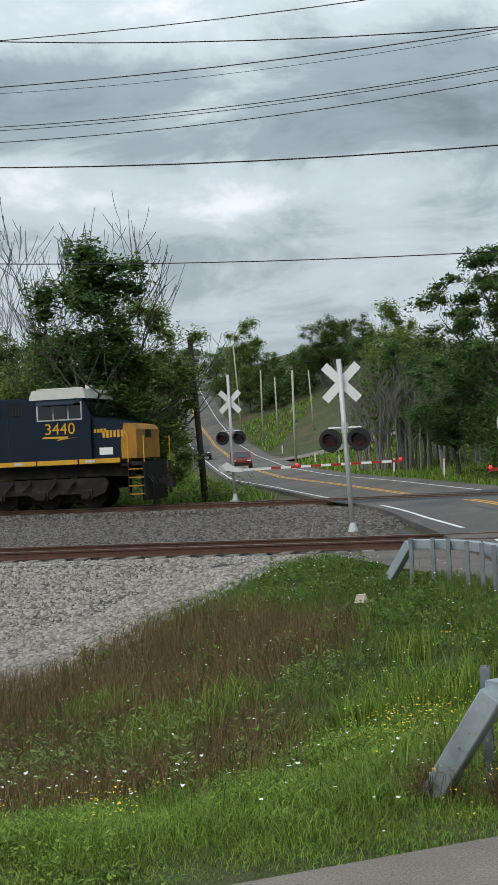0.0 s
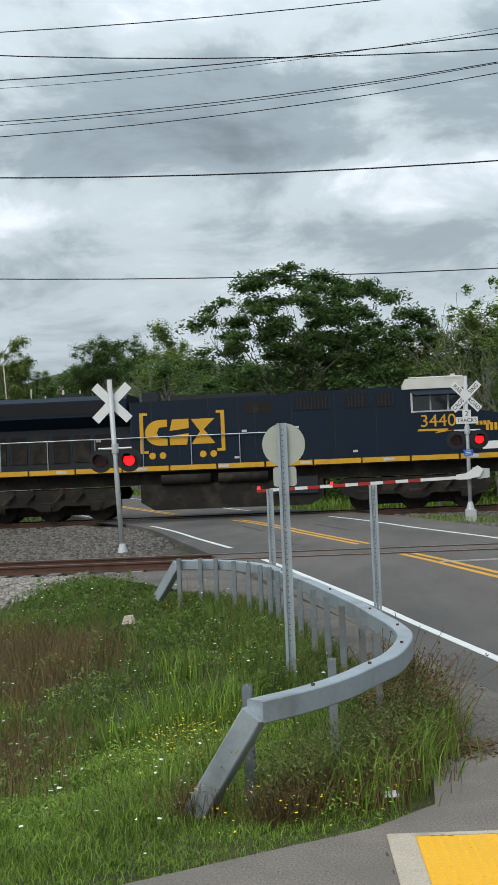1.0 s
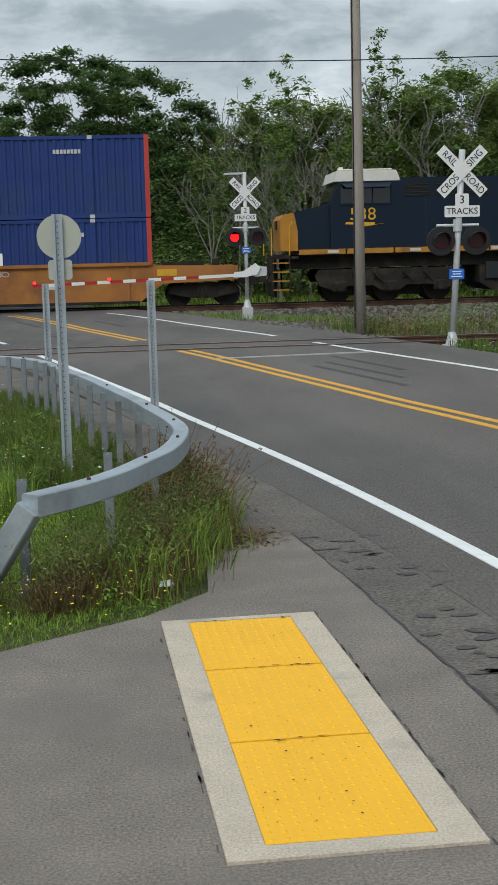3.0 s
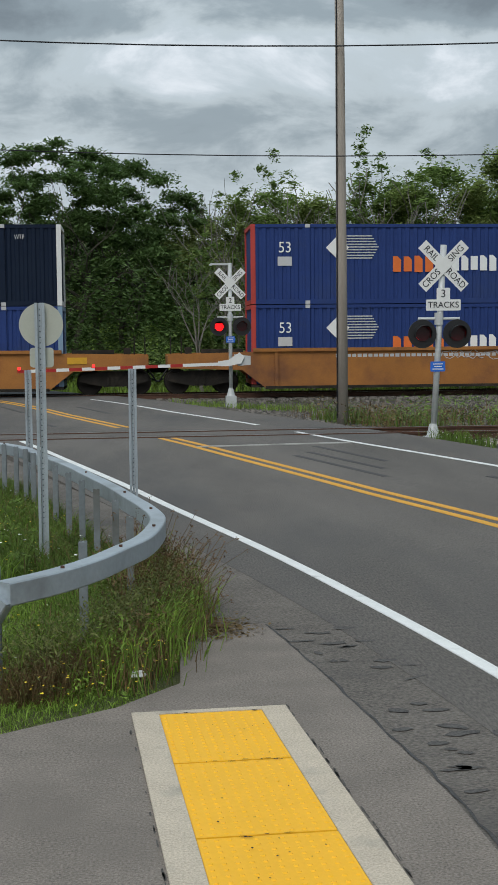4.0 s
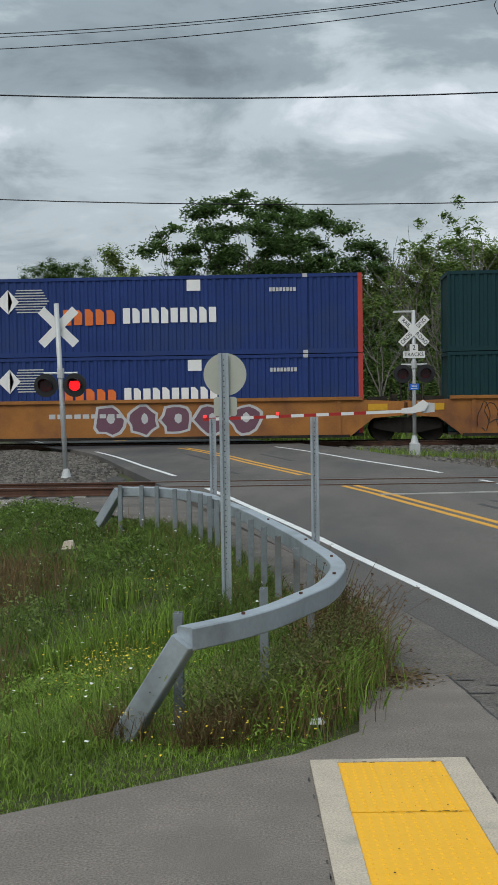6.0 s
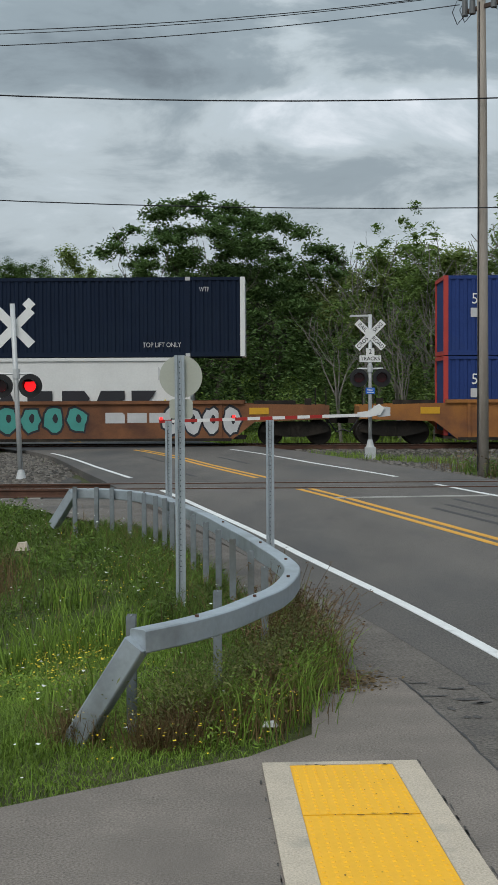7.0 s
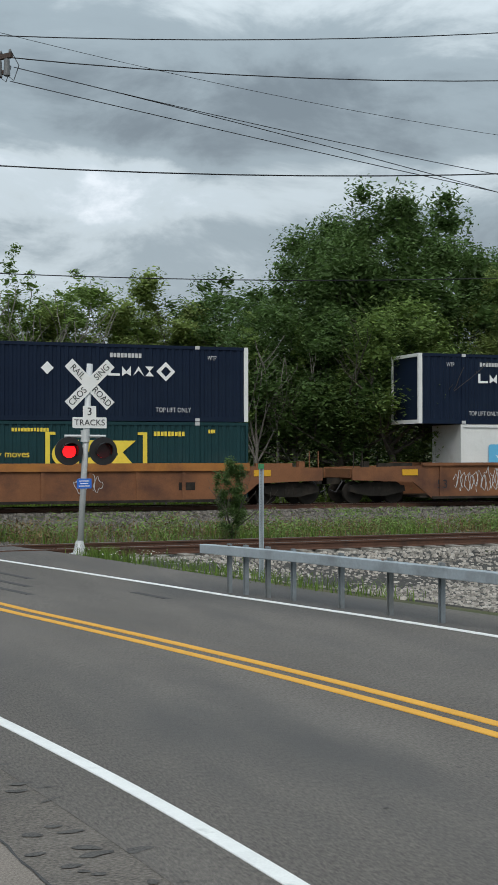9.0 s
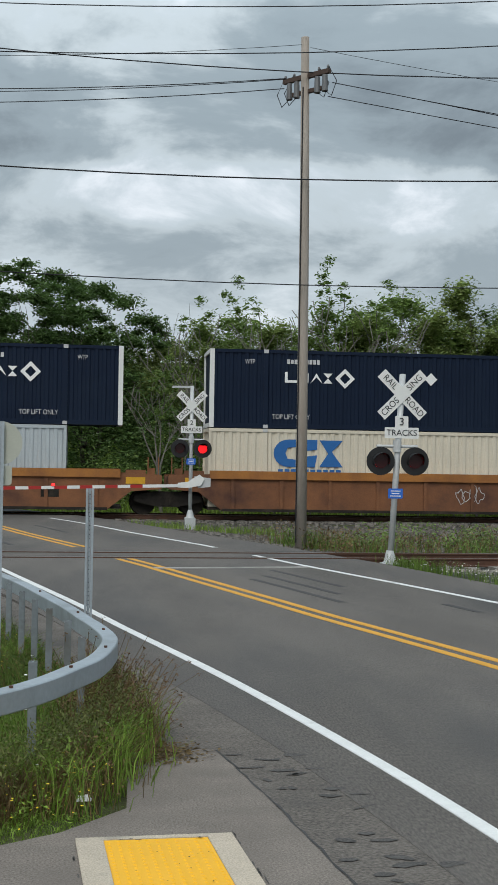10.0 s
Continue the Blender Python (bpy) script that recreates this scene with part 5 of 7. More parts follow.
    for nm, x0, x1, yy, z0, z1 in (("roof_hatch", -6.2, -9.8, 0.7, 4.30, 4.52), ("exhaust_stack", -10.3, -10.9, 0.35, 4.3, 4.72), ("radiator_fan", -13.0, -13.9, 0.8, 4.6, 4.75), ("radiator_fan", -16.2, -16.9, 0.8, 4.6, 4.72)):
        part(nm, bx(MB(), x0, x1, -yy, yy, z0, z1), M_NAVY_DIRTY, g)
    rail = MB()
    rail.tube([(sx * -5.4, -1.50, 3.0), (sx * -17.9, -1.50, 3.0)], 0.022, 6)
    for k in range(8):
        rail.tube([(sx * (-5.4 - 1.78 * k), -1.50, 1.94), (sx * (-5.4 - 1.78 * k), -1.50, 3.0)], 0.018, 6)
    part("handrail", rail, M_GALV if not weathered else M_NAVY_DIRTY, g, "thin walkway handrail")
    # cab and nose
    part("cab", MB().prism(P([(-1.25, 1.94), (-1.25, 4.32), (0.95, 4.32), (1.28, 3.55), (1.28, 1.94)]), -1.52, 1.52), paint, g)
    part("cab_roof", MB().prism(P([(-1.3, 4.325), (-1.12, 4.70), (1.02, 4.70), (1.12, 4.325)]), -1.5, 1.5), M_CAB_ROOF, g, "white-painted cab roof")
    rb = MB().tube([(sx * -1.0, -1.3, 4.74), (sx * 0.95, -1.3, 4.74)], 0.025, 6)
    part("roof_rail", rb, M_CAB_ROOF, g)
    part("aerial_box", bx(MB(), -0.3, 0.1, -0.3, 0.3, 4.7, 4.82), M_CAB_ROOF, g)
    part("aerial_box", bx(MB(), 0.6, 0.75, -0.2, 0.2, 4.7, 4.9), M_CAB_ROOF, g)
    wf = part("window_frame", bx(MB(), -0.95, 0.95, -1.54, -1.50, 3.48, 4.20), M_OFFWHITE if not weathered else paint, g, "pale window surround")
    for a, b in ((-0.88, -0.28), (-0.22, 0.34), (0.42, 0.90)):
        part("cab_window", bx(MB(), a, b, -1.552, -1.538, 3.54, 4.14), M_GLASS, g, "dark cab side window")
    part("sun_visor", MB().add([(sx * -0.95, -1.54, 4.26), (sx * 0.9, -1.54, 4.26), (sx * 0.75, -1.92, 4.10), (sx * -0.8, -1.92, 4.10), (sx * -0.95, -1.54, 4.23), (sx * 0.9, -1.54, 4.23), (sx * 0.75, -1.92, 4.07), (sx * -0.8, -1.92, 4.07)], [(0, 1, 2, 3), (7, 6, 5, 4), (0, 4, 5, 1), (1, 5, 6, 2), (2, 6, 7, 3), (3, 7, 4, 0)]), paint, g, "folding sun visor")
    part("windshield", MB().prism(P([(0.98, 4.28), (1.27, 3.62), (1.30, 3.62), (1.01, 4.28)]), -1.3, 1.3), M_GLASS, g, "dark sloped windshield")
    part("nose", MB().prism(P([(1.28, 1.94), (1.28, 3.55), (2.55, 3.28), (2.6, 3.2), (2.6, 1.94)]), -1.35, 1.35), paint, g)
    part("nose_front", MB().prism(P([(2.45, 1.9), (2.45, 2.6), (2.58, 3.27), (2.95, 3.20), (3.08, 3.02), (3.08, 1.9)]), -1.36, 1.36), M_LOCO_O, g, "golden nose front")
    part("headlight_box", bx(MB(), 3.05, 3.12, -0.3, 0.3, 2.7, 3.0), M_DARK, g)
    # end platform, steps, pilot, coupler
    for e, d in ((2.75, 1), (-18.6, -1)):
        part("end_platform", bx(MB(), e - 0.3, e + 0.55 * d if d > 0 else e - 0.55, -1.5, 1.5, 1.62, 1.78) if d > 0 else bx(MB(), e - 0.55, e + 0.3, -1.5, 1.5, 1.62, 1.78), M_GRIME_SHADE, g)
        for s in (-1, 1):
            st = part("step_ladder", bx(bx(MB(), e + 0.02 * d, e + 0.06 * d, s * 1.5 - 0.14, s * 1.5 + 0.14, 0.45, 1.75), e + 0.66 * d, e + 0.70 * d, s * 1.5 - 0.14, s * 1.5 + 0.14, 0.45, 1.75), M_GRIME_SHADE, g, "corner step ladder")
            for k in range(4):
                part("step", bx(MB(), min(e + 0.06 * d, e + 0.66 * d), max(e + 0.06 * d, e + 0.66 * d), s * 1.5 - 0.16, s * 1.5 + 0.1, 0.5 + 0.32 * k, 0.54 + 0.32 * k), M_LOCO_O, st, "worn golden step edge")
            hr = MB().tube([(sx * (e + 0.03 * d), s * 1.56, 1.75), (sx * (e + 0.03 * d), s * 1.56, 2.75), (sx * (e - 0.1 * d), s * 1.5, 2.95)], 0.022, 6)
            hr.tube([(sx * (e + 0.68 * d), s * 1.56, 1.75), (sx * (e + 0.68 * d), s * 1.56, 2.75)], 0.022, 6)
            part("grab_rail", hr, M_LOCO_Y, g, "golden vertical grab rail")
        part("pilot_plate", bx(MB(), min(e + 0.5 * d, e + 0.58 * d), max(e + 0.5 * d, e + 0.58 * d), -1.4, 1.4, 0.25, 1.62), M_GRIME_SHADE, g, "dark pilot plate")
        part("coupler", bx(bx(MB(), min(e + 0.5 * d, e + 1.15 * d), max(e + 0.5 * d, e + 1.15 * d), -0.14, 0.14, 0.78, 1.04), min(e + 1.1 * d, e + 1.35 * d), max(e + 1.1 * d, e + 1.35 * d), -0.22, 0.22, 0.7, 1.1), M_GRIME_SHADE, g, "heavy knuckle coupler")
        for q in (-0.9, -0.6, 0.6):
            hose = MB().tube([(sx * (e + 0.58 * d), q, 1.2), (sx * (e + 0.8 * d), q, 0.9), (sx * (e + 0.78 * d), q, 0.45)], 0.035, 6)
            part("air_hose", hose, M_BLACK, g, "hanging black air hose")
    part("hood_end", bx(MB(), -17.6, -17.68, -0.95, 0.95, 1.94, 3.9), M_LOCO_O, g, "golden hood end")
    # tanks and trucks
    part("fuel_tank", MB().prism(P([(-4.2, 1.25), (-4.2, 0.62), (-4.7, 0.32), (-10.4, 0.32), (-10.9, 0.62), (-10.9, 1.25)]), -1.4, 1.4), M_GRIME_SHADE, g, "dark fuel tank")
    for a, b in ((-6.2, -8.0), (-8.3, -10.1)):
        part("air_reservoir", MB().tube([(sx * a, -1.42, 1.42), (sx * b, -1.42, 1.42)], 0.19, 14), M_GRIME_SHADE, g, "cylindrical air reservoir", True)
    part("equipment_box", bx(MB(), -4.4, -6.0, -1.5, -1.1, 0.75, 1.35), M_NAVY_DIRTY, g)
    for c in (-0.9, -14.4):
        t = part("truck_frame", MB().prism(P([(c - 2.75, 0.98), (c - 2.6, 1.2), (c + 2.6, 1.2), (c + 2.75, 0.98), (c + 2.6, 0.62), (c + 2.1, 0.44), (c + 1.5, 0.60), (c + 0.6, 0.60), (c + 0.35, 0.42), (c - 0.35, 0.42), (c - 0.6, 0.60), (c - 1.5, 0.60), (c - 2.1, 0.44), (c - 2.6, 0.62)]), -1.36, -1.16), M_GRIME_SHADE, g, "cast six-wheel truck frame")
        part("truck_frame", MB().prism(P([(c - 2.75, 0.98), (c - 2.6, 1.2), (c + 2.6, 1.2), (c + 2.75, 0.98), (c + 2.6, 0.72), (c - 2.6, 0.72)]), 1.16, 1.36), M_GRIME_SHADE, g)
        for w in (-0.92, 0.92):
            part("traction_motor", bx(MB(), c + w - 0.5, c + w + 0.5, -0.62, 0.62, 0.22, 1.1), M_GRIME_SHADE, g, "dark traction motor between the wheels")
        for w in (-1.85, 0, 1.85):
            part("wheelset", MB().tube([(sx * (c + w), -0.8, 0.535), (sx * (c + w), -0.66, 0.535)], [0.535, 0.56], 28).tube([(sx * (c + w), 0.66, 0.535), (sx * (c + w), 0.8, 0.535)], [0.56, 0.535], 28).tube([(sx * (c + w), -0.7, 0.535), (sx * (c + w), 0.7, 0.535)], 0.1, 10), M_GRIME_SHADE, g, "steel wheel pair on its axle")
            jb = MB().box((sx * (c + w), -1.26, 0.56), (0.46, 0.3, 0.42), cham=0.06)
            jb.tube([(sx * (c + w), -1.42, 0.56), (sx * (c + w), -1.5, 0.56)], 0.16, 12)
            part("axle_box", jb, M_GRIME_SHADE, t, "round axle-box cover")
        for w in (-1.3, -0.55, 0.55, 1.3):
            sp = MB()
            sp.tube([(sx * (c + w), -1.3, 0.85), (sx * (c + w), -1.3, 1.24)], 0.11, 10)
            sp.tube([(sx * (c + w + 0.1), -1.46, 1.1), (sx * (c + w - 0.25), -1.46, 0.75)], 0.04, 6)
            part("spring", sp, M_GRIME_SHADE, t, "truck spring with its brake rod")
    # markings
    words(number, 0.62, M_LOCO_Y, g, pose(0.0 if sx > 0 else -0.1, -1.526, 3.14, 90), "cab_number", 1.05, "golden cab number")
    plates("number_flash", [[(-0.7, 2.88), (0.35, 2.86), (0.3, 2.78), (0.72, 2.82), (-0.15, 2.70), (0.0, 2.78), (-0.75, 2.80)]], -1.526, M_LOCO_Y, g, "golden flash under the number")
    if not weathered:
        bracket_mark(-9.28, 3.15, 2.75, 1.35, -1.432, M_LOCO_Y, g)
        bars(1.62, 3.02, 0.55, 0.16, 4, -1.358, M_LOCO_Y, g, "slogan_bars", "golden script lettering on the nose", 3)
        bars(2.15, 2.88, 0.9, 0.30, 6, -1.358, M_LOCO_Y, g, "slogan_bars", "golden script lettering on the nose", 4, 0.3)
        plates("notice_sheet", [rect(1.55, 2.08, 2.1, 2.36)], -1.358, M_PURE_WHITE, g, "white paper notice on the nose")
    else:
        bracket_mark(9.9, 3.05, 4.0, 2.0, -1.432, M_LOCO_O, g, brackets=False)
    small = MB()
    for a, z in ((-5.1, 3.1), (-6.0, 2.2), (-7.0, 3.05), (-7.3, 2.1), (-12.4, 2.9), (-3.0, 2.15)):
        bx(small, a - 0.09, a + 0.09, -1.52 if a > -5.2 else -1.44, -1.49 if a > -5.2 else -1.41, z, z + 0.08)
    part("data_plates", small, M_OFFWHITE, g, "small white data stencils")
    return g


def container(name, label, length, height, paint, deco, post=None, reefer=False, post_w=0.10, posts40=True, width=2.5):
    """A corrugated container: x along it, base at z = 0, seen side at -y."""
    c = thing(name, label, "container", "containers of the train")
    L, W, H = length / 2, width / 2, height
    part("core", MB().box((0, 0, H / 2), (length - 0.12, width - 0.12, H - 0.06)), paint, c)
    if not reefer:
        sides = MB()
        for s in (-1, 1):
            n = int((length - 0.3) / 0.29)
            x0 = -L + 0.15
            st = (length - 0.3) / n
            pts = []
            for k in range(n):
                a = x0 + k * st
                pts += [(a, 0.0), (a + st * 0.36, 0.0), (a + st * 0.5, 0.035), (a + st * 0.86, 0.035)]
            pts.append((x0 + n * st, 0.0))
            vs = [(x, s * (W - 0.02 - d), z) for z in (0.16, H - 0.12) for x, d in pts]
            m = len(pts)
            sides.add(vs, [(k, k + 1, m + k + 1, m + k) for k in range(m - 1)])
        part("corrugated_sides", sides, paint, c)
    for s in (-1, 1):
        part("bottom_rail", MB().box((0, s * (W - 0.03), 0.085), (length - 0.1, 0.06, 0.17)), paint, c)
        part("top_rail", MB().box((0, s * (W - 0.03), H - 0.06), (length - 0.1, 0.06, 0.12)), paint, c)
    for e in (-1, 1):
        fr = MB()
        for s in (-1, 1):
            fr.box((e * (L - post_w / 2), s * (W - 0.05), H / 2), (post_w, 0.11, H))
        fr.box((e * (L - 0.05), 0, H - 0.07), (0.1, width - 0.2, 0.14)).box((e * (L - 0.05), 0, 0.08), (0.1, width - 0.2, 0.16))
        part("end_frame", fr, post or paint, c, "" if post is None else "contrasting corner posts")
    if posts40 and length > 14:
        for e in (-1, 1):
            p = part("lift_post", MB().box((e * 6.0, -W + 0.01, H / 2), (0.16, 0.05, H - 0.02)), paint, c, "lifting post at the forty-foot mark")
            part("corner_casting", MB().box((e * 6.0, -W - 0.004, H - 0.06), (0.17, 0.06, 0.13)), M_OFFWHITE, p, "pale corner casting")
            part("corner_casting", MB().box((e * 6.0, -W - 0.004, 0.06), (0.17, 0.06, 0.12)), M_OFFWHITE, p, "pale corner casting")
    deco(c, -W + 0.012, L, H)
    return c


def deco_umax(c, y, L, H):
    y -= 0.005
    for e in (-1, 1):
        words("TOP LIFT ONLY", 0.25, M_OFFWHITE, c, pose(e * 6.0 - e * 0.95, y, 0.42, 90), "lift_notice", 0.80)
        words("WTP", 0.24, M_OFFWHITE, c, pose(e * 6.6, y, H - 0.45, 90), "lift_notice", 0.7)
    cx = -4.1
    polys = [[(cx - 1.2, H - 0.8), (cx - 1.1, H - 0.8), (cx - 1.1, H - 1.10), (cx - 0.75, H - 1.10), (cx - 0.75, H - 1.19), (cx - 1.2, H - 1.19)], [(cx - 0.66, H - 1.19), (cx - 0.66, H - 0.82), (cx - 0.49, H - 1.02), (cx - 0.32, H - 0.82), (cx - 0.32, H - 1.19), (cx - 0.49, H - 1.09)],
             [(cx - 0.24, H - 1.19), (cx - 0.02, H - 0.82), (cx + 0.2, H - 1.19), (cx - 0.02, H - 0.98)], [(cx + 0.24, H - 1.19), (cx + 0.41, H - 1.0), (cx + 0.24, H - 0.82), (cx + 0.58, H - 0.82), (cx + 0.41, H - 1.0), (cx + 0.58, H - 1.19)]]
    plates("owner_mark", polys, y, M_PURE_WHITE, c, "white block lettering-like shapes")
    dm = MB()
    dx, dz = cx + 1.05, H - 1.0
    for k in range(4):
        a0, a1 = radians(90 * k), radians(90 * k + 90)
        dm.prism([(dx + 0.37 * math.cos(a0), dz + 0.37 * math.sin(a0)), (dx + 0.37 * math.cos(a1), dz + 0.37 * math.sin(a1)), (dx + 0.20 * math.cos(a1), dz + 0.20 * math.sin(a1)), (dx + 0.20 * math.cos(a0), dz + 0.20 * math.sin(a0))], y - 0.006, y)
    part("diamond_mark", dm, M_PURE_WHITE, c, "white diamond outline")
    plates("diamond_plate", [[(-0.03, H - 0.95), (0.21, H - 0.71), (0.45, H - 0.95), (0.21, H - 1.19)]], y, M_PURE_WHITE, c, "white diamond")
    bars(-4.6, H - 0.42, 1.25, 0.17, 9, y, M_OFFWHITE, c, "serial_bars", "", 2)


def deco_umax_m(c, y, L, H):
    deco_umax(c, y, L, H)
    for o in c.children:
        if o.name.split(".")[0] in ("owner_mark", "diamond_mark", "serial_bars"):
            o.location.x += 0.45


def deco_umax_r(c, y, L, H):
    deco_umax(c, y, L, H)
    for o in c.children:
        if o.name.split(".")[0] in ("owner_mark", "diamond_mark", "serial_bars"):
            o.location.x += 7.8


def deco_pacer(c, y, L, H):
    y -= 0.005
    words("53", 0.55, M_PURE_WHITE, c, pose(-L + 1.25, y, H - 0.85, 90), "length_number", 0.9)
    plates("data_panel", [rect(-L + 0.98, H - 1.5, -L + 1.5, H - 1.17)], y, M_OFFWHITE, c, "white data panel")
    dx, dz = -L + 3.25, H - 0.85
    plates("diamond_plate", [[(dx - 0.5, dz), (dx - 0.05, dz + 0.45), (dx + 0.1, dz), (dx - 0.05, dz - 0.45)], [(dx - 0.05, dz + 0.45), (dx + 0.35, dz), (dx - 0.05, dz - 0.45)]], y, M_PURE_WHITE, c, "white arrow diamond")
    for k in range(9):
        st = MB().prism(rect(dx + 0.1 + 0.04 * abs(4 - k), dz - 0.4 + 0.1 * k, dx + 1.45 - 0.06 * abs(4 - k), dz - 0.36 + 0.1 * k), y - 0.005, y)
        part("speed_line", st, M_OFFWHITE, c, "white speed line")
    bars(-1.85, H - 1.45, 2.0, 0.60, 5, y, M_ORANGE_L, c, "name_bars", "orange lettering-like blocks", 5)
    bars(1.1, H - 1.42, 3.5, 0.58, 10, y, M_PURE_WHITE, c, "name_bars", "white lettering-like blocks", 6)
    plates("data_panel", [rect(1.7, H - 0.55, 2.2, H - 0.15)], y, M_PURE_WHITE, c, "white data panel")
    bars(5.2, H - 0.55, 1.0, 0.16, 8, y, M_OFFWHITE, c, "serial_bars", "", 7)


def deco_csx(c, y, L, H):
    y -= 0.005
    bracket_mark(2.08, H - 1.22, 3.4, 1.5, y, M_YEL_L, c)
    bars(2.08, H - 1.88, 2.3, 0.20, 10, y, M_YEL_L, c, "name_bars", "", 8)
    words("How tomorrow moves", 0.36, M_YEL_L, c, pose(-2.1, y, H - 1.22, 90), "slogan", 0.98, "yellow slogan lettering")
    bars(4.9, H - 0.45, 1.25, 0.18, 9, y, M_YEL_L, c, "serial_bars", "", 10)
    bars(-0.4, H - 0.32, 1.4, 0.14, 12, y, M_YEL_L, c, "serial_bars", "", 11)
    words("53", 0.26, M_YEL_L, c, pose(L - 1.0, y, 0.75, 90), "length_number")
    bars(6.6, H - 0.35, 0.3, 0.15, 3, y, M_YEL_L, c, "serial_bars", "", 12)


def deco_white40(c, y, L, H):
    y -= 0.02
    sq = part("logo_panel", MB().prism(rounded(-4.0, 1.25, 1.62, 1.62, 0.12), y - 0.006, y), M_CYAN, c, "sky-blue rounded square")
    star = []
    for k in range(14):
        r = 0.62 if k % 2 == 0 else 0.24
        a = radians(90 + 360 * k / 14)
        star.append((-4.0 + r * math.cos(a), 1.25 + r * math.sin(a)))
    plates("star", [[(-4.0, 1.25), star[k], star[(k + 1) % 14]] for k in range(14)], y - 0.007, M_PURE_WHITE, sq, "white seven-pointed star")
    x = -2.4
    sh = [[(0, 0), (0, 1), (.3, 1), (.5, .5), (.7, 1), (1, 1), (1, 0)], [(0, 0), (.38, 1), (.62, 1), (1, 0)], [(0, 0), (0, 1), (.9, 1), (.9, .62), (.3, .42), (.3, 0)],
          [(0, 0), (0, 1), (.8, 1), (1, .75), (.8, .45), (1, 0)], [(0, 0), (0, .3), (.7, .42), (0, .65), (.15, 1), (1, 1), (1, .7), (.35, .6), (1, .35), (.85, 0)], [(0, 0), (0, 1), (.9, 1), (.5, .5), (.9, 0)]]
    mb = MB()
    for k, pl in enumerate(sh):
        mb.prism([(x + a * 1.02, 0.60 + b * 1.08) for a, b in pl], y - 0.006, y)
        x += 1.27
    part("name_shapes", mb, M_BLACK_L, c, "bold black angular shapes")
    plates("warning_mark", [[(5.05, 1.15), (5.3, 1.15), (5.175, 1.38)]], y, M_YEL_L, c, "small yellow warning triangle")
    bars(5.1, 2.3, 0.35, 0.5, 3, y, M_OFFWHITE, c, "serial_bars", "", 13)


def deco_cream(c, y, L, H):
    y -= 0.005
    bracket_mark(-4.3, H - 0.88, 2.75, 1.45, y, M_LOGO_BLUE, c, brackets=False, label="blue block emblem")
    bars(-4.3, H - 1.56, 2.4, 0.2, 10, y, M_LOGO_BLUE, c, "name_bars", "", 14)
    plates("rust_panel", [rect(5.1, 0.2, L - 0.2, H - 0.15)], y + 0.002, M_WELL_RUST, c, "rusted end panels", 0.003)
    plates("rust_panel", [rect(6.2, 0.2, 6.5, H - 0.15), rect(7.2, 0.2, 7.35, H - 0.15)], y - 0.003, M_CREAM, c, "", 0.003)


def deco_plain(c, y, L, H):
    bars(-L + 1.2, 1.35, 1.5, 0.5, 3, y - 0.005, M_BLACK_L, c, "name_shapes", "dark angular shapes", 15)


def bogie(g, x, label="rusty four-wheel freight truck"):
    b = part("bogie", MB().prism([(x - 1.25, 0.5), (x - 1.2, 0.72), (x - 0.5, 0.86), (x + 0.5, 0.86), (x + 1.2, 0.72), (x + 1.25, 0.5), (x + 0.95, 0.42), (x + 0.35, 0.30), (x - 0.35, 0.30), (x - 0.95, 0.42)], -1.15, -0.98), M_GRIME_SHADE, g, label)
    part("spring_nest", MB().tube([(x - 0.18, -1.1, 0.36), (x - 0.18, -1.1, 0.66)], 0.09, 8).tube([(x + 0.1, -1.1, 0.36), (x + 0.1, -1.1, 0.66)], 0.09, 8), M_GRIME_SHADE, b)
    for w in (-0.89, 0.89):
        part("wheelset", MB().tube([(x + w, -0.8, 0.44), (x + w, -0.66, 0.44)], [0.44, 0.47], 24).tube([(x + w, 0.66, 0.44), (x + w, 0.8, 0.44)], [0.47, 0.44], 24).tube([(x + w, -1.1, 0.44), (x + w, 1.1, 0.44)], 0.08, 10), M_GRIME_SHADE, b, "steel wheel pair on its axle")
    return b


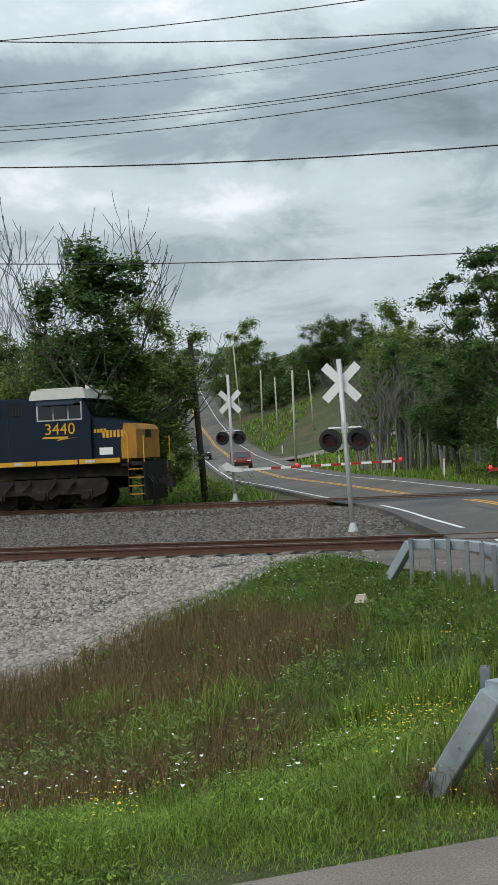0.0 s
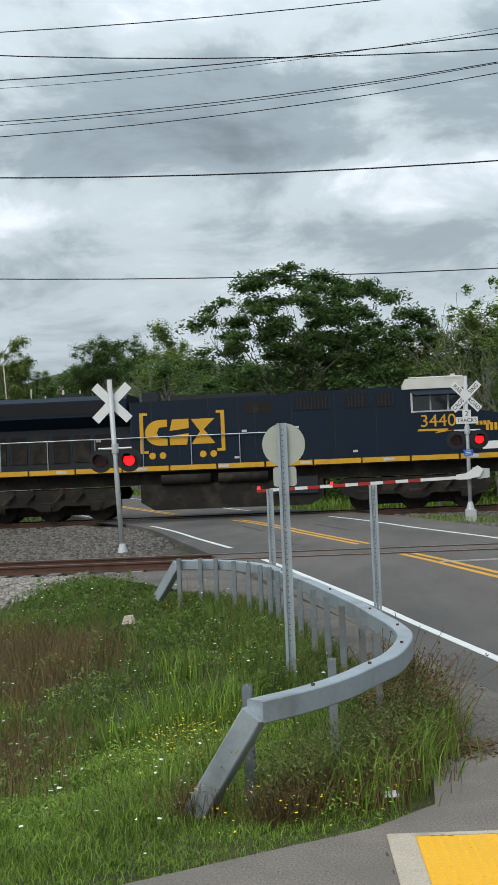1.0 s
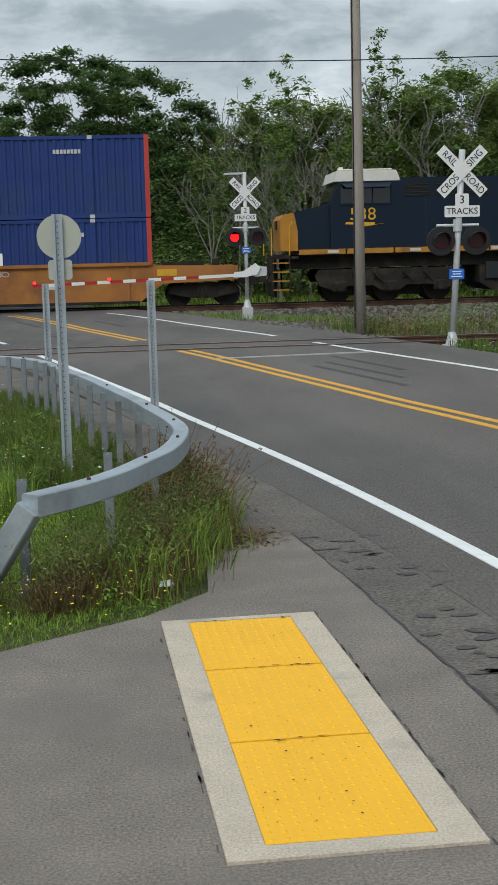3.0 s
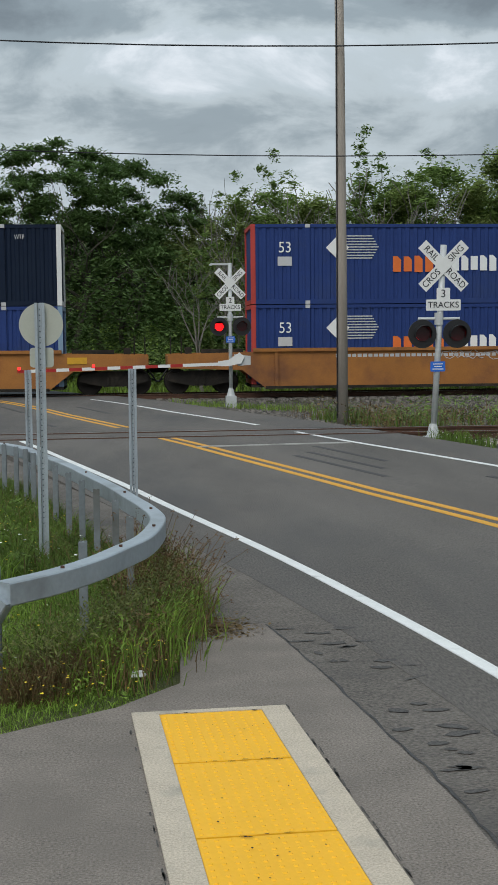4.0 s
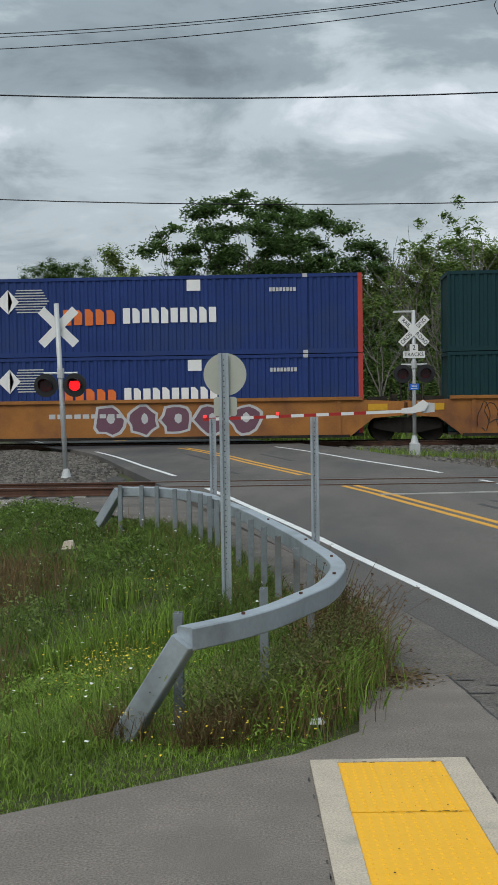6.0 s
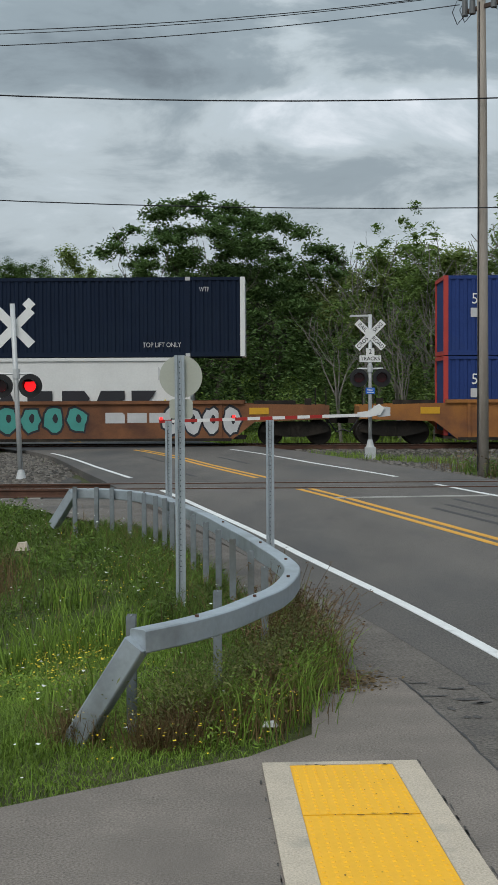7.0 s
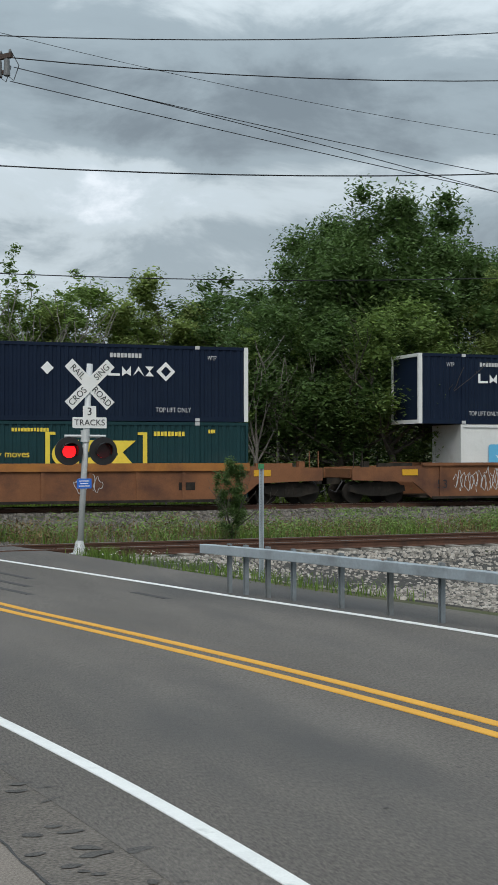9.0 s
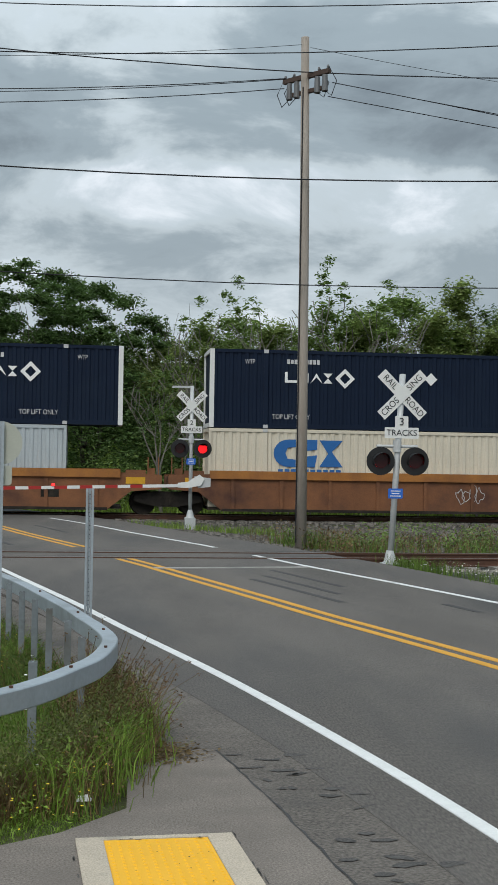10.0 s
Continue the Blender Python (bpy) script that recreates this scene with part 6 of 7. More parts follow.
def well_car(label, paint, left, right, ribs, tag=None):
    """A well car unit: left and right say how far its ends reach past the container's half length and whether a truck sits there."""
    g = thing("well_car", label, "freight car", "well cars of the train")
    L = 8.08
    (la, lt), (ra, rt) = left, right
    side = [(-L - la, 0.95), (-L - la, 1.45), (-L + 0.1, 1.52), (-L + 0.1, 1.60), (L - 0.1, 1.60), (L - 0.1, 1.52), (L + ra, 1.45), (L + ra, 0.95), (L + 0.35, 0.86), (L - 0.5, 0.20), (-L + 0.5, 0.20), (-L - 0.35, 0.86)]
    for s in (-1, 1):
        part("side_sill", MB().prism(side, s * 1.42 - 0.04, s * 1.42 + 0.04), paint, g)
        part("top_chord", MB().box((0, s * 1.46, 1.58 if not ribs else 1.50), (2 * L - 0.1, 0.20, 0.12 if not ribs else 0.30)), paint, g)
        part("bottom_chord", MB().box((0, s * 1.44, 0.22), (2 * L - 1.0, 0.16, 0.10)), M_GRIME_SHADE, g)
        n = 9
        for k in range(n):
            if ribs or k in (0, n - 1):
                part("side_rib", MB().box((-L + 0.9 + k * (2 * L - 1.8) / (n - 1), s * 1.475, 0.92), (0.13, 0.09, 1.3)), paint, g, "upright side stiffener")
    part("well_floor", MB().box((0, 0, 0.26), (2 * L, 2.7, 0.08)), M_GRIME_SHADE, g)
    for e, a, t in ((-1, la, lt), (1, ra, rt)):
        part("end_platform", MB().box((e * (L + a / 2), 0, 1.22), (a, 2.5, 0.36)), paint, g, "raised end platform over the truck")
        det = MB()
        det.box((e * (L + a * 0.35), -1.2, 1.52), (a * 0.5, 0.2, 0.22)).box((e * (L + a * 0.75), -1.0, 1.5), (0.25, 0.3, 0.4))
        det.tube([(e * (L + a - 0.12), -1.3, 0.9), (e * (L + a - 0.12), -1.3, 2.1)], 0.025, 6).tube([(e * (L + a - 0.5), -1.3, 1.3), (e * (L + a - 0.5), -1.3, 2.1)], 0.025, 6)
        part("brake_fitting", det, M_GRIME_SHADE if not ribs else paint, g, "grab irons and brake fittings")
        part("vent_plate", MB().box((e * (L + 0.5), -1.47, 1.25), (0.7, 0.03, 0.24)), M_LOCO_Y, g, "worn yellow marking plate")
        if t:
            bogie(g, e * (L + a - 1.25))
            part("coupler", MB().box((e * (L + a + 0.35), 0, 0.9), (0.8, 0.28, 0.26)), M_GRIME_SHADE, g)
            part("air_hose", MB().tube([(e * (L + a), -0.5, 0.9), (e * (L + a + 0.3), -0.5, 0.45), (e * (L + a + 0.55), -0.45, 0.55)], 0.035, 6), M_BLACK, g, "hanging black hose")
        elif e < 0:
            bogie(g, -(L + a))
    if tag:
        tag(g)
    return g


def blob(cx, cz, w, h, seed, n=14):
    rg = random.Random(seed)
    return [(cx + w / 2 * math.cos(2 * math.pi * k / n) * rg.uniform(0.75, 1.1), cz + h / 2 * math.sin(2 * math.pi * k / n) * rg.uniform(0.8, 1.1)) for k in range(n)]


def tag_row(g, cx, w, n, fill, edge, seed, h=1.05, cz=0.90):
    """Spray-painted bulbous shapes with an outline."""
    st = w / n
    for k in range(n):
        x = cx - w / 2 + st * (k + 0.5)
        big = blob(x, cz, st * 1.12, h, seed + k)
        plates("graffiti_outline", [big], -1.462, edge, g, "spray-painted outline", 0.002)
        plates("graffiti_fill", [[(x + (a - x) * 0.82, cz + (b - cz) * 0.84) for a, b in big]], -1.465, fill, g, "spray-painted fill", 0.002)
        plates("graffiti_eye", [blob(x + 0.05, cz + 0.06, st * 0.25, h * 0.32, seed + 40 + k, 8)], -1.468, edge, g, "", 0.002)


def tag_lines(g, x0, x1, z0, z1, material, seed, n=7):
    rg = random.Random(seed)
    mb = MB()
    for k in range(n):
        x = x0 + (x1 - x0) * (k + 0.5) / n
        w, h, zc = (x1 - x0) / n * rg.uniform(0.5, 0.9), (z1 - z0) * rg.uniform(0.25, 0.48), (z0 + z1) / 2 + rg.uniform(-0.12, 0.12) * (z1 - z0)
        ph, wob, turns = rg.uniform(0, 6.28), rg.uniform(0.2, 0.5), rg.uniform(0.7, 1.5)
        P = [(x + w * math.cos(ph + u) * (1 - wob * math.sin(2 * u)), -1.466, zc + h * math.sin(ph + u) * (1 - wob * math.cos(3 * u))) for u in np.linspace(0, 6.28 * turns, 18)]
        mb.tube(P, 0.014, 4)
    part("graffiti_lines", mb, material, g, "thin spray-painted scrawl")


def tag_p1(g):
    bars(-2, 1.35, 6.0, 0.12, 30, -1.462, M_OFFWHITE, g, "stencil_bars", "", 20)
    tag_lines(g, -1, 3, 1.2, 1.5, M_OFFWHITE, 5, 12)
    plates("patch", [rect(4.2, 0.75, 4.6, 0.95)], -1.462, M_OFFWHITE, g)


def tag_u1(g):
    tag_row(g, -5.4, 2.9, 3, M_BLACK_L, M_OFFWHITE, 1)
    plates("graffiti_fill", [[(-3.6, 0.3), (-1.2, 0.3), (-1.1, 0.95), (-1.6, 1.3), (-2.0, 1.05), (-2.6, 1.4), (-3.0, 1.0), (-3.6, 1.2)]], -1.462, M_GREEN_G, g, "lime spray paint", 0.003)
    bars(-2.4, 0.75, 2.2, 0.7, 14, -1.466, M_BLACK_L, g, "graffiti_lines", "", 21, 0.8)
    tag_row(g, 4.85, 1.8, 4, M_GREEN_G, M_YEL_L, 9, 0.75, 1.0)
    bars(2.3, 0.95, 1.3, 0.22, 5, -1.462, M_OFFWHITE, g, "stencil_bars", "", 22)


def tag_c1(g):
    tag_lines(g, -7, 0.5, 0.4, 1.45, M_BLACK_L, 8, 22)
    plates("patch", [rect(-1.6, 0.7, -0.6, 1.05)], -1.462, M_CORNER_RED, g)
    tag_lines(g, 0.5, 3.5, 0.5, 1.4, M_BLACK_L, 18, 10)


def tag_p2(g):
    tag_row(g, 1.3, 6.2, 5, M_PINK_G, M_OFFWHITE, 30, 1.2, 0.88)
    bars(-2.0, 1.05, 2.8, 0.17, 9, -1.462, M_OFFWHITE, g, "stencil_bars", "", 23)


def tag_u2(g):
    words("53", 0.5, M_BLACK_L, g, pose(-7.1, -1.468, 0.75, 90), "length_number")
    tag_lines(g, -6.6, -3.6, 0.45, 1.35, M_OFFWHITE, 31, 16)
    tag_row(g, 0.7, 3.4, 4, M_TEAL_G, M_BLACK_L, 41, 1.15, 0.95)
    bars(4.2, 1.02, 2.4, 0.4, 3, -1.462, M_OFFWHITE, g, "stencil_bars", "", 24, 0.12)
    tag_row(g, 6.5, 2.9, 4, M_OFFWHITE, M_BLACK_L, 51, 1.15, 0.9)
    tag_lines(g, -3.4, -1.2, 1.1, 1.5, M_TEAL_G, 61, 10)


def tag_small(g):
    tag_lines(g, 1.2, 2.2, 0.6, 1.2, M_OFFWHITE, 71, 4)
    plates("data_panel", [rect(5.2, 0.62, 5.85, 0.92)], -1.462, M_GRIME_SHADE, g)


RAIL_Z = 0.084
loco_a = locomotive("dark blue and gold freight locomotive leading the train", 1, "3440", False)
loco_b = locomotive("weathered dark blue freight locomotive coupled back to front", -1, "538", True)
TRAIN += [(loco_a, 0.0, RAIL_Z), (loco_b, -37.1, RAIL_Z)]
UP, LO = 3.31, 0.40
ART, END = (1.45, False), (3.05, True)
CARS = [
    (-44.8 - 8.08, END, END, M_WELL, False, tag_p1, "sooty orange well car with faint scrawls"),
    (-67.75 - 8.08, ART, END, M_WELL, False, tag_u1, "orange well car sprayed with black and lime graffiti"),
    (-87.0 - 8.08, ART, ART, M_WELL, False, tag_c1, "orange well car sprayed with dark scrawls"),
    (-106.2 - 8.08, END, ART, M_WELL, False, tag_p2, "orange well car sprayed with purple bubble shapes"),
    (-129.55 - 8.08, END, END, M_WELL_RUST, False, tag_u2, "rusty brown well car covered with teal and white graffiti"),
    (-153.1 - 8.08, ART, END, M_WELL_RUST, True, tag_small, "rust-streaked ribbed well car with orange top edge"),
    (-172.3 - 8.08, ART, ART, M_WELL_RUST, True, tag_small, "rust-brown ribbed well car with orange top edge"),
    (-191.6 - 8.08, END, ART, M_WELL_RUST, True, tag_small, "rust-brown ribbed well car under pale containers"),
]
for cx, le, re, paint, ribs, tg, label in CARS:
    w = well_car(label, paint, le, re, ribs, tg)
    if ribs:
        for o in w.children:
            if o.name.split(".")[0] == "top_chord":
                o.data.materials[0] = M_WELL
    TRAIN.append((w, cx, RAIL_Z))
L53, H = 16.15, 2.88
BOX = [
    ("container", "blue 53-foot container with red corner posts", L53, M_PACER, deco_pacer, M_CORNER_RED, -44.8, UP),
    ("container", "blue 53-foot container with orange and white lettering", L53, M_PACER, deco_pacer, M_CORNER_RED, -44.8, LO),
    ("container", "navy 53-foot container with white corner posts", L53, M_UMAX, deco_umax_m, M_WHITEC, -67.75, UP),
    ("container", "blue 53-foot container with faded end panels", L53, M_PACER, deco_pacer, M_LIGHTBLUE, -67.75, LO),
    ("container", "dark green 53-foot container with yellow emblem", L53, M_CSXG, deco_csx, None, -87.0, UP),
    ("container", "dark green 53-foot container with yellow emblem", L53, M_CSXG, deco_csx, None, -87.0, LO),
    ("container", "blue 53-foot container with red corner posts", L53, M_PACER, deco_pacer, M_CORNER_RED, -106.2, UP),
    ("container", "blue 53-foot container with red corner posts", L53, M_PACER, deco_pacer, M_CORNER_RED, -106.2, LO),
    ("container", "navy 53-foot container with white corner posts", L53, M_UMAX, deco_umax, M_WHITEC, -129.55, UP),
    ("container", "white smooth 40-foot refrigerated container with blue star panel", 12.19, M_WHITEC, deco_white40, None, -131.55, LO),
    ("container", "navy 53-foot container with white corner posts", L53, M_UMAX, deco_umax_r, M_WHITEC, -153.1, UP),
    ("container", "dark green 53-foot container with yellow emblem", L53, M_CSXG, deco_csx, None, -153.1, LO),
    ("container", "navy 53-foot container with white corner posts", L53, M_UMAX, deco_umax, M_WHITEC, -172.3, UP),
    ("container", "cream corrugated container with blue emblem and rusty end", L53, M_CREAM, deco_cream, None, -172.3, LO),
    ("container", "navy 53-foot container with white corner posts", L53, M_UMAX, deco_umax_r, M_WHITEC, -191.6, UP),
    ("container", "pale grey 40-foot container with dark lettering shapes", 12.19, M_GREYC, deco_plain, None, -193.6, LO),
]
for name, label, ln, paint, deco, post, right, z in BOX:
    TRAIN.append((container(name, label, ln, H, paint, deco, post, reefer=(paint is M_WHITEC), post_w=0.17 if post else 0.1), right - ln / 2, RAIL_Z + z - 0.07))

# Where the leading locomotive's reference stands along the track, second by second.
RUN = [(0, -20.42), (0.5, -8.25), (1, 2.6), (1.5, 13.05), (2, 23.41), (2.5, 34.6), (3, 45.06), (3.2, 48.79), (4.3, 71.44), (4.5, 75.39), (5, 86.83), (5.2, 90.55), (6.3, 114.32), (6.5, 118.1), (7, 128.64), (7.5, 139.98), (8, 150.29), (8.5, 160.9), (9, 170.8), (9.5, 181.93), (10, 192.72)]

# ---- trees and undergrowth ----
def leaf_cards(c, size, spread_up=0.35):
    """Small folded leaf sprays at the places c."""
    n = len(c)
    a = RG.uniform(0, 2 * np.pi, n)
    tilt = RG.normal(0, 0.55, n)
    u = np.stack([np.cos(a), np.sin(a), RG.normal(0, spread_up, n)], -1)
    w = np.stack([-np.sin(a) * np.cos(tilt), np.cos(a) * np.cos(tilt), np.sin(tilt)], -1)
    s = (size * RG.uniform(0.55, 1.25, n))[:, None]
    v = np.stack([c - u * s, c - w * s * 0.42 + u * s * 0.1, c + u * s, c + w * s * 0.42 - u * s * 0.1], 1)
    return v.reshape(-1, 3), np.arange(4 * n).reshape(-1, 4)


def limbs(mb, rg, p, d, r, length, depth, tips):
    q = p
    pts, rs = [p], [r]
    for k in range(3):
        d = (d + Vector((rg.uniform(-1, 1), rg.uniform(-1, 1), rg.uniform(-0.4, 0.9))) * 0.22).normalized()
        q = q + d * length / 3
        pts.append(q)
        rs.append(max(0.012, r * (1 - 0.22 * (k + 1))))
    mb.tube(pts, rs, 5 if depth else 7, cap=False)
    if depth <= 0:
        tips.append(q)
        return
    for k in range(rg.choice((2, 3))):
        a = rg.uniform(0, 6.28)
        nd = (d + Vector((math.cos(a), math.sin(a), rg.uniform(-0.15, 0.7))) * rg.uniform(0.5, 0.95)).normalized()
        limbs(mb, rg, pts[rg.choice((2, 3))], nd, rs[2] * 0.6, length * rg.uniform(0.6, 0.8), depth - 1, tips)


def make_tree(label, seed, h, spread, style, leaf, bark, count, leaf_size):
    """A tree with its foot at the origin: trunk with limbs, and a crown of many small leaf sprays in uneven clumps."""
    rg = random.Random(seed)
    g = thing("tree", label, "tree", "woodland trees")
    mb, lb, tips = MB(), MB(), []
    trunk_h = h * {"round": 0.35, "umbrella": 0.42, "column": 0.25, "bare": 0.3, "sapling": 0.3, "stem": 0.55}[style]
    stems = 1 if style not in ("umbrella", "bare") else 3
    for s in range(stems):
        base = Vector((rg.uniform(-0.4, 0.4) * (stems > 1), rg.uniform(-0.4, 0.4) * (stems > 1), -0.4))
        lean = Vector((rg.uniform(-0.12, 0.12), rg.uniform(-0.12, 0.12), 1)) if stems == 1 else Vector((math.cos(s * 2.1 + seed) * 0.35, math.sin(s * 2.1 + seed) * 0.2, 1))
        top = base + lean * (trunk_h + 0.4)
        r = h * (0.007 if style == "stem" else 0.010 if style in ("bare", "sapling") else 0.016)
        mb.tube([base, base.lerp(top, 0.5) + Vector((rg.uniform(-0.1, 0.1), 0, 0)), top], [r * 1.3, r, r * 0.8], 8, cap=False)
        for k in range({"column": 9, "bare": 4}.get(style, 6)):
            a = rg.uniform(0, 6.28)
            up = {"round": 0.7, "umbrella": 0.55, "column": 1.6, "bare": 2.0, "sapling": 3.4, "stem": 6.0}[style]
            d = Vector((math.cos(a), math.sin(a) * 0.8, rg.uniform(0.4, 1.2) * up)).normalized()
            p0 = base.lerp(top, rg.uniform(0.55, 1.0))
            ln = (h - trunk_h) * 0.42 * rg.uniform(0.7, 1.1)
            limbs(lb, rg, p0, d, r * (0.6 if count else 0.45), ln, 3 if style == "bare" else 2, tips)
    part("trunk", mb, bark, g)
    part("branchwork", lb, bark, g, "spreading limbs and twigs")
    if count:
        pts = []
        inside = [t for t in tips if (t.x / spread) ** 2 + (t.y / spread) ** 2 < 1.0 and t.z < h * 0.97]
        rg.shuffle(inside)
        for t in inside[:16 if style != "sapling" else 3]:
            pts.append((t.x, t.y, t.z))
        nclump = {"round": 60, "umbrella": 80, "column": 50, "sapling": 34}[style]
        for k in range(nclump):
            a, b, c = rg.uniform(0, 6.28), rg.uniform(-1, 1), rg.uniform(0.3, 1) ** 0.5
            q = math.sqrt(1 - b * b)
            if style == "round":
                pts.append((math.cos(a) * q * c * spread * 0.92, math.sin(a) * q * c * spread * 0.8, h * 0.57 + b * c * h * 0.37))
            elif style == "umbrella":
                rr = rg.uniform(0, 1) ** 0.5
                pts.append((math.cos(a) * rr * spread, math.sin(a) * rr * spread * 0.7, h * (0.93 - 0.30 * rr ** 1.6) - rg.choice((0, 0, 0.06, 0.13, 0.22, 0.3)) * h))
            elif style == "column":
                pts.append((math.cos(a) * q * c * spread * 0.85, math.sin(a) * q * c * spread * 0.8, h * 0.50 + b * c * h * 0.46))
            else:
                pts.append((math.cos(a) * q * c * spread * 0.55, math.sin(a) * q * c * spread * 0.55, h * rg.uniform(0.35, 0.98)))
        pts = np.array(pts)
        big = RG.uniform(0.6, 1.3, len(pts))
        k = RG.choice(len(pts), count, p=big ** 2 / (big ** 2).sum())
        rad = {"round": 0.098, "umbrella": 0.088, "column": 0.075, "sapling": 0.034}[style] * h * big[k]
        off = RG.normal(0, 1, (count, 3))
        off *= (RG.uniform(0, 1, count) ** 0.5 / np.linalg.norm(off, axis=1))[:, None]
        off *= 1 + 0.25 * np.sin(off[:, :1] * 7 + k[:, None]) * np.cos(off[:, 1:2] * 6 + k[:, None])
        c = pts[k] + off * np.stack([rad, rad, rad * (0.36 if style == "umbrella" else 0.8)], -1)
        # larger sprays deep in each clump close the crown
        deep = np.linalg.norm(off, axis=1) < 0.45
        v, f = leaf_cards(c, leaf_size * np.where(deep, 1.9, 0.95))
        soup("crown", v, f, leaf, "uneven leafy crown", parent=g)
    return g


def polar(az, r):
    return r * math.sin(radians(az)), r * math.cos(radians(az))


KINDS = {
    "round_d": make_tree("dense dark green broadleaf tree at the wood edge", 1, 11, 3.6, "round", M_LEAF_D, M_BARK, 19000, 0.11),
    "round_m": make_tree("mid-green broadleaf tree at the wood edge", 2, 10.5, 3.2, "round", M_LEAF_M, M_BARK, 19000, 0.108),
    "round_l": make_tree("light green young broadleaf tree", 3, 10, 2.4, "column", M_LEAF_L, M_BARK, 22000, 0.105),
    "umbrella": make_tree("wide flat-topped dark tree with layered feathery foliage", 4, 10.5, 6.2, "umbrella", M_LEAF_D, M_BARK, 24000, 0.12),
    "column": make_tree("tall narrow dark tree smothered in climbing leaves", 5, 10.5, 1.9, "column", M_LEAF_D, M_BARK, 16000, 0.12),
    "bare": make_tree("leafless grey dead tree above the wood", 6, 12, 3, "bare", M_LEAF_D, M_BARK, 0, 0.1),
    "sapling": make_tree("spindly half-bare young sapling at the wood edge", 7, 7.5, 1.1, "sapling", M_LEAF_M, M_BARK_PALE, 1500, 0.065),
    "stem": make_tree("thin leafless pale sapling stem in a thicket", 8, 6.0, 0.5, "stem", M_LEAF_M, M_BARK_PALE, 0, 0.1),
    "big": make_tree("tall broad dark green tree towering over the wood", 9, 15, 4.4, "round", M_LEAF_D, M_BARK, 42000, 0.135),
}
BASE_H = {"round_d": 11, "round_m": 10.5, "round_l": 10, "umbrella": 10.2, "column": 10.5, "bare": 11.6, "sapling": 7.5, "stem": 6, "big": 15}
# kind, bearing, distance, elevation of the top
SPOTS = [
    ("column", -21.7, 55, 10.49), ("round_l", -19.2, 57, 7.86), ("bare", -24.3, 58, 12.33), ("bare", -21.5, 60, 12.57), ("round_l", -24.2, 58, 6.2),
    ("round_m", -26.7, 62, 6.76), ("round_l", -29.1, 62, 6.93), ("round_d", -31.5, 62, 7.49), ("round_l", -34.0, 64, 7.46), ("round_m", -23.2, 66, 6.22), ("round_d", -25.5, 70, 6.38),
    ("round_m", -21.2, 74, 5.26), ("round_m", -19.1, 170, 4.3), ("round_d", -18.1, 250, 5.1), ("round_d", -17.1, 300, 4.82), ("round_m", -16.0, 290, 4.74), ("round_d", -15.2, 280, 4.65),
    ("round_m", -17.6, 280, 4.72), ("round_l", -14.9, 205, 6.2), ("round_m", -15.6, 215, 4.9), ("round_m", -13.9, 210, 4.5), ("round_d", -16.1, 230, 4.34), ("round_d", -11.6, 198, 6.1),
    ("round_d", -10.2, 195, 6.0), ("round_m", -12.4, 205, 4.7), ("round_l", -8.4, 125, 6.9), ("round_m", -10.9, 200, 5.6), ("round_d", -9.1, 150, 5.6), ("round_d", -7.2, 92, 5.67),
    ("umbrella", -3.1, 67, 8.89), ("umbrella", -0.6, 70, 8.19), ("round_d", -6.0, 76, 4.79), ("round_d", -4.2, 76, 5.02), ("round_d", -2.3, 77, 5.24), ("round_m", -0.3, 75, 5.42),
    ("round_m", 1.7, 72, 5.64), ("round_l", 2.9, 70, 6.12), ("round_l", 4.3, 67, 7.02), ("round_l", 5.6, 72, 6.33), ("round_m", 6.6, 68, 7.3), ("round_l", 7.8, 67, 7.01),
    ("round_d", 9.2, 70, 6.33), ("round_m", 10.7, 68, 7.67), ("round_l", 12.2, 66, 7.37), ("round_m", 13.7, 68, 8.27), ("round_l", 14.9, 66, 7.58), ("round_l", 16.2, 67, 8.95),
    ("round_l", 17.6, 68, 7.58), ("round_d", 19.1, 68, 8.67), ("round_d", 20.7, 70, 8.73), ("bare", 3.1, 71, 7.85), ("sapling", 4.4, 66, 7.76), ("sapling", 6.5, 65, 8.73),
    ("sapling", 10.4, 66, 9.59), ("bare", 14.6, 72, 8.52), ("sapling", 12.6, 64, 8.61), ("big", 23.6, 64, 11.0), ("big", 25.4, 63, 12.4), ("big", 28.3, 64, 12.12),
    ("round_d", 21.9, 60, 8.24), ("round_d", 24.3, 59, 8.05), ("round_m", 26.9, 58, 7.66), ("round_d", 30.0, 62, 9.66), ("round_l", 31.6, 60, 9.07), ("round_l", 33.2, 60, 8.58),
    ("round_d", 35.1, 62, 9.09), ("round_m", 37.5, 62, 9.1),
]
rg = random.Random(21)
for kind, az, r, el in SPOTS:
    x, y = polar(az, r)
    z = land(x, y)
    hgt = EYE + r * math.tan(radians(el)) - z
    s = hgt / BASE_H[kind]
    wide = {"round_l": 0.92, "umbrella": 0.8, "bare": 0.72, "big": 0.84}.get(kind, 1.0)
    copy_thing(KINDS[kind], Matrix.Translation((x, y, z - 0.1)) @ Matrix.Rotation(rg.uniform(0, 6.28) if kind != "umbrella" else rg.uniform(-0.5, 0.5), 4, "Z") @ Matrix.Diagonal((s * wide * rg.uniform(0.92, 1.1), s * wide, s, 1)))
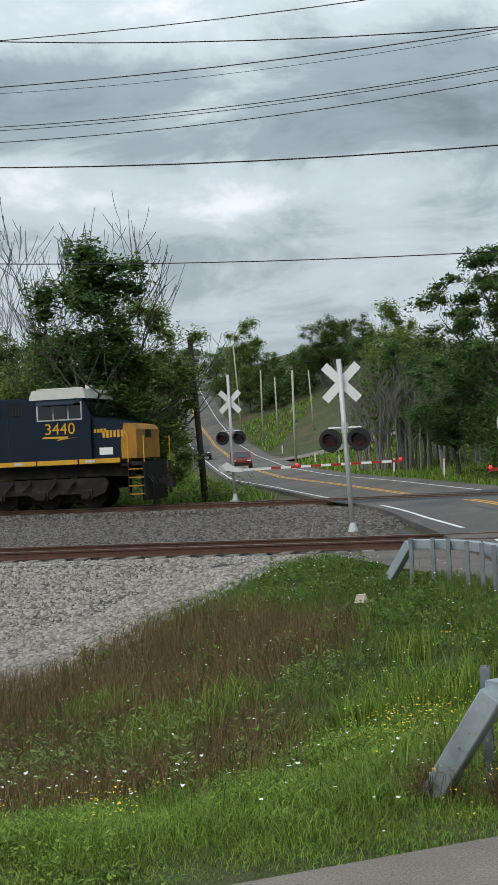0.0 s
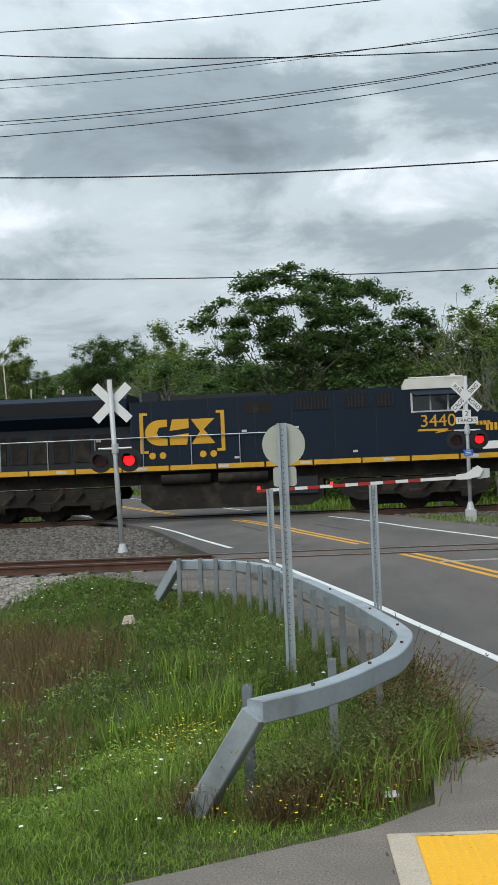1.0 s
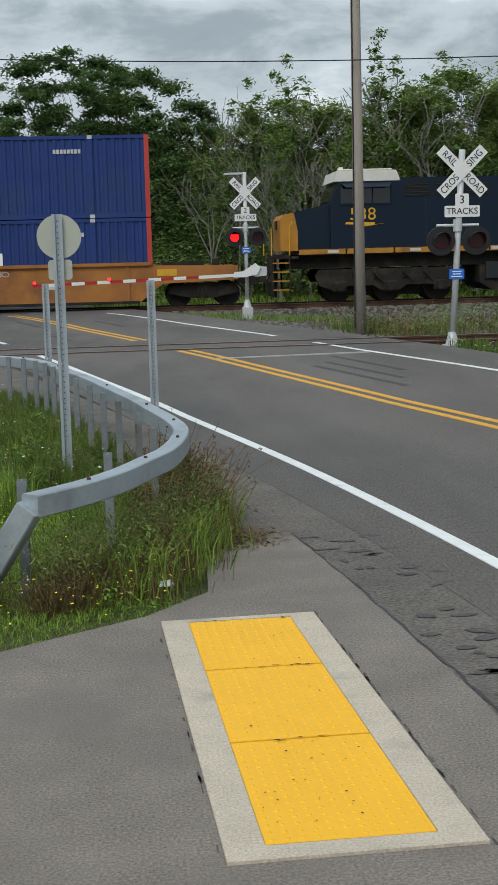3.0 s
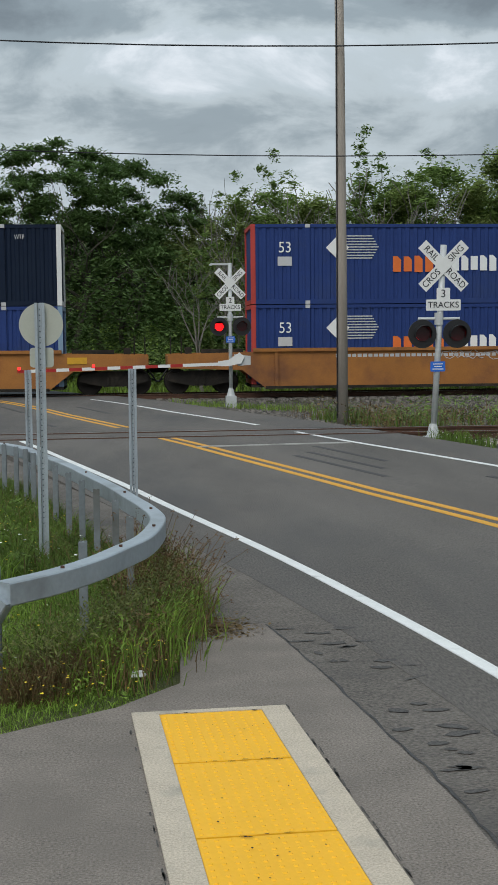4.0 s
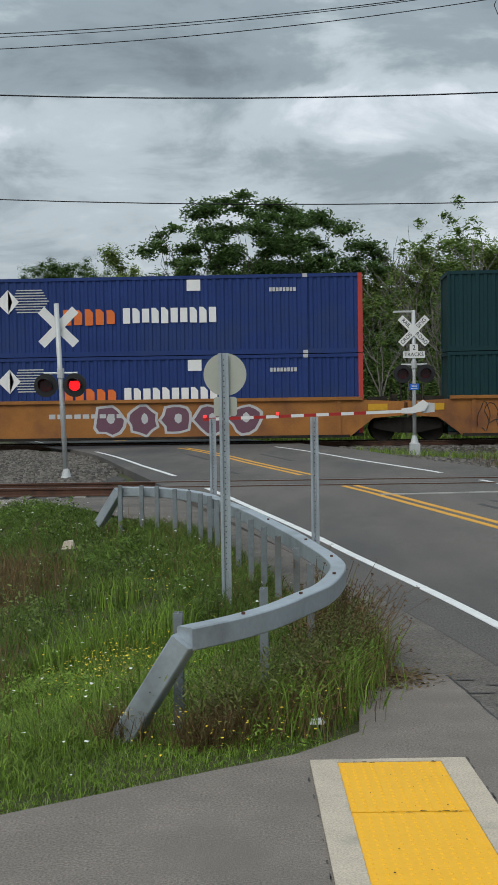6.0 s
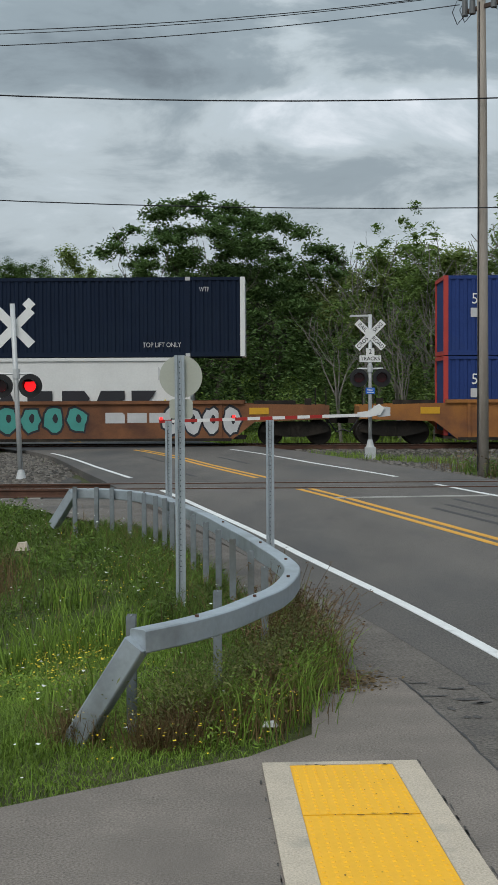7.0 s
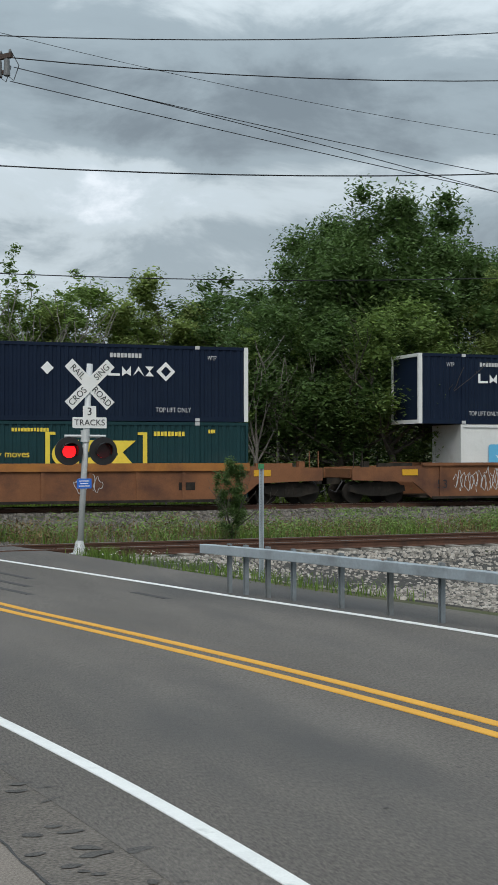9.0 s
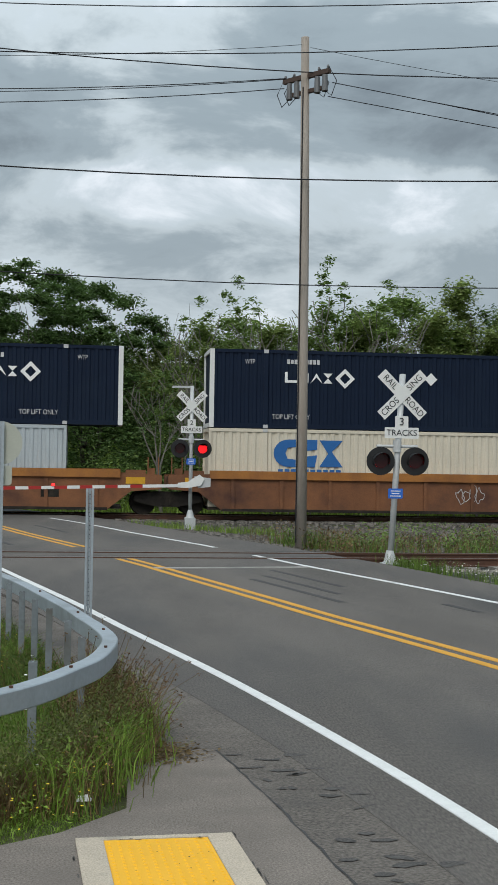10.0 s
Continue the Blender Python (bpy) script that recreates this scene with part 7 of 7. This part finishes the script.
for k in range(135):
    az = rg.uniform(-10.3, -4.8) if k < 90 else rg.uniform(3, 33)
    r = rg.uniform(86, 106) if k < 90 else rg.uniform(57, 62)
    x, y = polar(az, r)
    s = rg.uniform(0.95, 1.45) if k < 90 else rg.uniform(0.75, 1.25)
    copy_thing(KINDS["stem" if k % 4 else "sapling"], Matrix.Translation((x, y, land(x, y))) @ Matrix.Rotation(rg.uniform(0, 6.28), 4, "Z") @ Matrix.Diagonal((s, s, s, 1)))
copy_thing(KINDS["column"], Matrix.Translation((11.1, 31.1, land(11.1, 31.1))) @ Matrix.Diagonal((0.2, 0.2, 0.24, 1)))["label"] = "small bushy young tree growing between the tracks"
for o in list(KINDS.values()):
    for ch in list(o.children):
        bpy.data.objects.remove(ch)
    bpy.data.objects.remove(o)


def thicket(name, label, n, az0, az1, r0, r1, zmax, material, size, dens=90):
    nc = n // dens
    az, r = RG.uniform(az0, az1, nc), RG.uniform(r0, r1, nc)
    x, y = r * np.sin(np.radians(az)), r * np.cos(np.radians(az))
    zc = RG.uniform(0.1, 1, nc) ** 1.3 * zmax * (0.75 + 0.5 * np.sin(az * 2.3) ** 2)
    k = np.repeat(np.arange(nc), dens)
    c = np.stack([x[k], y[k], zc[k]], -1) + RG.normal(0, 1, (len(k), 3)) * np.array([0.6, 0.6, 0.45])
    g = land_np(c[:, 0], c[:, 1])
    c[:, 2] = np.maximum(c[:, 2], 0.05) + g
    o = np.abs(off_np(np.clip(c[:, 0], -59, 61), np.clip(c[:, 1], -5, 128)))
    v, f = leaf_cards(c[o > 6.5], size)
    return soup(name, v, f, material, label, "undergrowth", "stuff")


thicket("undergrowth", "dark tangled shrubs filling the wood edge", 105000, -5.6, 40, 61, 72, 5.6, M_LEAF_D, 0.13)
thicket("undergrowth", "lighter shrubs in front of the wood", 30000, 0, 40, 57, 63, 3.2, M_LEAF_M, 0.10)
thicket("undergrowth", "dark shrubs filling the wood beside the far road", 52000, -40, -20.2, 58, 72, 5.0, M_LEAF_M, 0.115)
thicket("undergrowth", "hedge of dark trees on the far hill", 18000, -14.6, -8, 196, 216, 5.5, M_LEAF_D, 0.30)

# ---- grass, weeds and flowers ----
def blades(name, x, y, h, w, lean, material, label):
    n = len(x)
    a = RG.uniform(0, 2 * np.pi, n)
    b = RG.uniform(0, 2 * np.pi, n)
    z = land_np(x, y)
    side = np.stack([np.cos(a), np.sin(a), 0 * a], -1) * w[:, None] / 2
    bend = np.stack([np.cos(b), np.sin(b), 0 * b], -1) * (h * lean * RG.uniform(0.2, 1.0, n))[:, None]
    p0 = np.stack([x, y, z - 0.02], -1)
    p1 = p0 + bend * 0.35 + np.stack([0 * h, 0 * h, h * 0.6], -1)
    p2 = p0 + bend + np.stack([0 * h, 0 * h, h * (1 - 0.25 * lean)], -1)
    v = np.stack([p0 - side, p0 + side, p1 + side * 0.75, p2 + side * 0.1, p2 - side * 0.1, p1 - side * 0.75], 1)
    f = np.array([(0, 1, 2, 5), (5, 2, 3, 4)])
    f = (f[None] + 6 * np.arange(n)[:, None, None]).reshape(-1, 4)
    return soup(name, v.reshape(-1, 3), f, material, label, "grass", "stuff")


def verge(n, x0, x1, y0, y1, keep):
    x, y = RG.uniform(x0, x1, n), RG.uniform(y0, y1, n)
    k = keep(x, y)
    return x[k], y[k]


def patchy(x, y, s, seed):
    return np.array([noise.noise((a * s, b * s, seed)) for a, b in zip(x, y)])


def on_bank(x, y):
    d = pave_np(x, y)
    return (d > 0.04) & ((x > stone_edge(y) - 0.2) | (y < 13.9))


def brown(x, y):
    """How far the ditch is taken over by dead brown weeds, 0 to 1."""
    d = pave_np(x, y) + 1.1 * patchy(x, y, 0.45, 4.0)
    return np.clip((d - 2.35) / 0.8, 0, 1) * np.clip((20.0 - y) / 2.0, 0, 1)


x, y = verge(150000, -4.6, 0.6, 5.0, 11.0, on_bank)
d = pave_np(x, y)
k = RG.random(len(x)) > 0.9 * brown(x, y)
x, y, d = x[k], y[k], d[k]
blades("grass", x, y, RG.uniform(0.03, 0.12, len(x)) * (0.5 + np.minimum(1.0, d / 0.9)) * (1 + 0.8 * patchy(x, y, 1.6, 2.0)), RG.uniform(0.004, 0.008, len(x)), 1.0, M_GRASS, "bright green uncut grass on the verge")
x, y = verge(120000, -9.0, 0.2, 10.5, 25, on_bank)
k = RG.random(len(x)) > 0.88 * brown(x, y)
x, y = x[k], y[k]
blades("grass", x, y, RG.uniform(0.06, 0.2, len(x)) * (1 + 0.7 * patchy(x, y, 0.9, 7.0)), RG.uniform(0.006, 0.011, len(x)), 0.9, M_GRASS_D, "dull green grass on the bank behind the guide rail")
x, y = verge(62000, -10.0, -1.4, 7.0, 20, on_bank)
k = RG.random(len(x)) < brown(x, y) * 0.9 + 0.02
blades("dry_weeds", x[k], y[k], RG.uniform(0.2, 0.55, k.sum()), RG.uniform(0.004, 0.008, k.sum()), 0.75, M_GRASS_DRY, "brown dying weeds in the ditch")
x, y = verge(16000, -6.0, -1.0, 6.5, 15, on_bank)
k = patchy(x, y, 0.6, 9.0) > 0.18
blades("tall_grass", x[k], y[k], RG.uniform(0.25, 0.5, k.sum()), RG.uniform(0.008, 0.014, k.sum()), 0.5, M_GRASS, "taller green grass clumps")


def strip(n, x0, x1, y0, y1):
    x, y = RG.uniform(x0, x1, n), RG.uniform(y0, y1, n)
    o = off_np(x, y)
    k = ((o < -5.2) | (o > 6.3)) & (np.abs(y - FAR_Y) > 3.6) & (np.abs(y - (NEAR_Y + NEAR_SLOPE * x)) > 2.2)
    return x[k], y[k]


x, y = strip(15000, 2, 36, 30.2, 36.5)
k = patchy(x, y, 0.45, 2.0) > 0.02
blades("weeds", x[k], y[k], RG.uniform(0.25, 0.75, k.sum()), RG.uniform(0.012, 0.03, k.sum()), 0.6, M_GRASS_D, "tall weeds between the two tracks")
x, y = strip(4500, 2, 36, 30.5, 38.0)
blades("dry_weeds", x, y, RG.uniform(0.3, 0.8, len(x)), RG.uniform(0.010, 0.02, len(x)), 0.6, M_GRASS_DRY, "dry weeds between the two tracks")
x, y = verge(9000, 5.9, 22, 17.5, 25.4, lambda a, b: (off_np(a, b) > 4.6) & (off_np(a, b) < 6.3) | ((b > 22.5) & (a < 9.5) & (off_np(a, b) > 4.6)))
blades("weeds", x, y, RG.uniform(0.1, 0.38, len(x)), RG.uniform(0.008, 0.016, len(x)), 0.7, M_GRASS_D, "green weeds along the guide rail")
x, y = verge(60000, -80, 20, 95, 190, lambda a, b: (np.abs(off_np(np.clip(a, -59, 61), np.clip(b, -5, 128))) > 4.7))
k = np.array([abs(road_off(p, q)[0]) > 5.5 and abs(q - 137.0 - 0.05 * (p + 34)) > 3.6 for p, q in zip(x, y)])
blades("meadow_grass", x[k], y[k], RG.uniform(0.3, 0.7, k.sum()), RG.uniform(0.12, 0.25, k.sum()), 0.6, M_GRASS, "green meadow grass on the far hill")
x, y = verge(60000, -58, 40, 54.2, 95, lambda a, b: (np.abs(off_np(a, b)) > 4.7))
blades("meadow_grass", x, y, RG.uniform(0.2, 0.6, len(x)), RG.uniform(0.04, 0.09, len(x)), 0.6, M_GRASS, "green meadow grass beyond the tracks")
x, y = verge(1300, 1.0, 6.0, 41.5, 44.0, lambda a, b: (off_np(a, b) > 5.0))
blades("weeds", x, y, RG.uniform(0.15, 0.4, len(x)), RG.uniform(0.012, 0.02, len(x)), 0.6, M_GRASS, "green weeds round the signal base")


x, y = RG.normal(6.2, 0.5, 700), RG.normal(25.3, 0.35, 700)
k = off_np(x, y) > 4.75
blades("weeds", x[k], y[k], RG.uniform(0.15, 0.45, k.sum()), RG.uniform(0.01, 0.02, k.sum()), 0.6, M_GRASS_D, "green weeds round the near signal's foot")


def flowers(name, x, y, h, r, material, label):
    n = len(x)
    z = land_np(x, y) + h
    c = np.stack([x, y, z], -1)
    a = np.linspace(0, 2 * np.pi, 6)[:-1]
    ring = np.stack([np.cos(a), np.sin(a), 0 * a], -1)
    v = c[:, None] + ring[None] * r[:, None, None] + RG.normal(0, 0.25, (n, 5, 3)) * r[:, None, None]
    f = np.arange(5 * n).reshape(-1, 5)
    return soup(name, v.reshape(-1, 3), f, material, label, "flowers", "stuff")


x, y = verge(5000, -5.5, 0.5, 6.3, 19, on_bank)
k = patchy(x, y, 0.9, 6.0) > 0.3
px_ = [x[k]] + [RG.normal(cx, sx, n) for cx, sx, n in ((-1.5, 0.28, 420), (-0.05, 0.22, 130), (-2.9, 0.15, 60), (-1.2, 0.35, 120))]
py_ = [y[k]] + [RG.normal(cy, sy, n) for cy, sy, n in ((9.7, 0.45, 420), (8.0, 0.35, 130), (7.0, 0.12, 60), (13.0, 1.2, 120))]
x, y = np.concatenate(px_), np.concatenate(py_)
k = on_bank(x, y)
x, y = x[k], y[k]
flowers("yellow_flowers", x, y, RG.uniform(0.08, 0.26, len(x)), RG.uniform(0.005, 0.010, len(x)), M_FLOWER_Y, "small yellow wildflowers in the grass")
x, y = verge(700, -6.5, 0.5, 6.3, 22, on_bank)
flowers("white_flowers", x, y, RG.uniform(0.12, 0.36, len(x)), RG.uniform(0.007, 0.017, len(x)), M_FLOWER_W, "white wildflower heads in the grass")
x, y = verge(450, 5.5, 10.5, 22.5, 25.6, lambda a, b: off_np(a, b) > 4.7)
flowers("white_flowers", x, y, RG.uniform(0.1, 0.32, len(x)), RG.uniform(0.010, 0.018, len(x)), M_FLOWER_W, "white wildflowers beside the near track")

# broad-leaved weeds in clumps
def weed_clumps(n, per, x0, x1, y0, y1, hmax, size, material, label, seed):
    x, y = verge(n, x0, x1, y0, y1, on_bank)
    keep = patchy(x, y, 0.55, seed) > 0.05
    x, y = x[keep], y[keep]
    hh = RG.uniform(0.3, 1.0, len(x)) * hmax
    k = np.repeat(np.arange(len(x)), per)
    t = RG.uniform(0.1, 1, len(k))
    c = np.stack([x[k] + RG.normal(0, 0.05, len(k)), y[k] + RG.normal(0, 0.05, len(k)), land_np(x, y)[k] + t * hh[k]], -1)
    v, f = leaf_cards(c, size, 0.5)
    return soup("broad_weeds", v, f, material, label, "weeds", "stuff")


weed_clumps(1500, 30, -5.0, 0.5, 5.5, 11, 0.20, 0.017, M_GRASS, "broad-leaved green weeds among the verge grass", 3.0)
weed_clumps(260, 60, -6.0, -2.6, 8.5, 13, 0.60, 0.026, mat("pale_green_weed", (0.16, 0.22, 0.05), 0.7, vary=0.25, scale=0.5, fine=3, island=0.7, translucent=0.3), "pale leafy weeds standing in the ditch", 5.0)
weed_clumps(1600, 26, -7.5, 0.1, 11, 23, 0.3, 0.034, M_GRASS_D, "low leafy weeds on the bank", 8.0)


def bushes(n, per, x0, x1, y0, y1, hmax, rad, size, material, label):
    x, y = strip(n, x0, x1, y0, y1)
    k = np.repeat(np.arange(len(x)), per)
    hh = RG.uniform(0.4, 1.0, len(x)) * hmax
    c = np.stack([x[k] + RG.normal(0, rad, len(k)), y[k] + RG.normal(0, rad, len(k)), RG.uniform(0.03, 1, len(k)) ** 0.8 * hh[k]], -1)
    c[:, 2] += land_np(c[:, 0], c[:, 1])
    v, f = leaf_cards(c, size, 0.5)
    return soup("low_bushes", v, f, material, label, "bushes", "stuff")


bushes(120, 150, 3.5, 34, 31, 36.0, 0.95, 0.35, 0.055, M_LEAF_M, "low green bushes between the two tracks")
bushes(60, 120, 5, 34, 31, 38, 0.75, 0.4, 0.05, M_GRASS_DRY, "withered bushes between the two tracks")
bushes(40, 120, -26, -12, 54.5, 58, 1.3, 0.4, 0.09, M_LEAF_M, "green bushes at the far track side")

# taller grass crowding the posts behind the guide rail
x, y = verge(60000, -3.4, 0.3, 8.6, 19.2, on_bank)
d = pave_np(x, y)
k = d < 0.9 * (0.6 + 0.6 * RG.random(len(x)))
x, y = x[k], y[k]
blades("tall_grass", x, y, RG.uniform(0.12, 0.38, len(x)), RG.uniform(0.005, 0.010, len(x)), 0.8, M_GRASS_D, "tall grass crowding the guide rail posts")
k = RG.random(len(x)) < 0.16
blades("dry_weeds", x[k], y[k], RG.uniform(0.15, 0.42, k.sum()), RG.uniform(0.004, 0.007, k.sum()), 0.8, M_GRASS_DRY, "brown stems among the guide rail posts")
# weeds growing up along the guide rail
wx = np.concatenate([RG.normal(cx, s, n) for cx, s, n in ((-0.30, 0.22, 700), (0.12, 0.10, 900), (0.28, 0.12, 1100), (0.1, 0.15, 500))])
wy = np.concatenate([RG.normal(cy, s, n) for cy, s, n in ((7.85, 0.14, 700), (8.6, 0.25, 900), (9.6, 0.45, 1100), (11.4, 0.7, 500))])
blades("rail_weeds", wx, wy, RG.uniform(0.12, 0.38, len(wx)), RG.uniform(0.004, 0.008, len(wx)), 0.75, M_GRASS_DRY, "withered brown weeds tangled along the guide rail")
k = RG.random(len(wx)) < 0.6
blades("rail_weeds", wx[k] + 0.05, wy[k], RG.uniform(0.15, 0.5, k.sum()), RG.uniform(0.006, 0.012, k.sum()), 0.7, M_GRASS, "green weeds tangled along the guide rail")
for mtl, cx, cy, n in ((M_SEED, 0.30, 9.5, 350), (M_GRASS_D, 0.22, 8.9, 900), (M_GRASS_DRY, 0.05, 8.35, 700), (M_GRASS, -0.15, 8.1, 600)):
    p = np.stack([RG.normal(cx, 0.11, n), RG.normal(cy, 0.32, n), RG.uniform(0.03, 0.42, n) ** 1.2], -1)
    v, f = leaf_cards(p, 0.015, 0.6)
    soup("rail_bush", v, f, mtl, "scrubby leafy weeds crowding the guide rail", "weeds", "stuff")
# tangled brown weeds under the beam and round its buried end
ty = np.concatenate([RG.uniform(7.35, 10.3, 9000), RG.normal(7.6, 0.07, 500)])
tx = np.interp(ty, [7.35, 7.9, 8.35, 9.3, 10.3], [-0.72, -0.45, -0.18, 0.14, 0.22]) + RG.normal(0.08, 0.11, len(ty))
tx[9000:] = RG.normal(-1.13, 0.10, 500)
blades("rail_weeds", tx, ty, RG.uniform(0.10, 0.40, len(tx)), RG.uniform(0.003, 0.006, len(tx)), 1.1, M_GRASS_DRY, "withered stems leaning out under the guide rail")
p = np.stack([tx, ty, RG.uniform(0.02, 0.42, len(tx))], -1) + RG.normal(0, 0.03, (len(tx), 3))
v, f = leaf_cards(p, 0.014, 0.6)
soup("rail_bush", v, f, mat("olive_weeds", (0.15, 0.165, 0.05), 0.8, vary=0.3, scale=0.5, fine=3, island=0.8, translucent=0.3), "olive leafy tangle under the guide rail", "weeds", "stuff")
# straw and dead leaves swept against the path's end
n = 900
p = np.stack([RG.normal(0.52, 0.16, n), RG.normal(9.15, 0.16, n), RG.uniform(0.004, 0.02, n)], -1)
v, f = leaf_cards(p, 0.022, 0.05)
soup("dead_leaves", v, f, M_GRASS_DRY, "dry straw and dead leaves on the asphalt", "litter", "stuff")
# dried stalks with seed heads
n = 380
hx, hy = RG.normal(0.12, 0.16, n), np.clip(RG.normal(10.1, 0.75, n), 9.0, 12.2)
hz = RG.uniform(0.2, 0.55, n)
hz[:24] += 0.2
top = np.stack([hx + RG.normal(0.14, 0.17, n), hy + RG.normal(-0.15, 0.2, n), land_np(hx, hy) + hz], -1)
foot = np.stack([hx, hy, land_np(hx, hy)], -1)
sd = np.array([0.0022, 0, 0])
v = np.stack([foot - sd, foot + sd, top + sd, top - sd], 1).reshape(-1, 3)
soup("dry_stalks", v, np.arange(4 * n).reshape(-1, 4), M_GRASS_DRY, "thin dried stalks along the guide rail", "weeds", "stuff")
c = np.repeat(top, 7, 0) + RG.normal(0, 0.012, (7 * n, 3))
v, f = leaf_cards(c, 0.014)
soup("seed_heads", v, f, M_SEED, "brown seed heads on withered stalks", "weeds", "stuff")

rock = MB().add((ROCK * np.array((0.09, 0.09, 0.085)) + np.array((-3.3, 17.4, land(-3.3, 17.4) + 0.12))).tolist(), ROCK_F.tolist())
solid("boulder", rock, M_CONCRETE, "pale round stone lying in the grass", "stone")
lit = MB().add((ROCK * np.array((0.05, 0.035, 0.022)) + np.array((0.02, 7.75, 0.05))).tolist(), ROCK_F.tolist())
solid("litter", lit, M_WHITE, "crumpled white scrap of litter on the verge", "litter")


def motions():
    for ob, back, z in TRAIN:
        walk(ob, [(t, pose(s + back, FAR_Y, z)) for t, s in RUN])
    # the added flaps swing up under the hoods and fall again, so the lit lenses seem to blink
    for ob, (x, y, z), spans in ADDED_FLAPS:
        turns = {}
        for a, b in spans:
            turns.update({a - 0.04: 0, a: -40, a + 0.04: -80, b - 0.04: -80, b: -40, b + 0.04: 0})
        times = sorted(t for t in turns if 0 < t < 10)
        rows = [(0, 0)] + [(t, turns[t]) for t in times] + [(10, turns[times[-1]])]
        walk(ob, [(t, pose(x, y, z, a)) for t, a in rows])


motions()
